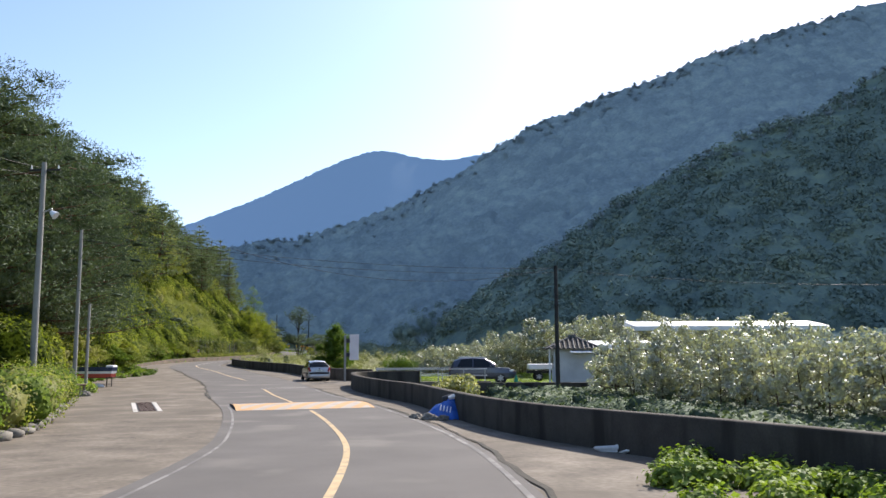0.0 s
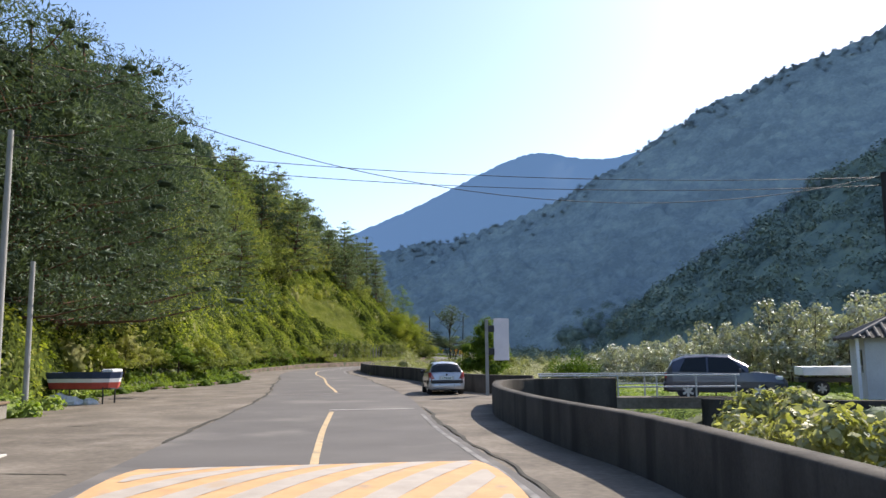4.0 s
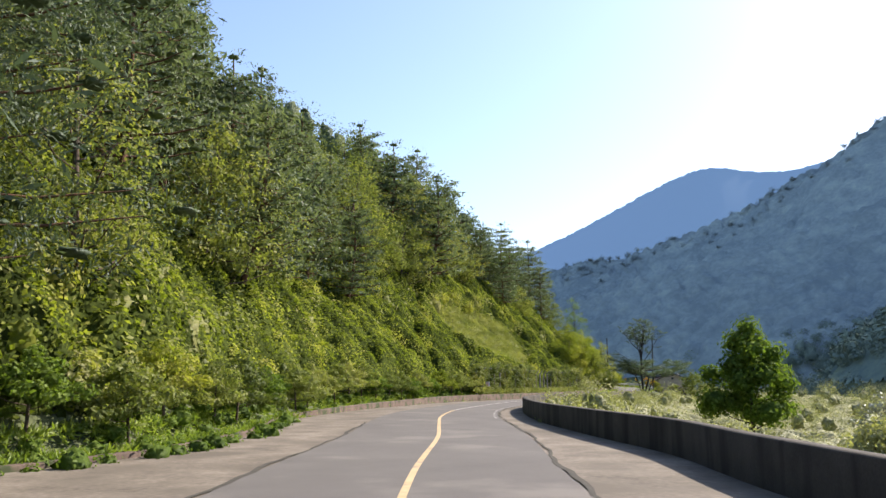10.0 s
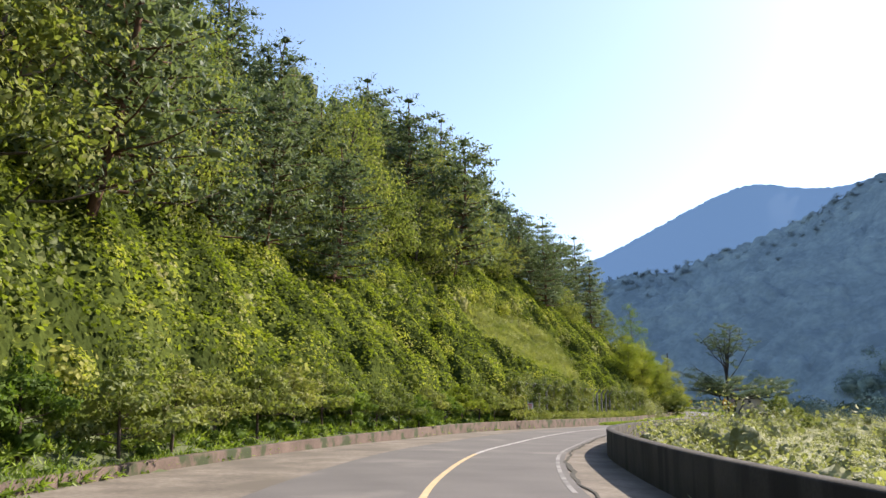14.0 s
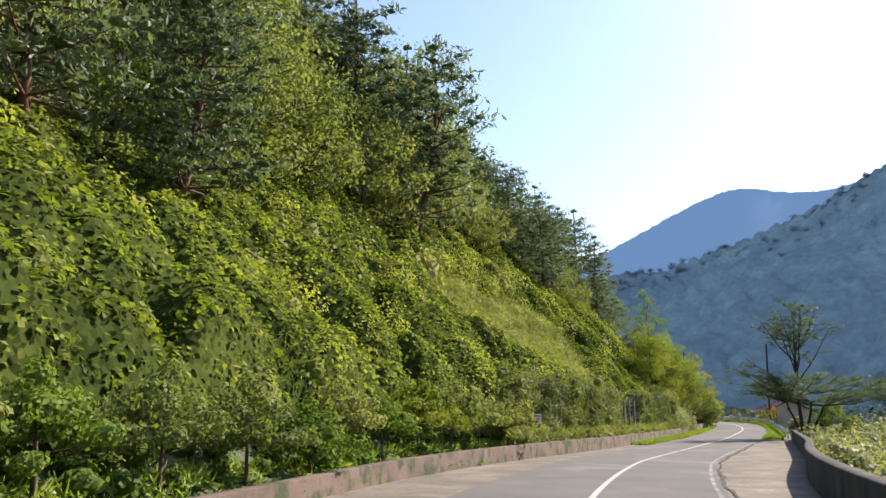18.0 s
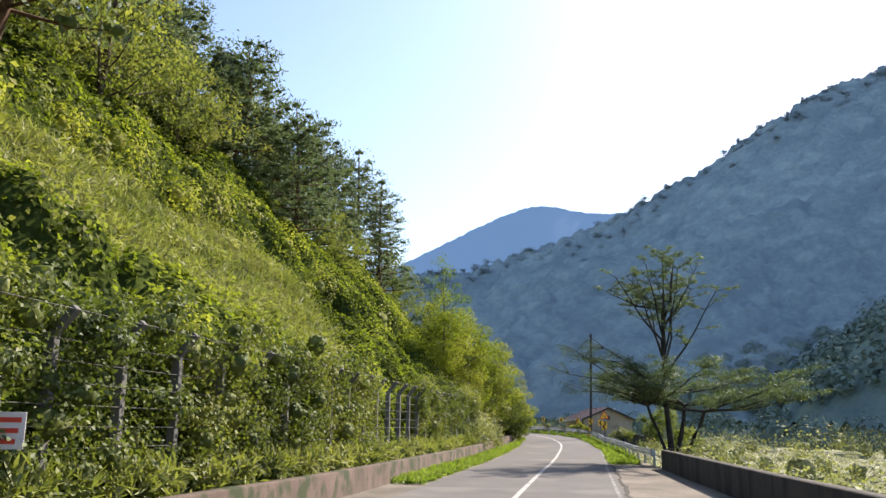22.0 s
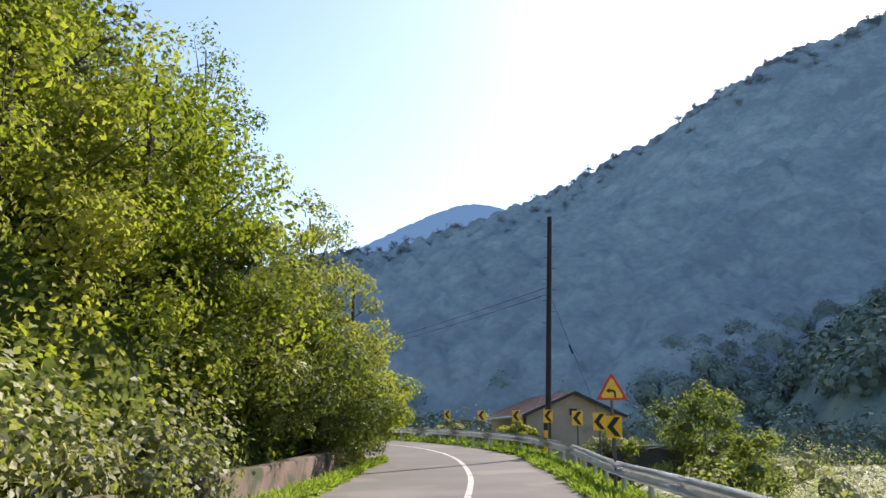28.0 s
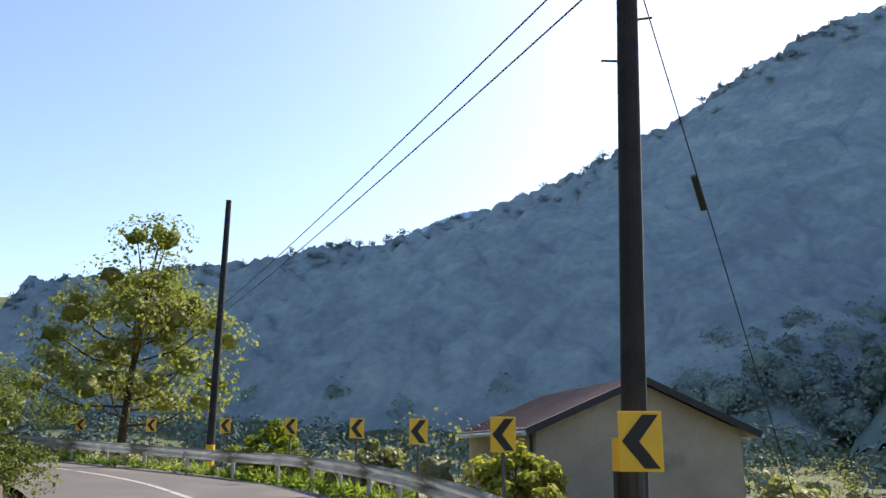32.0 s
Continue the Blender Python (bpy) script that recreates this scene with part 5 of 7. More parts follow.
# ---- fence along the slope ----
fence = thing("security_fence", (0, 0, 0), "wire fence on grey concrete posts with bent tops, half grown over", "fence")
fy = np.arange(128.0, 170.5, 1.68)
fx = np.interp(fy, [126, 140, 160, 176], [-41.15, -41.1, -41.55, -41.5])
fz = road_z(fx, fy)
for x, y, z_ in zip(fx, fy, fz):
    bm = bx((0.15, 0.13, 2.55), (x, y, z_ + 1.65), 0.015)
    bx((0.12, 0.12, 0.5), (x + 0.17, y, z_ + 3.08), 0.012, bm, Matrix.Rotation(radians(40), 4, "Y"))
    part("post", bm, FENCE_POST, fence)
for k, h in enumerate((0.75, 1.05, 1.35, 1.65, 1.95, 2.25, 2.55, 2.85)):
    V, F = tube(np.column_stack([fx + 0.08, fy, fz + h]), np.full(len(fx), 0.006), 5)
    link_mesh("strand", V, F, FENCE_POST, fence, "thin steel wire strand")
V, F = tube(np.column_stack([fx + 0.33, fy, fz + 3.24]), np.full(len(fx), 0.006), 5)
link_mesh("strand", V, F, FENCE_POST, fence, "thin steel wire strand")
for y in (164.0, 168.0):
    x = float(np.interp(y, fy, fx))
    part("brace", rod((x + 0.05, y + 0.9, float(road_z(x, y)) + 0.6), (x + 0.05, y, float(road_z(x, y)) + 2.5), 0.035), GALV, fence, "slanting pale steel brace")
fs = thing("fence_sign", (-40.85, 130.4, float(road_z(-40.9, 130.4)) + 0.6), "faded red and white sign on the fence's corner", "sign", turn=20)
part("post", rod((0, 0.03, -0.4), (-0.25, 0.03, 1.9), 0.03), GALV, fs)
part("panel", bx((0.4, 0.015, 0.45), (-0.02, 0, 1.0), 0.004), SIGN_WHITE, fs)
for q in range(3):
    part("marking", bx((0.3 - 0.05 * q, 0.006, 0.06), (-0.02, -0.011, 1.13 - 0.13 * q)), SIGN_RED, fs, "faded red bar")


# ---- house at the bend ----
def house(name, at, turn, width, depth, eave, ridge, base, wall_m, roof_m, label, over=0.35, door=True):
    e = thing(name, at, label, "house", turn=turn)
    w_, d = width / 2, depth
    for nm, y in (("gable_wall", 0.0), ("back_wall", d)):
        bm = poly([(-w_, base), (w_, base), (w_, eave), (0, ridge), (-w_, eave)], 0.2)
        bmesh.ops.translate(bm, vec=(0, y + (0.1 if y == 0 else -0.1), 0), verts=bm.verts)
        part(nm, bm, wall_m, e)
    for s in (-1, 1):
        part("side_wall", bx((0.2, d - 0.4, eave - base), (s * (w_ - 0.1), d / 2, (eave + base) / 2)), wall_m, e)
        sl = math.atan2(ridge - eave, w_)
        L_ = math.hypot(w_, ridge - eave) + over
        c = (s * (w_ / 2 + over / 2 * math.cos(sl)), d / 2, (ridge + eave) / 2 + 0.09 - over / 2 * math.sin(sl))
        part("roof", bx((L_, d + 2 * over, 0.07), c, 0.015, None, Matrix.Rotation(s * sl, 4, "Y")), roof_m, e, "sloping metal roof sheet")
        for q in range(int((d + 2 * over) / 0.45)):
            part("roof_rib", bx((L_, 0.04, 0.03), (c[0], -over + 0.2 + q * 0.45, c[2] + 0.05), 0, None, Matrix.Rotation(s * sl, 4, "Y")), roof_m, e)
        part("fascia", bx((L_, 0.03, 0.16), (c[0], -over - 0.02, c[2] - 0.05), 0, None, Matrix.Rotation(s * sl, 4, "Y")), DARK_METAL, e, "dark fascia board")
        part("gutter", rod((s * (w_ + over), -over, eave - 0.12), (s * (w_ + over), d + over, eave - 0.12), 0.06, None, 8), GALV, e)
    return e


hz = -1.2
hs = house("house", (-33.45, 206.3, hz), 16, 5.0, 8.0, 2.42 - hz, 3.5 - hz, -0.6, BEIGE, BROWN_ROOF, "beige rendered house with a shallow brown metal gable roof")
part("downpipe", rod((-2.62, -0.05, 0), (-2.62, -0.05, 3.5), 0.045), DARK_METAL, hs)
part("window", bx((0.06, 1.3, 0.9), (-2.52, 3.2, 2.2), 0.01), GLASS, hs, "dark side window")
part("vent", bx((0.4, 0.06, 0.35), (0, -0.03, 3.75), 0.01), DARK_METAL, hs)
part("roof_vent", rod((1.5, 3.0, 4.2), (1.5, 3.0, 4.75), 0.16, 0.2, 12), WHITE_ROOF, hs, "bright metal roof ventilator")

shed = thing("low_shed", (-31.0, 200.2, -1.5), "low dark shed with pale corrugated sheets on its roof", "shed", turn=10)
part("body", bx((2.9, 3.4, 2.3), (0, 0, 1.15), 0.03), surface("dark_boarding", [(0.05, 0.05, 0.05), (0.1, 0.1, 0.1)], 2, 20), shed)
for q in range(6):
    part("roof_sheet", bx((0.5, 3.9, 0.03), (-1.32 + q * 0.53, 0, 2.36 + 0.012 * (q % 2)), 0.005, None, Matrix.Rotation(radians(-4), 4, "X")), WHITE_ROOF, shed, "pale corrugated roof sheet")


# ---- cars ----
def wheel(parent, at, r_, side):
    w_ = part("wheel", rod((at[0] - 0.1, at[1], at[2]), (at[0] + 0.1, at[1], at[2]), r_ * 0.6, None, 20), DARK_METAL, parent)
    part("tyre", tyre(at, r_), RUBBER, w_, smooth=True)
    bm = rod((at[0] + side * 0.09, at[1], at[2]), (at[0] + side * 0.115, at[1], at[2]), r_ * 0.16, None, 12)
    for k in range(6):
        a = k * math.pi / 3
        bx((0.03, r_ * 0.24, r_ * 0.6), (at[0] + side * 0.1, at[1] + math.sin(a) * r_ * 0.33, at[2] + math.cos(a) * r_ * 0.33), 0.004, bm, Matrix.Rotation(-a, 4, "X"))
    part("rim", bm, ALLOY, w_)
    return w_


def tyre(at, r_):
    rows = []
    sec = [(-0.1, 0.62), (-0.105, 0.86), (-0.085, 0.97), (0, 1.0), (0.085, 0.97), (0.105, 0.86), (0.1, 0.62)]
    for k in range(25):
        a = k * 2 * math.pi / 24
        rows.append([(at[0] + o, at[1] + math.sin(a) * r_ * f, at[2] + math.cos(a) * r_ * f) for o, f in sec])
    return sheet(rows)


def car(name, at, turn, st, paint, label, wheels, r_, group="parked cars"):
    """st: stations from tail to nose: y, sill z, belt z, roof z, half width at sill, belt and roof. x is across, +y ahead."""
    e = thing(name, at, label, "car", group, turn)
    rows = []
    for y, zs, zb, zr_, ws, wb, wr in st:
        half = [(ws * 0.9, zs), (ws, zs + 0.07), (max(ws, wb) * 1.0, zs * 0.45 + zb * 0.55), (wb, zb)]
        rows.append([(-x, y, z_) for x, z_ in half] + [(0, y, zb + 0.03)] + [(x, y, z_) for x, z_ in half[::-1]])
    bm = sheet(rows)
    for row in (0, -1):
        vs = [v for v in bm.verts if abs(v.co.y - st[row][0]) < 1e-5]
        bmesh.ops.contextual_create(bm, geom=vs)
    part("body", bm, paint, e, smooth=False)
    cab = [s for s in st if s[3] > s[2] + 0.02]
    rows = []
    for y, zs, zb, zr_, ws, wb, wr in cab:
        rows.append([(-wb * 0.985, y, zb - 0.02), (-wr - 0.02, y, zr_ - 0.07), (-wr * 0.85, y, zr_ - 0.015), (0, y, zr_ + 0.015), (wr * 0.85, y, zr_ - 0.015), (wr + 0.02, y, zr_ - 0.07), (wb * 0.985, y, zb - 0.02)])
    bm = sheet(rows)
    part("roof", bm, paint, e, smooth=False)
    for x, y in wheels:
        for s in (-1, 1):
            # No arch is cut; a black disc stands for its shaded hollow.
            part("wheel_arch", rod((s * (x - 0.14), y, r_ + 0.02), (s * (x + 0.035), y, r_ + 0.02), r_ * 1.2, None, 24), TRIM, e, "dark disc in place of a shaded wheel arch")
            wheel(e, (s * (x - 0.05), y, r_), r_, s)
    return e, cab


# silver hatchback: tail at y = 0; stations: y, sill z, belt z, top z, half widths at sill, flank, belt and top
HB = np.array([(0.0, 0.36, 0.5, 0.57, 0.6, 0.67, 0.66, 0.58), (0.02, 0.28, 0.55, 0.61, 0.74, 0.79, 0.77, 0.7), (0.05, 0.24, 0.64, 0.86, 0.79, 0.825, 0.8, 0.75), (0.1, 0.22, 0.86, 0.965, 0.81, 0.84, 0.805, 0.73),
               (0.2, 0.21, 0.93, 1.1, 0.82, 0.845, 0.805, 0.69), (0.35, 0.2, 0.94, 1.28, 0.82, 0.847, 0.805, 0.63), (0.52, 0.2, 0.94, 1.405, 0.82, 0.847, 0.805, 0.59), (0.75, 0.2, 0.94, 1.447, 0.82, 0.847, 0.808, 0.58),
               (1.3, 0.2, 0.925, 1.47, 0.82, 0.847, 0.81, 0.59), (1.9, 0.2, 0.91, 1.455, 0.82, 0.847, 0.81, 0.59), (2.3, 0.2, 0.9, 1.38, 0.82, 0.847, 0.805, 0.575), (2.7, 0.2, 0.895, 1.14, 0.82, 0.845, 0.8, 0.62),
               (2.98, 0.2, 0.885, 0.955, 0.82, 0.843, 0.79, 0.67), (3.3, 0.2, 0.84, 0.9, 0.82, 0.835, 0.76, 0.64), (3.65, 0.22, 0.74, 0.8, 0.79, 0.8, 0.7, 0.58), (3.88, 0.26, 0.62, 0.68, 0.7, 0.73, 0.64, 0.5), (3.98, 0.34, 0.5, 0.55, 0.5, 0.56, 0.5, 0.4)])


def shell(y, v, s, out=0.0):
    """A point of the car's skin: y along it, v from the sill (0) over the belt (4) to the roof's middle (8), s the side."""
    zs, zb, zr_, ws, wm, wb, wr = (float(np.interp(y, HB[:, 0], HB[:, k])) for k in range(1, 8))
    k = min(1.0, (zr_ - zb) / 0.3)
    X = [ws * 0.86, ws, wm, wm * 0.995, wb, wb * 0.56 + wr * 0.44 + 0.012 * k, wr, wr * 0.78, 0.0]
    Z = [zs, zs + 0.08, zs + 0.45 * (zb - zs), zs + 0.76 * (zb - zs), zb, zb + (zr_ - zb) * 0.46, zr_ - 0.1 * k, zr_ - 0.03 * k, zr_]
    x, z_ = float(np.interp(v, range(9), X)), float(np.interp(v, range(9), Z))
    return (s * (x + out * min(1, x * 4)), y - (out if y < 0.55 and v > 4.5 else 0), z_ + (out if v > 5.5 else 0))


def patch(ys_, vs, s, out=0.006):
    return sheet([[shell(y, v, s, out) for v in vs] for y in ys_])


def around(z0, z1, out, k=1.0):
    """A band round the car's tail."""
    path = [(-0.845, 0.62), (-0.845, 0.25), (-0.82, 0.09), (-0.72, 0.015), (-0.4, -0.03), (0, -0.042), (0.4, -0.03), (0.72, 0.015), (0.82, 0.09), (0.845, 0.25), (0.845, 0.62)]
    rows = []
    for z_, o in ((z0, out - 0.03), (z0 + 0.025, out), ((z0 + z1) / 2, out + 0.008), (z1 - 0.02, out), (z1, out - 0.03)):
        rows.append([(x * (1 + o * 0.9), y - o, z_) for x, y in path])
    return sheet(rows)


hatch = thing("silver_hatchback", (-8.47, 55.4, float(road_z(-8.5, 56))), "parked silver hatchback seen from behind, beside the wall", "car", "parked cars", 19)
HY = sorted(set(list(HB[:, 0]) + list(np.linspace(0.1, 3.9, 39))))
bm = sheet([[shell(y, v, -1) for v in range(9)] + [shell(y, v, 1) for v in range(7, -1, -1)] for y in HY])
for y_end in (0.0, 3.98):
    bmesh.ops.contextual_create(bm, geom=[v for v in bm.verts if abs(v.co.y - y_end) < 1e-5])
part("body", bm, SILVER, hatch, smooth=True)
part("rear_window", sheet([[shell(y, v, s, 0.016) for s, vs in ((-1, (5.5, 6, 6.5, 7.2, 8)), (1, (7.2, 6.5, 6, 5.5))) for v in vs] for y in np.linspace(0.125, 0.46, 12)]), GLASS, hatch, "dark tinted rear window", smooth=True)
part("windscreen", sheet([[shell(y, v, s, 0.006) for s, vs in ((-1, (5.6, 6.5, 7.2, 8)), (1, (7.2, 6.5, 5.6))) for v in vs] for y in np.linspace(2.36, 2.94, 7)]), GLASS, hatch, smooth=True)
for s in (-1, 1):
    part("rear_side_window", patch(np.linspace(0.62, 1.3, 7), (4.12, 4.6, 5, 5.5, 5.9), s, 0.009), GLASS, hatch, smooth=True)
    part("front_side_window", patch(np.linspace(1.37, 2.62, 10), (4.12, 4.6, 5, 5.5, 5.9), s, 0.009), GLASS, hatch, smooth=True)
    part("window_line", patch(np.linspace(0.58, 2.66, 14), (4.0, 4.1), s, 0.011), TRIM, hatch, "black strip under the windows")
    for y in (1.335, 2.42):
        part("door_seam", patch((y - 0.006, y + 0.006), (0.9, 1.5, 2, 3, 4), s, 0.003), TRIM, hatch, "dark seam beside a door")
    lamp = [(0.63, 0.6, 0.115, 0.016), (0.68, 0.57, 0.19, 0.012), (0.76, 0.6, 0.27, 0.022), (0.86, 0.65, 0.32, 0.034), (0.93, 0.7, 0.34, 0.062), (0.985, 0.735, 0.3, 0.105)]
    bm = sheet([[(s * xi, yb - 0.012, z_), (s * (xi + 0.79) / 2, yb + 0.002, z_), (s * 0.803, yb + 0.04, z_), (s * 0.842, (yb + ys_) / 2 + 0.02, z_), (s * 0.853, ys_, z_)] for z_, xi, ys_, yb in lamp])
    tl = part("tail_light", bm, RED_LENS, hatch, "red tail light cluster wrapping the corner", smooth=True)
    part("reverse_lamp", sheet([[(s * x, -0.004 + 0.03 * (x - 0.57), z_) for x in (0.585, 0.63, 0.68)] for z_ in (0.645, 0.7)]), CLEAR_LENS, tl, "clear reversing lamp")
    part("side_moulding", patch(np.linspace(1.1, 2.5, 6), (1.9, 2.1, 2.3), s, 0.014), TRIM, hatch)
    part("wing_mirror", bx((0.19, 0.09, 0.13), (s * 0.93, 2.42, 0.985), 0.04), SILVER if s > 0 else TRIM, hatch)
    part("door_handle", bx((0.025, 0.18, 0.03), (s * 0.85, 1.5, 0.8), 0.01), SILVER, hatch)
    for y in (0.72, 3.2):
        # A black disc takes the place of the uncut arch's shade.
        part("wheel_arch", rod((s * 0.66, y, 0.31), (s * 0.852, y, 0.31), 0.345, None, 28), TRIM, hatch, "dark disc in place of a shaded wheel arch")
        wheel(hatch, (s * 0.755, y, 0.29), 0.29, s)
bump = part("bumper", around(0.24, 0.53, 0.0), SILVER, hatch, smooth=True)
part("bumper_strip", around(0.48, 0.645, 0.012), TRIM, bump, "black bumper strip", smooth=True)
for x in (-0.35, 0.35):
    part("parking_sensor", rod((x, -0.035, 0.42), (x, -0.045, 0.42), 0.018, None, 10), TRIM, bump)
part("underside", bx((1.5, 3.4, 0.08), (0, 1.95, 0.2), 0.02), TRIM, hatch)
part("plate_recess", bx((0.72, 0.02, 0.19), (0, 0.03, 0.735), 0.008), ALLOY, hatch, "shaded plate recess")
plate = part("number_plate", bx((0.5, 0.015, 0.13), (0, 0.014, 0.735), 0.004), PLATE, hatch)
for q in range(7):
    part("plate_bar", bx((0.038, 0.006, 0.07), (-0.19 + q * 0.062, 0.005, 0.735)), INK, plate)
part("badge", rod((0, 0.052, 0.885), (0, 0.035, 0.885), 0.045, None, 14), TRIM, hatch, "dark oval badge")
part("wiper", bx((0.45, 0.015, 0.02), (0.1, 0.11, 1.005), 0.004, None, Matrix.Rotation(radians(4), 4, "Y")), TRIM, hatch)
part("antenna", rod((0, 0.7, 1.44), (0, 0.6, 1.6), 0.008, 0.004, 6), TRIM, hatch)
hatch.matrix_basis = hatch.matrix_basis @ Matrix.Diagonal((0.885, 0.93, 0.93, 1))

# dark SUV beyond the bridge, nose to +x
SV = [(0.0, 0.42, 0.95, 0.95, 0.78, 0.76, 0.6), (0.08, 0.32, 1.02, 1.05, 0.86, 0.84, 0.66), (0.3, 0.3, 1.06, 1.5, 0.9, 0.88, 0.64), (0.75, 0.28, 1.05, 1.66, 0.91, 0.89, 0.64), (1.6, 0.28, 1.03, 1.69, 0.91, 0.89, 0.65),
      (2.4, 0.28, 1.01, 1.66, 0.91, 0.89, 0.64), (3.05, 0.28, 1.01, 1.3, 0.91, 0.88, 0.68), (3.35, 0.28, 1.02, 1.04, 0.91, 0.86, 0.66), (3.95, 0.3, 0.96, 0.96, 0.88, 0.82, 0.6), (4.3, 0.34, 0.8, 0.8, 0.78, 0.7, 0.5), (4.42, 0.4, 0.7, 0.7, 0.66, 0.58, 0.4)]
suv, cab = car("dark_suv", (0.25, 55.6, -0.62), -93, SV, NAVY, "parked dark grey-blue SUV beyond the small bridge", [(0.85, 0.85), (0.85, 3.4)], 0.34)
for s in (-1, 1):
    for nm, q in (("rear_side_window", [(0.885, 0.55, 1.08), (0.895, 1.55, 1.06), (0.69, 1.55, 1.6), (0.68, 0.8, 1.57)]), ("front_side_window", [(0.895, 1.62, 1.06), (0.893, 2.95, 1.05), (0.69, 2.42, 1.56), (0.69, 1.62, 1.6)])):
        bm = bmesh.new()
        bm.faces.new([bm.verts.new((s * (x + 0.012), y, z_)) for x, y, z_ in q])
        part(nm, bm, GLASS, suv)
    part("roof_rail", bx((0.04, 2.0, 0.04), (s * 0.6, 1.5, 1.7), 0.012), ALLOY, suv)
    part("wing_mirror", bx((0.2, 0.1, 0.15), (s * 1.0, 2.75, 1.1), 0.04), NAVY, suv)
    part("tail_light", bx((0.2, 0.1, 0.2), (s * 0.76, 0.06, 0.93), 0.03), RED_LENS, suv)
    part("headlight", bx((0.28, 0.3, 0.13), (s * 0.7, 4.1, 0.82), 0.04), CLEAR_LENS, suv)
    part("sill_trim", bx((0.04, 2.2, 0.16), (s * 0.9, 2.1, 0.38), 0.015), TRIM, suv)
part("rear_window", sheet([[(-0.68, 0.1, 1.08), (0.68, 0.1, 1.08)], [(-0.56, 0.34, 1.52), (0.56, 0.34, 1.52)]]), GLASS, suv)
part("windscreen", sheet([[(-0.74, 3.2, 1.1), (0.74, 3.2, 1.1)], [(-0.58, 2.5, 1.62), (0.58, 2.5, 1.62)]]), GLASS, suv)
part("bumper", bx((1.76, 0.14, 0.3), (0, 0.02, 0.5), 0.05), TRIM, suv)

# white flatbed truck behind the hut
tk = thing("flatbed_truck", (7.6, 58.2, -0.6), "small white flatbed truck parked behind the hut", "truck", turn=-90)
part("bed", bx((1.6, 2.6, 0.34), (0, -0.6, 0.98), 0.02), WHITE_ROOF, tk)
part("chassis", bx((0.8, 4.4, 0.18), (0, 0.2, 0.62), 0.02), TRIM, tk)
part("cab", sheet([[(x, y, z_) for y, z_ in ((0.85, 0.6), (0.85, 1.9), (1.6, 1.95), (2.2, 1.25), (2.3, 0.6))] for x in (-0.8, 0.8)]), WHITE_ROOF, tk)
for s in (-1, 1):
    part("cab_side", poly([(0.85, 0.6), (0.85, 1.9), (1.6, 1.95), (2.2, 1.25), (2.3, 0.6)], 0.03), WHITE_ROOF, tk).matrix_basis = Matrix.Translation((s * 0.8, 0, 0)) @ Matrix.Rotation(radians(90), 4, "Z")
    part("cab_window", bx((0.02, 0.8, 0.5), (s * 0.825, 1.45, 1.5), 0.005), GLASS, tk)
    for y in (-1.2, 1.6):
        wheel(tk, (s * 0.68, y, 0.3), 0.3, s)
# ---- roadside plants as things of their own ----
r2 = np.random.default_rng(21)
YOUNG = kinds([broad_tree("young_tree", r2, h, 1.3, 15, 150, 0.11, m_, BARK, bare=0.42, flat=0.6, clump_r=0.15, trunk_r=0.055, core=0) for h, m_ in ((2.3, VINE_LEAF), (2.6, BROAD_LEAF), (2.1, GREEN_LEAF), (2.5, BROAD_LEAF))], "small leafy tree with a dark trunk at the slope's foot", "small trees along the road")
row = [(float(np.interp(y, [f[1] for f in FOOT[3:20]], [f[0] for f in FOOT[3:20]])) - 1.15 + r2.normal() * 0.2, y) for y in np.arange(57, 129, 2.7)]
plant(YOUNG, row, r2, 0.82, 1.12)
BIG = kinds([broad_tree("roadside_tree", r2, h, sp, 42, 300, 0.115, m_, BARK, bare=0.02, clump_r=0.1, trunk_r=0.13, core=0) for h, sp, m_ in ((8.0, 2.6, VINE_LEAF), (7.0, 2.5, SHADE_VINE_LEAF))], "vine-draped leafy tree overhanging the road's edge", "leafy trees at the bend")
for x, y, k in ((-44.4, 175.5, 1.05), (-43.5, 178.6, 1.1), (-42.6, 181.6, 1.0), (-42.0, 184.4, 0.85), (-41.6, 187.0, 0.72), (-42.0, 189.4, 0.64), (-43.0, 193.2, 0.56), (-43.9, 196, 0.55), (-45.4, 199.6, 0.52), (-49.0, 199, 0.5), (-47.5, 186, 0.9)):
    # Trees past y 181 wear the darkened leaves in place of shade.
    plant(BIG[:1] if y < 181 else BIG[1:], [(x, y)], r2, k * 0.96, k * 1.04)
heaps("hedge_bank", "tangled bushes and vines at the bend's inner edge", [(-42.6 - 0.9 * r2.random() - (0 if y < 191 else (y - 191) * 0.45), y) for y in np.arange(175.5, 199, 0.9)], 1.2, 1100, 0.1, SHADE_VINE_LEAF, r2, lift=0.6, fine=4, core=0.5)
heaps("pale_bushes", "dusty pale shrubs hiding the fence's end", [(-41.3 + 0.3 * math.sin(y * 3.1), y) for y in np.arange(168.6, 177.4, 0.62)], 0.95, 420, 0.12, DULL_LEAF, r2, flat=1.5, lift=1.1, core=0.2)

twig = broad_tree("thin_topped_tree", r2, 8.6, 2.1, 46, 150, 0.11, BROAD_LEAF, BARK, bare=0.15, clump_r=0.06, trunk_r=0.11, core=0)
twig.matrix_basis = pose(-41.9, 186.7, float(terrain(-41.9, 186.7)) - 0.2)
tagged(twig, "thin-topped tree with sparse leaves and bare twigs", "tree")

leaning = broad_tree("leaning_shrub", r2, 4.3, 1.8, 26, 330, 0.105, VINE_LEAF, BARK, bare=0.2, clump_r=0.12, trunk_r=0.07, lean=0.26, core=0.3)
leaning.matrix_basis = pose(-41.9, 190.0, float(terrain(-41.9, 190.0)) - 0.1)
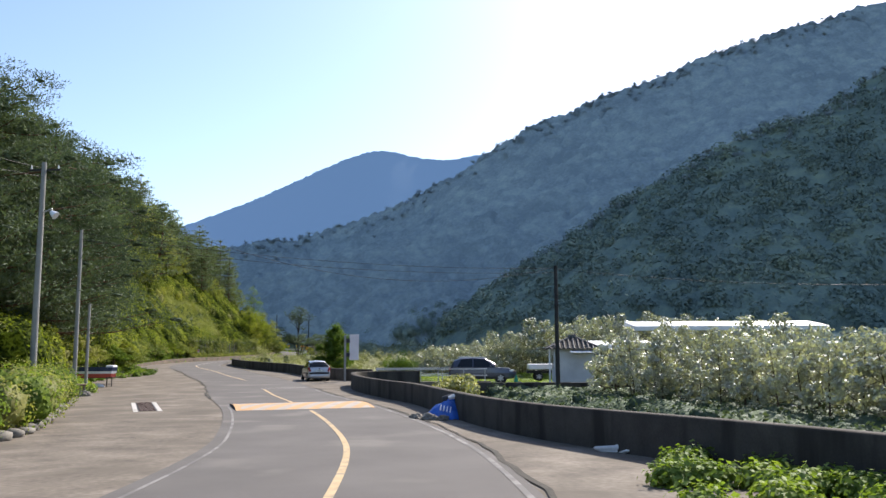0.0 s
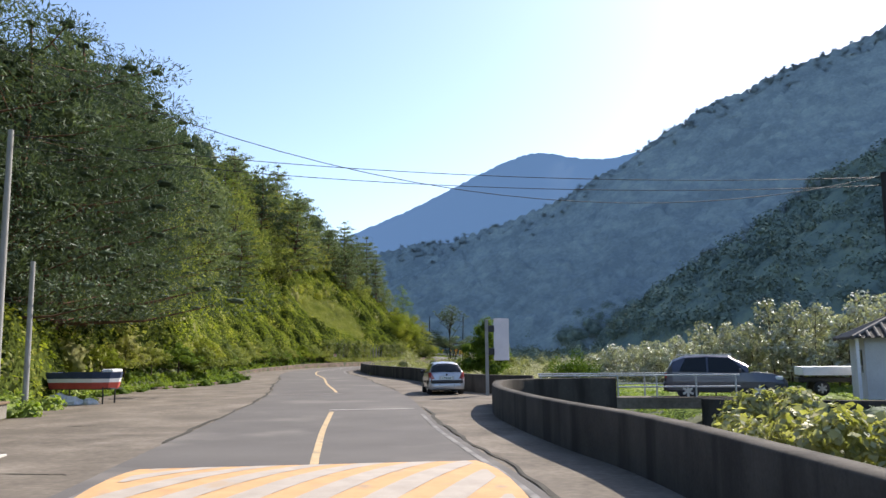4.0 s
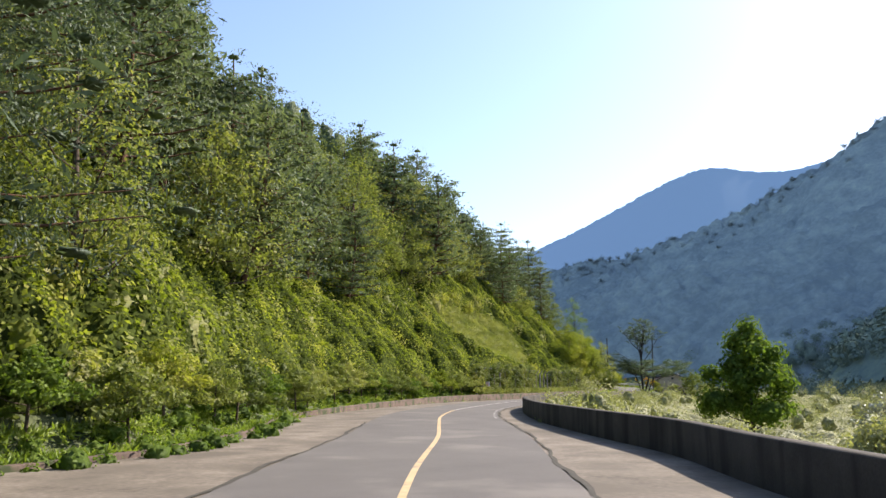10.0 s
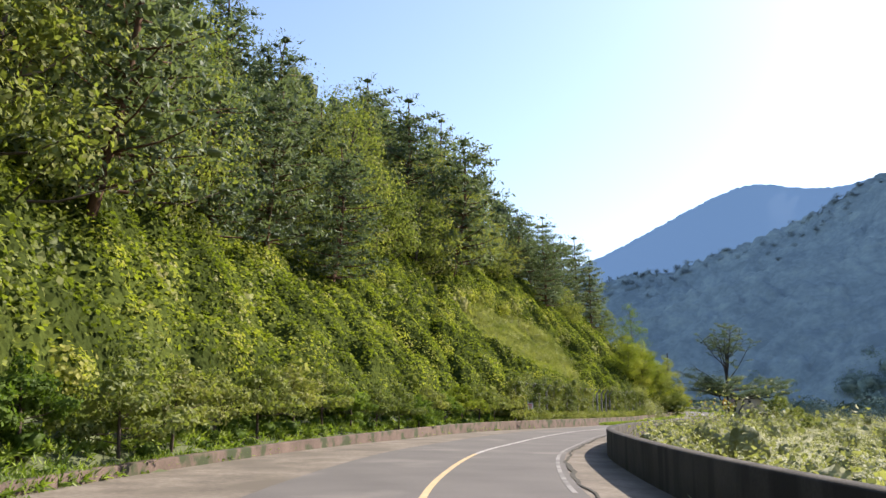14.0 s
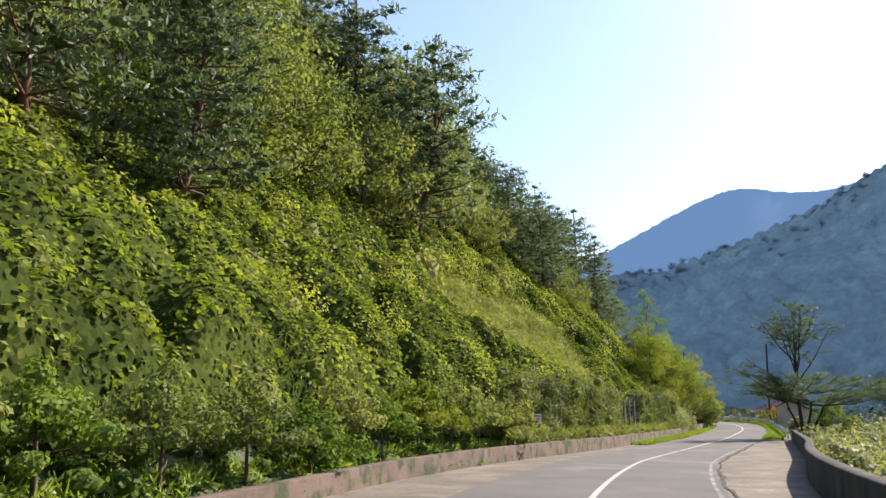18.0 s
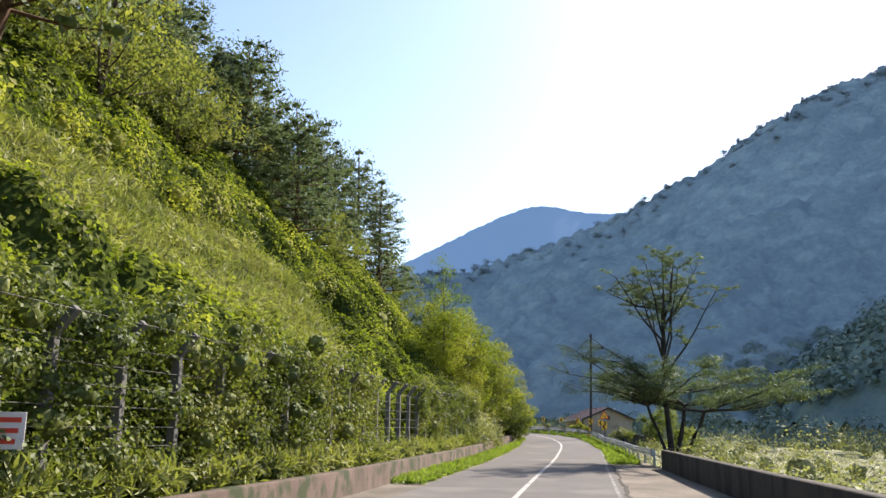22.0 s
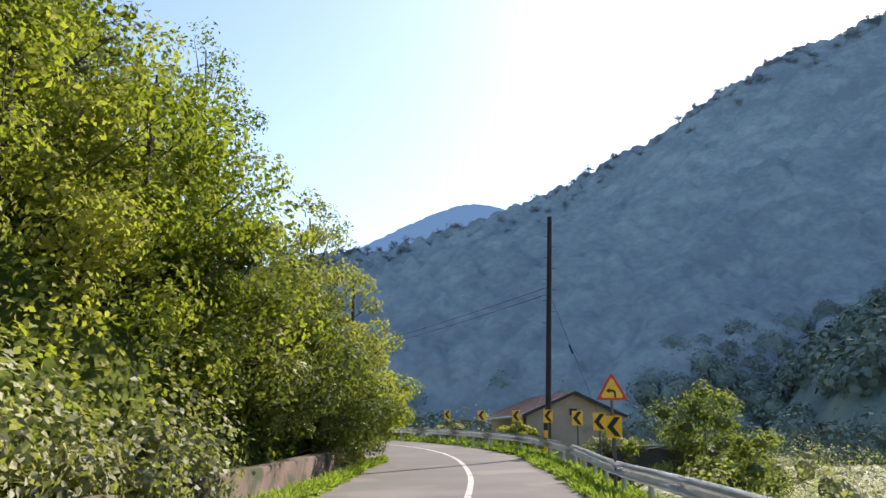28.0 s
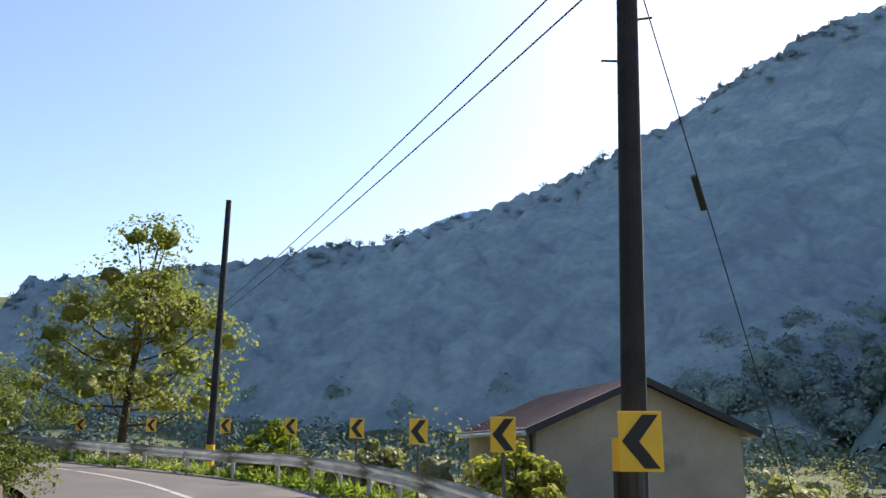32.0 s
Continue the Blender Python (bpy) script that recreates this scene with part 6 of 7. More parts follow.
tagged(leaning, "leafy shrub leaning out over the road at the bend", "shrub")

# undergrowth that half hides the fence
fence_spots = [(x, y) for x, y in zip(np.interp(np.arange(127.5, 174, 0.55), [126, 140, 160, 176], [-41.2, -41.15, -41.6, -41.55]), np.arange(127.5, 174, 0.55))]
S = np.array([p for p in fence_spots if (127.4 < p[1] < 147.5) or (154.5 < p[1] < 171)])
zz = road_z(S[:, 0], S[:, 1])
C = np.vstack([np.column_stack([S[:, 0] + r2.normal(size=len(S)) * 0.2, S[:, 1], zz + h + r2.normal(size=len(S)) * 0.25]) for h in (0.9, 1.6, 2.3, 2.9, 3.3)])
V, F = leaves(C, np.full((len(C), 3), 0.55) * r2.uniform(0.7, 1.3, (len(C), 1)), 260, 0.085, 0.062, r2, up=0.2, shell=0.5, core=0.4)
tagged(link_mesh("fence_creeper", V, F, SHADE_VINE_LEAF), "creeper hanging over the wire fence, shade put into its dark leaves", "creeper", kind="stuff")
S = np.array([p for p in fence_spots if p[1] > 129])
V, F = leaves(np.column_stack([S[:, 0] + 0.35, S[:, 1] + r2.normal(size=len(S)) * 0.3, road_z(S[:, 0], S[:, 1]) + 0.85]), np.full((len(S), 3), 0.42), 110, 0.3, 0.05, r2, along=0.5, shell=0.2)
tagged(link_mesh("fence_weeds", V, F, GRASS_LEAF), "dry weeds along the fence's foot", "weeds", kind="stuff")


def grass_strip(name, line_a, line_b, ys, n, length, mat_leaf, label, r, per=14):
    """Blades between two lines given as x over y."""
    y = r.uniform(*ys, n)
    f = r.random(n)
    x = np.interp(y, *line_a) * (1 - f) + np.interp(y, *line_b) * f
    V, F = leaves(np.column_stack([x, y, np.maximum(road_z(x, y), terrain(x, y)) + length * 0.3]), np.full((n, 3), 0.16) * [1, 1, 0.8], per, length, length * 0.16, r, along=0.7, shell=0.1)
    return tagged(link_mesh(name, V, F, mat_leaf), label, "grass", kind="stuff")


fl = ([f[1] for f in FOOT[3:22]], [f[0] for f in FOOT[3:22]])
le = (list(CENTRE[:, 1][:330]), list((CENTRE + CN * 3.05)[:, 0][:330]))
grass_strip("verge_grass", (fl[0], [v + 0.15 for v in fl[1]]), (le[0], [v - 0.1 for v in le[1]]), (146, 191), 2800, 0.24, GREEN_GRASS, "bright green grass strip beside the road", r2, 9)
grass_strip("foot_grass", (fl[0], [v - 1.6 for v in fl[1]]), (fl[0], [v - 0.1 for v in fl[1]]), (52, 130), 3400, 0.32, GREEN_GRASS, "tall green weeds at the slope's foot", r2, 8)
grass_strip("wall_grass", (fl[0], [v - 0.7 for v in fl[1]]), (fl[0], [v - 0.05 for v in fl[1]]), (60, 134), 2600, 0.3, GREEN_GRASS, "green weeds hanging over and growing below the low wall", r2, 8)
grass_strip("rail_grass", ([163, 175, 187, 194, 198.5], [-33.6, -33.9, -35.0, -36.1, -37.6]), ([163, 175, 187, 194, 198.5], [-32.2, -32.6, -34.0, -35.1, -36.7]), (161, 198.5), 1600, 0.24, GREEN_GRASS, "bright green grass under the guard rail", r2)
q0 = np.array([(float(a), float(b)) for a, b in RAIL[34:]]) - RN[34:] * 0.1
V, F = leaves(np.column_stack([np.repeat(q0, 7, 0) + r2.normal(size=(len(q0) * 7, 2)) * 0.35, np.repeat(RZ[34:], 7) + 0.08]), np.full((len(q0) * 7, 3), 0.2), 14, 0.25, 0.05, r2, along=0.7, shell=0.1)
tagged(link_mesh("rail_grass", V, F, GREEN_GRASS), "bright green grass under the guard rail", "grass", kind="stuff")
grass_strip("wall_weeds", ([84, 99, 118, 145, 158], [-20.6, -26.2, -28.95, -30.1, -30.9]), ([84, 99, 118, 145, 158], [-20.9, -26.5, -29.1, -30.3, -31.1]), (84, 158), 260, 0.2, DULL_LEAF, "tufts of weed at the wall's foot", r2)

# ---- the wide tree beside the wall's end ----
def spreading_tree(at, label):
    """Several bare-limbed stems carrying flat layers of fine foliage."""
    g = float(terrain(*at))
    e = thing("silk_tree", (*at, g), label, "tree")
    top = 10.3 - g
    stems, C, R = [], [], []

    def limb(a, b, ra, rb, sag=0.0, n=6):
        t = np.linspace(0, 1, n)[:, None]
        P = np.asarray(a) * (1 - t) + np.asarray(b) * t + np.column_stack([r2.normal(size=n) * 0.05, r2.normal(size=n) * 0.05, -sag * 4 * (t * (1 - t))[:, 0]]) * (t * (1 - t) * 4)
        stems.append(tube(P, np.linspace(ra, rb, n), 7))
        return P

    forks = [((0, 0, 0), (-0.2, 0.1, 3.7), 0.17, 0.11), ((0.15, 0, 0), (0.7, 0.3, 3.2), 0.14, 0.08), ((0.3, -0.1, 0), (1.5, -0.4, 2.9), 0.12, 0.08), ((-0.05, 0.1, 0.4), (-1.0, 0.4, 3.2), 0.09, 0.06)]
    ends = [limb(a, b, ra, rb)[-1] for a, b, ra, rb in forks]
    # open upper crown: upright limbs with sparse tufts
    mast = limb(ends[0], (-0.1, 0.2, top - 3.2), 0.11, 0.06)
    for k in range(14):
        a = k * 2.399
        s = mast[1 + k % 5]
        reach = (2.7, 1.6, 0.7)[k % 3] * r2.uniform(0.85, 1.15)
        P = limb(s, (s[0] + math.cos(a) * reach, s[1] + math.sin(a) * reach, top - 0.4 - 0.62 * reach * r2.uniform(0.8, 1.3)), 0.06, 0.018, sag=0.2)
        for q in range(11):
            f = r2.integers(2, 6)
            a2 = r2.uniform(0, 2 * math.pi)
            w_ = r2.uniform(0.5, 1.15)
            T = limb(P[f], P[f] + [math.cos(a2) * w_, math.sin(a2) * w_, r2.uniform(0.1, 0.65)], 0.016, 0.006, n=4)
            for g_ in (2, 3):
                C.append(T[g_])
                R.append([0.28, 0.28, 0.1])
    upper = len(C)
    # wide flat lower layers
    for k in range(30):
        s = ends[k % 4]
        a = k * 2.399 + 0.3
        reach = r2.uniform(2.2, 3.6) + (1.2 if math.cos(a) > 0.4 else 0)
        P = limb(s, s + [math.cos(a) * reach, math.sin(a) * reach, r2.uniform(0.5, 1.5)], 0.06, 0.015, sag=0.15)
        for q in range(9):
            f = r2.integers(2, 6)
            a2 = a + r2.normal() * 0.9
            w_ = r2.uniform(0.5, 1.2)
            T = limb(P[f], P[f] + [math.cos(a2) * w_, math.sin(a2) * w_, r2.uniform(0.05, 0.4)], 0.018, 0.007, n=4)
            for g_ in (1, 3):
                C.append(T[g_] + [0, 0, 0.06])
                R.append([0.55, 0.55, 0.22])
    # long thin limbs reaching over the road, with drooping sparse leaves
    D, Q = [], []
    for k, (tx, ty, tz) in enumerate(((-4.6, -0.8, 4.6), (-4.2, -1.7, 5.6), (-3.7, 0.6, 6.6), (-3.2, -2.3, 4.0), (-2.4, -3.0, 5.0), (-3.9, -0.2, 3.9))):
        P = limb(ends[(0, 3, 0, 3, 1, 3)[k]], (tx, ty, tz), 0.055, 0.014, sag=-0.12, n=9)
        for q in range(13):
            f = r2.integers(3, 9)
            a2 = math.atan2(ty, tx) + r2.normal() * 0.8
            w_ = r2.uniform(0.5, 1.3)
            T = limb(P[f], P[f] + [math.cos(a2) * w_, math.sin(a2) * w_, r2.uniform(-0.1, 0.55)], 0.014, 0.005, n=5)
            for g_ in (2, 3, 4):
                D.append(T[g_] - [0, 0, 0.07])
                Q.append([0.24, 0.24, 0.13])
    V, F = leaves(D, Q, 18, 0.085, 0.026, r2, up=0.3, shell=0.2)
    link_mesh("overhanging_leaves", V, F, DARK_LEAF, e, "sparse drooping leaves over the road")
    V, F = join(stems)
    link_mesh("trunk", V, F, TREE_BARK, e, "dark forked stems", smooth=True)
    V, F = leaves(C[upper:], R[upper:], 80, 0.11, 0.038, r2, up=0.6, shell=0.2)
    link_mesh("crown", V, F, DARK_LEAF, e, "flat layers of fine dark foliage")
    V, F = leaves(C[:upper], R[:upper], 28, 0.14, 0.045, r2, up=0.8, shell=0.2)
    link_mesh("upper_crown", V, F, DARK_LEAF, e, "sparse tufts of fine leaves on thin twigs")
    return e


TREE_BARK = surface("dark_grey_bark", [(0.02, 0.018, 0.016), (0.06, 0.055, 0.05)], 5, 30, 0.95, 0.7)
DARK_LEAF = leaf("fine_dark_leaves", [(0.055, 0.075, 0.055), (0.09, 0.12, 0.08), (0.14, 0.17, 0.105)], 0.4, patch=0.5, gloss=0.03)
spreading_tree((-30.7, 161.2), "wide tree with dark forked stems and flat layered foliage")
slim = broad_tree("slender_tree", r2, 12.5, 2.3, 26, 60, 0.15, GREEN_LEAF, BARK, bare=0.4, clump_r=0.06, trunk_r=0.12, core=0)
slim.matrix_basis = pose(-47.1, 190, float(terrain(-47.1, 190)) - 0.2)
tagged(slim, "slender sparse tree rising above the slope's bushes", "tree")
bend = broad_tree("leafy_tree", r2, 12.0, 3.6, 30, 190, 0.2, BROAD_LEAF, BARK, bare=0.3, clump_r=0.1, core=0.4)
bend.matrix_basis = pose(-52.6, 218.2, float(terrain(-52.6, 218.2)) - 0.2)
tagged(bend, "round leafy tree behind the guard rail past the bend", "tree")
field_tree = broad_tree("leafy_tree", r2, 6.3, 2.1, 18, 230, 0.22, GREEN_LEAF, BARK, bare=0.1, clump_r=0.15)
field_tree.matrix_basis = pose(-13.8, 98, -1.6)
tagged(field_tree, "dense green rounded tree beyond the parapet wall", "tree")
for (x, y, h, m_, lb) in ((-26.4, 203.5, 4.0, YELLOW_LEAF, "yellowing shrub beside the low shed"), (-28.7, 197.0, 5.2, BROAD_LEAF, "round yellowing leafy shrub below the road"), (-36.2, 204.0, 2.4, VINE_LEAF, "leafy shrub behind the guard rail"),
                          (-32.4, 199.2, 2.3, DULL_LEAF, "dusty shrub behind the guard rail"), (-44.0, 211.6, 2.6, VINE_LEAF, "leafy shrub behind the guard rail"), (-40.2, 208.2, 2.0, DULL_LEAF, "dusty shrub behind the guard rail")):
    e = broad_tree("shrub", r2, h, h * 0.55, 22, 190, 0.14, m_, BARK, bare=0.15, clump_r=0.14, trunk_r=0.05, core=0.45)
    e.matrix_basis = pose(x, y, float(terrain(x, y)) - 0.1)
    tagged(e, lb, "shrub", "shrubs behind the rail")
heaps("bend_scrub", "pale scrub behind the guard rail at the bend", [(x, y) for x, y in zip(np.linspace(-47, -70, 16), np.linspace(214.5, 222, 16) + r2.random(16))], 1.5, 260, 0.2, DULL_LEAF, r2, lift=0.5)

# ---- sign board by the bridge ----
sb = thing("sign_board", (-6.7, 54.95, -0.6), "tall blank white sign board on a steel post", "sign", turn=14)
part("post", bx((0.13, 0.13, 3.3), (0, 0, 1.55), 0.01), POLE_CONC, sb)
part("panel", bx((0.62, 0.05, 1.7), (0.6, 0, 2.38), 0.012), SIGN_WHITE, sb)
for z_ in (2.82, 1.9):
    part("bracket", bx((0.26, 0.1, 0.27), (0.18, 0.0, z_), 0.01), TRIM, sb, "black bracket")

# ---- bridge to the yard ----
br = thing("small_bridge", (-1.8, 53.6, -0.52), "narrow concrete bridge over the stream with pipe railings", "bridge", turn=6)
part("deck", bx((8.4, 3.4, 0.28), (0.3, 0, -0.12), 0.03), CONCRETE, br)
for s, n_ in ((-1.6, 5), (1.6, 5)):
    for q in range(n_ + 1):
        part("post", rod((-2.6 + q * 1.35, s, 0), (-2.6 + q * 1.35, s, 0.92), 0.03), GALV, br)
    for z_ in (0.9, 0.5):
        part("rail", rod((-2.7, s, z_), (4.3, s, z_), 0.028), GALV, br)
part("kerb", bx((8.4, 0.18, 0.16), (0.3, -1.62, 0.06), 0.02), CONCRETE, br)
wall("wall_yard", [(1.2, 51.0), (4.0, 50.4), (7.5, 49.9), (12, 48.5)], 0.1, 0.3, WALL_CONC, "stained concrete bank wall below the yard", below=1.6)
cone = thing("plastic_bag", (4.55, 53.9, -0.5), "small green plastic bundle by the railing", "bundle")
part("bundle", rod((0, 0, 0), (0.02, 0, 0.42), 0.16, 0.05, 9), GREEN_PLASTIC, cone)

# ---- hut and roofs among the orchard ----
hut = thing("hut", (8.3, 54.4, -0.5), "small white plastered hut with a dark hipped tile roof", "hut", turn=-4)
HUT_WALL = surface("white_lime_wall", [(0.5, 0.5, 0.49), (0.66, 0.66, 0.65)], 1.5, 20, 0.9, 0.2, stain=(1.0, (0.42, 0.41, 0.38), 0.6))
part("wall", bx((2.6, 2.6, 2.15), (0, 0, 1.05), 0.02), HUT_WALL, hut)
for q in range(4):
    a = q * math.pi / 2
    turn = Matrix.Rotation(a, 4, "Z")
    bm = sheet([[turn @ Vector((-1.72, -1.72, 2.1)), turn @ Vector((1.72, -1.72, 2.1))], [turn @ Vector((-0.12, -0.12, 2.85)), turn @ Vector((0.12, -0.12, 2.85))]])
    bmesh.ops.solidify(bm, geom=bm.faces[:], thickness=0.06)
    part("roof", bm, ROOF_TILE, hut, "dark tiled roof slope")
    for k in range(11):
        x = -1.5 + k * 0.3
        up_ = min(1.0, (1.72 - abs(x)) / 1.6)
        p, t_ = turn @ Vector((x, -1.74, 2.13)), turn @ Vector((x, -1.74 + 1.6 * up_, 2.13 + 0.75 * up_))
        part("tile_row", rod(p, t_, 0.055, None, 6), ROOF_TILE, hut)
    part("hip", rod(turn @ Vector((-1.75, -1.75, 2.12)), turn @ Vector((-0.1, -0.1, 2.9)), 0.08, None, 8), ROOF_TILE, hut, "rounded hip tiles")
part("roof_cap", bx((0.5, 0.4, 0.2), (0, 0, 2.95), 0.04), ROOF_TILE, hut)
part("window", bx((0.06, 0.9, 0.8), (-1.3, -0.4, 1.3), 0.01), GLASS, hut)
part("awning", bx((1.7, 0.75, 0.05), (0.6, -1.65, 1.95), 0.01, None, Matrix.Rotation(radians(12), 4, "X")), WHITE_ROOF, hut, "pale sheet awning")
part("post", bx((0.1, 0.1, 2.2), (-1.55, -1.45, 1.1), 0.01), WHITE_ROOF, hut)
for x0, y0, w_, d_, z_, lb in ((18.6, 55.5, 12.6, 3.2, 3.2, "long white sheet roof on thin posts among the orchard"), (12.3, 56.0, 6.2, 2.5, 1.95, "low white sheet roof beside the hut")):
    sh = thing("shelter_roof", (x0, y0, -0.5), lb, "shelter")
    part("roof", bx((w_, d_, 0.3), (0, 0, z_ + 0.4), 0.03, None, Matrix.Rotation(radians(7), 4, "X")), WHITE_ROOF, sh)
    for q in range(3):
        for s in (-1, 1):
            part("post", rod((-w_ / 2 + 0.2 + q * (w_ - 0.4) / 2, s * (d_ / 2 - 0.2), 0), (-w_ / 2 + 0.2 + q * (w_ - 0.4) / 2, s * (d_ / 2 - 0.2), z_ + 0.3), 0.035), GALV, sh)

# ---- orchard ----
APPLE = kinds([broad_tree("apple_tree", r2, h, 1.15, 16, 42, 0.17, ORCHARD_LEAF, BARK, bare=0.2, clump_r=0.1, trunk_r=0.045, core=0.25) for h in (3.4, 3.8, 4.2)], "slim pale-leaved apple tree in an orchard row", "orchard trees")
def orchard_row(start, end, gap):
    a, b = np.array(start, float), np.array(end, float)
    n = int(np.linalg.norm(b - a) / gap)
    return [tuple(a + (b - a) * (k + 0.2 * r2.normal()) / n + r2.normal(size=2) * 0.15) for k in range(n)]


for k in range(3):
    plant(APPLE, orchard_row((8.8 + 3.1 * k, 46.5 + 0.6 * k), (16.2 + 3.1 * k, 21 + 0.9 * k), 1.3), r2, 0.85, 1.08)
for k in range(5):
    plant(APPLE, orchard_row((16.5 + 3.0 * k, 59.5 + 1.2 * k), (-8.5 + 3.2 * k, 106 + 1.6 * k), 1.2), r2, 1.1, 1.35)
# Darkened leaves here as well, carrying the shade of the stream bank.
heaps("bank_weeds", "weeds on the stream bank, their dark leaves standing in for shade", scatter((-8, 34), (8, 56), 5000, 1.4, lambda x, y: (rightward(x, y) > 3.8) & (rightward(x, y) < 9) & (np.abs(y - 53.6) > 2.6), r2), 0.75, 150, 0.15, SHADE_DARK_LEAF, r2, lift=0.3)
CREAM_LEAF = leaf("pale_yellow_leaves", [(0.12, 0.14, 0.04), (0.28, 0.27, 0.11), (0.48, 0.44, 0.27)], 0.4, patch=0.9, gloss=0.05)
for x, y, rr, m_, lb, nm in ((-4.2, 72.0, 1.15, GREEN_LEAF, "round clipped green bush on the field", "round_bush"), (-9.2, 80.5, 1.0, DULL_LEAF, "round dusty bush on the field", "round_bush"), (0.5, 32.0, 0.6, CREAM_LEAF, "pale yellowing broad-leaved bush leaning over the wall", "yellow_bush"), (0.9, 36.0, 0.6, DULL_LEAF, "small grey-green bush behind the wall", "small_bush")):
    e = thing(nm, (x, y, float(terrain(x, y))), lb, "bush")
    h0 = rr * 0.9 if nm == "round_bush" else 0.2 - float(terrain(x, y))
    C = r2.normal(size=(22, 3)) * ([0.45, 0.45, 0.3] if nm != "yellow_bush" else [0.4, 1.7, 0.25]) * rr + [0, 0, h0]
    if nm == "yellow_bush":
        C[:, 0] -= 0.24 * C[:, 1]
        C[:, 2] -= 0.12 * np.maximum(C[:, 1], 0)
    V, F = leaves(C, np.full((22, 3), 0.5 * rr), 170, 0.11, 0.08, r2, shell=0.6)
    link_mesh("foliage", V, F, m_, e)
    V, F = join([tube([(0, 0, -0.2), (a * 0.2, b * 0.2, 0.5 * h0), (a * 0.5, b * 0.5, h0)], [0.04, 0.03, 0.012], 5) for a, b in ((1, 0), (-0.5, 0.8), (-0.5, -0.8))])
    link_mesh("stem", V, F, BARK, e)

# ---- tarpaulin, sheets, plants by the wall ----
def heap_mesh(name, size, r, material, label, category, at, turn=0, lumps=0.16, part_name="cover"):
    bm = bmesh.new()
    bmesh.ops.create_icosphere(bm, subdivisions=4, radius=1)
    for v in bm.verts:
        n_ = noise.noise(v.co * 1.9 + Vector((at[0], at[1], 0))) * lumps * 2 + noise.noise(v.co * 5.0) * lumps * 0.6
        c = v.co * (1 + n_)
        v.co = (c.x * size[0], c.y * size[1], max(-0.02, c.z * size[2]))
    e = thing(name, at, label, category, turn=turn)
    part(part_name, bm, material, e, smooth=True)
    return e


def draped(w, d, h, seed):
    """A sheet thrown over a heap: a blunt peak, folds running down and a rumpled hem."""
    bm = bmesh.new()
    rings = []
    for i in range(15):
        rho = max(0.02, i / 14)
        ring = []
        for j in range(56):
            a = j * 2 * math.pi / 56
            fold = math.sin(5 * a + seed) * 0.07 + math.sin(11 * a + 2 * seed) * 0.04
            z_ = h * (1 - rho ** 1.5) * (1 + 0.12 * math.cos(a - 0.6)) + fold * h * rho * (1.15 - rho) * 1.6
            c = Vector((math.cos(a) * rho * w, math.sin(a) * rho * d, z_)) * 1.0
            k = 1 + fold * 0.8 * rho
            z_ += 0.05 * noise.noise(Vector((c.x * 5, c.y * 5, seed)))
            ring.append(bm.verts.new((c.x * k, c.y * k, max(0.006, z_))))
        rings.append(ring)
    for p, q in zip(rings[:-1], rings[1:]):
        for j in range(56):
            bm.faces.new((p[j], p[(j + 1) % 56], q[(j + 1) % 56], q[j]))
    bm.faces.new(rings[0])
    bmesh.ops.recalc_face_normals(bm, faces=bm.faces)
    return bm


tarp = thing("tarpaulin_heap", (0.42, 26.3, float(road_z(0.42, 26.3))), "heap covered by a shiny blue tarpaulin against the wall", "tarpaulin", turn=-10)
part("cover", draped(0.78, 0.68, 0.58, 1.3), BLUE_TARP, tarp, smooth=True)
for q in range(4):
    part("white_stripe", bx((0.04, 0.02, 0.22), (-0.12 + q * 0.1, -0.46, 0.345 - 0.02 * q), 0.008, None, Matrix.Rotation(radians(-46), 4, "X")), WHITE_SHEET, tarp, "white printed bar")
part("dark_sack", rod((-0.15, 0.08, 0.55), (0.2, 0.1, 0.62), 0.1, 0.13, 10), TRIM, tarp, "dark sack lying on the heap")
part("pale_bag", rod((0.05, -0.05, 0.6), (0.25, 0.0, 0.66), 0.06, 0.08, 8), WHITE_SHEET, tarp, "pale bag on the heap")
for x, y, sz in ((-0.5, 26.05, 0.16), (-0.12, 25.66, 0.19), (0.3, 25.55, 0.15), (1.02, 25.75, 0.17), (-0.62, 26.4, 0.12), (1.12, 25.95, 0.12), (0.08, 25.58, 0.11)):
    heap_mesh("field_stone", (sz * 1.3, sz, sz), r2, STONE, "grey stone holding down the tarpaulin", "stone", (x, y, float(road_z(x, y))), r2.uniform(0, 90), 0.2, "stone_body")
heap_mesh("white_sheet_heap", (0.85, 0.4, 0.17), r2, WHITE_SHEET, "crumpled white plastic sheet lying by the wall", "plastic sheet", (4.55, 17.6, float(road_z(4.55, 17.6))), 10, 0.3, "sheet")
heap_mesh("white_sheet_heap", (0.4, 0.2, 0.1), r2, WHITE_SHEET, "small crumpled white plastic sheet", "plastic sheet", (5.2, 16.2, float(road_z(5.2, 16.2))), 40, 0.3, "sheet")
sp = [(x, y) for x, y in zip(r2.uniform(3.0, 9.5, 90), r2.uniform(8.5, 16.6, 90)) if x > 3.1 + max(0, (y - 14)) * 0.9 + max(0, 12 - y) * 0.25 and x < 10 and float(rightward(x, y)) < 0.6]
if sp:
    S = np.array(sp)
    V, F = leaves(np.column_stack([S, road_z(S[:, 0], S[:, 1]) + 0.12]), np.full((len(S), 3), 0.45) * [1, 1, 0.6], 330, 0.095, 0.075, r2, up=0.7, shell=0.5, core=0.62)
    tagged(link_mesh("ground_ivy", V, F, GREEN_GRASS), "bright green leafy plants spreading over the roadside", "plants", kind="stuff")

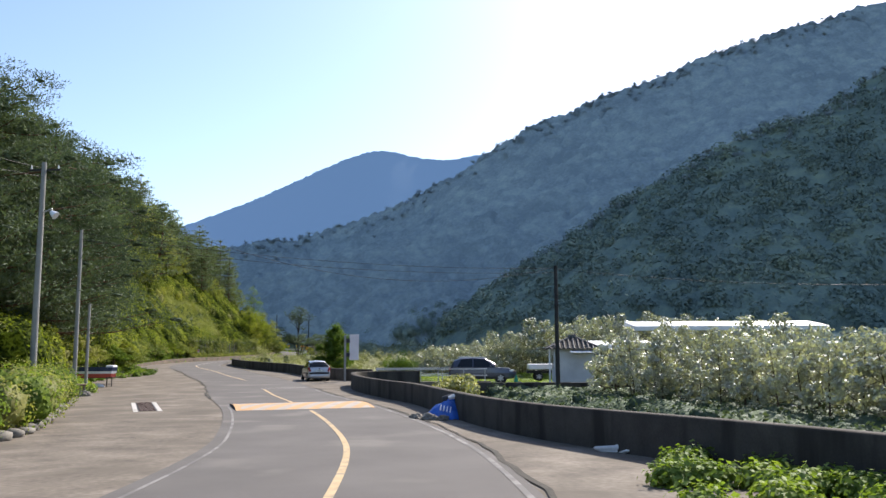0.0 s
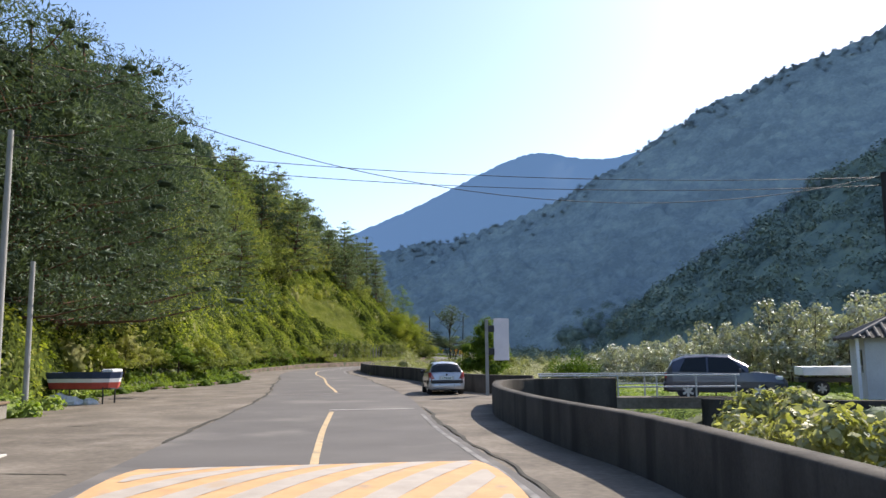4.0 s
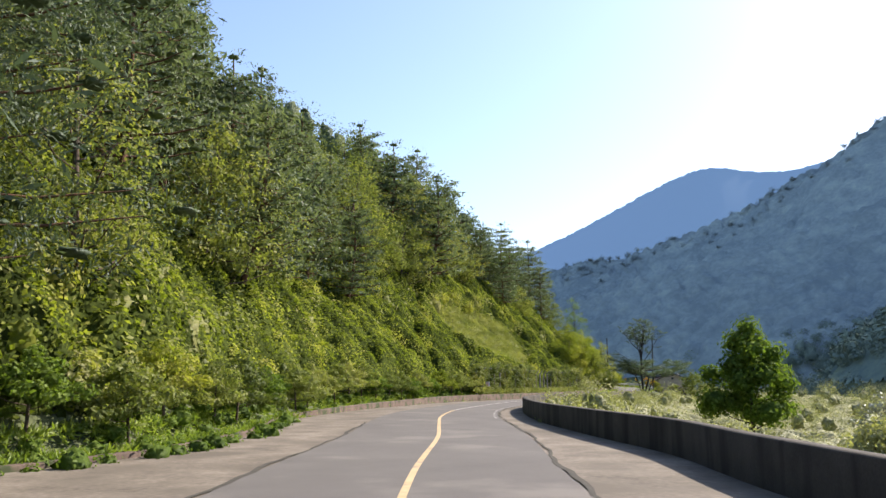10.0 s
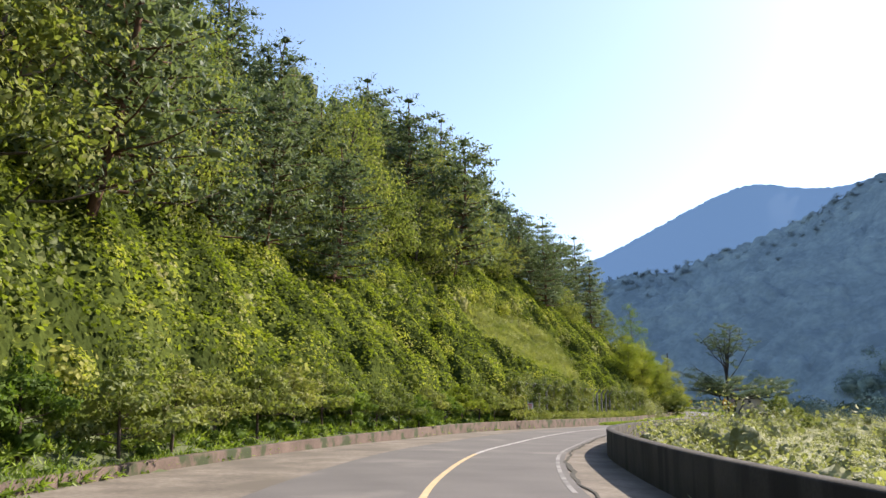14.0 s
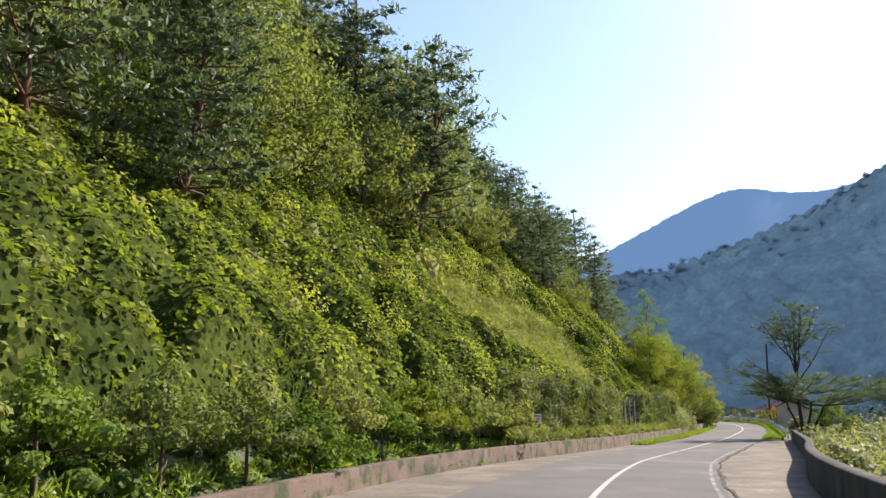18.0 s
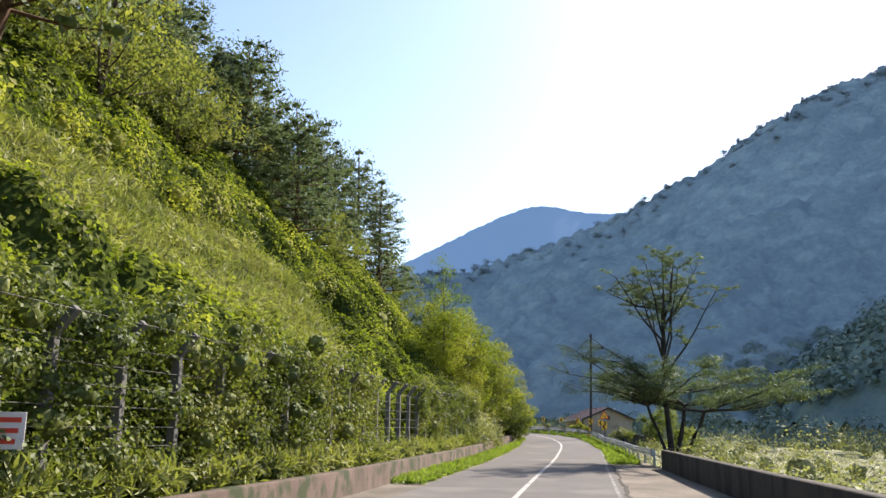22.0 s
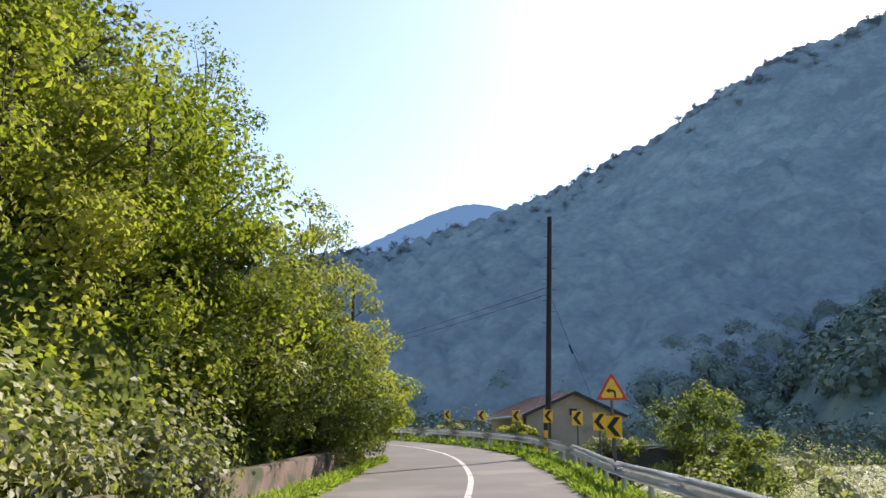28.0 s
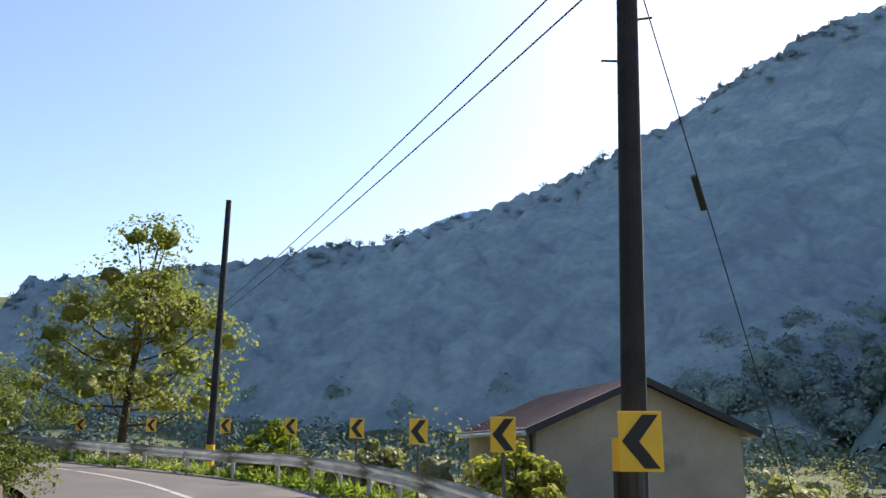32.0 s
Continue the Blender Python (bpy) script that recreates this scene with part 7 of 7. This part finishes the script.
# ---- planting bed, trailer and clutter at the wood's edge ----
bed_line = [(-9.2, 16), (-9.9, 20.5), (-10.6, 23), (-12.6, 28), (-14.6, 33), (-16.4, 37)]
P = smooth_line(bed_line, 0.85)
for k, (x, y) in enumerate(P):
    bm = bmesh.new()
    bmesh.ops.create_icosphere(bm, subdivisions=2, radius=1)
    sx, sy, sz = r2.uniform(0.2, 0.34), r2.uniform(0.17, 0.26), r2.uniform(0.1, 0.18)
    for v in bm.verts:
        v.co = v.co * (1 + 0.25 * noise.noise(v.co * 2 + Vector((k, 0, 0))))
        v.co = (v.co.x * sx, v.co.y * sy, v.co.z * sz)
    e = part("edging_stone", bm, STONE, None, smooth=True)
    e.matrix_basis = pose(x, y, float(road_z(x, y)) + sz * 0.45, 0, 0, r2.uniform(0, 180))
    tagged(e, "rounded grey stone edging the planting bed", "stone", "edging stones")
for k, (x, y) in enumerate(P[::2]):
    x -= 0.85 + 0.25 * r2.random()
    e = thing("azalea_bush", (x, y, float(road_z(x, y))), "low clipped olive-green azalea bush", "bush", "bushes in the planting bed")
    rr = r2.uniform(1.0, 1.3)
    V, F = leaves([(0, 0, rr * 0.7), (0.4, 0.4, rr * 0.6), (-0.5, 0.1, rr * 0.6)], np.full((3, 3), rr * 0.8), 520, 0.085, 0.06, r2, shell=0.8, core=0.78, fine=4)
    link_mesh("foliage", V, F, BROAD_LEAF if k % 2 else GREEN_LEAF, e)
    V, F = tube([(0, 0, -0.1), (0.02, 0, 0.3), (0, 0.03, rr * 0.8)], [0.04, 0.03, 0.015], 5)
    link_mesh("stem", V, F, BARK, e)
trough = thing("stone_trough", (-18.3, 41.3, float(road_z(-18.3, 41.3))), "square weathered concrete planter with slatted sides", "planter", turn=25)
part("box", bx((1.1, 0.9, 0.42), (0, 0, 0.26), 0.03), STONE, trough)
for q in range(6):
    part("slat", bx((0.09, 0.04, 0.42), (-0.45 + q * 0.18, -0.47, 0.27), 0.01), WOOD, trough)
part("rim", bx((1.2, 1.0, 0.07), (0, 0, 0.49), 0.02), WOOD, trough)
tr = thing("boat_trailer", (-20.9, 49.2, float(road_z(-20.9, 49.2))), "small red, white and blue boat hull on a low trailer", "boat", turn=4)
for nm, z0, z1, m_, lb in (("hull_bottom", 0.55, 0.78, RED_PAINT, "faded red hull bottom"), ("hull_band", 0.78, 0.92, WHITE_ROOF, "white hull band"), ("hull_top", 0.92, 1.15, BLUE_PAINT, "dark blue upper hull")):
    rows = []
    for z_ in (z0, z1):
        k = 0.82 + 0.25 * (z_ - 0.55)
        rows.append([(x * (0.9 + 0.16 * (z_ - 0.55)), y * k, z_) for x, y in ((-1.3, -0.55), (0.6, -0.6), (1.25, -0.45), (1.42, 0.0), (1.25, 0.45), (0.6, 0.6), (-1.3, 0.55))])
    bm = sheet(rows, None, True)
    if nm == "hull_bottom":
        bm.faces.ensure_lookup_table()
        bmesh.ops.contextual_create(bm, geom=[v for v in bm.verts if abs(v.co.z - z0) < 1e-4])
    part(nm, bm, m_, tr, lb)
part("cover", bx((0.45, 0.7, 0.12), (1.05, 0, 1.2), 0.05), WHITE_ROOF, tr, "white bow cover")
for x in (-0.9, 0.95):
    for s in (-1, 1):
        part("leg", rod((x, s * 0.4, 0), (x, s * 0.4, 0.6), 0.03), DARK_METAL, tr)
part("frame", bx((2.5, 0.8, 0.06), (0, 0, 0.55), 0.01), DARK_METAL, tr)
for x, y, sz in ((-21.6, 48.6, 0.33), (-20.9, 48.5, 0.26), (-20.3, 48.7, 0.2)):
    heap_mesh("white_sack", (sz * 1.4, sz, sz * 1.1), r2, WHITE_SHEET, "dirty white sack under the boat", "sack", (x, y, float(road_z(x, y))), r2.uniform(0, 90), 0.2, "sack_cloth")
heap_mesh("field_stone", (0.3, 0.22, 0.24), r2, STONE, "grey stone on the concrete apron", "stone", (-17.2, 40.2, float(road_z(-17.2, 40.2))), 20, 0.2, "stone_body")
heaps("apron_weeds", "bright weeds at the poles' feet", [(-18.9, 42.6), (-18.4, 43.2), (-19.3, 43.6), (-19.8, 46.0), (-22.6, 50.6), (-23.3, 51.8)], 0.7, 220, 0.16, GREEN_GRASS, r2, lift=0.4)
# dark open joints where asphalt meets concrete
JOINT = surface("dark_dirt_joint", [(0.03, 0.028, 0.024), (0.07, 0.065, 0.05)], 5, 40, 0.95, 0.4)
for a, b, o in ((0, at_y(47), -2.83), (at_y(58), at_y(160), -2.83), (at_y(38), at_y(84), 3.02)):
    k = np.arange(a, b + 1)
    wob = 0.05 * np.sin(k * 0.9) + 0.04 * np.sin(k * 2.3)
    ribbon("pavement_joint", a, b, o + wob - 0.05, o + wob + 0.04 * (1 + np.sin(k * 0.37)), 0.016, JOINT, "dark dirt-filled joint between asphalt and concrete", "joint")
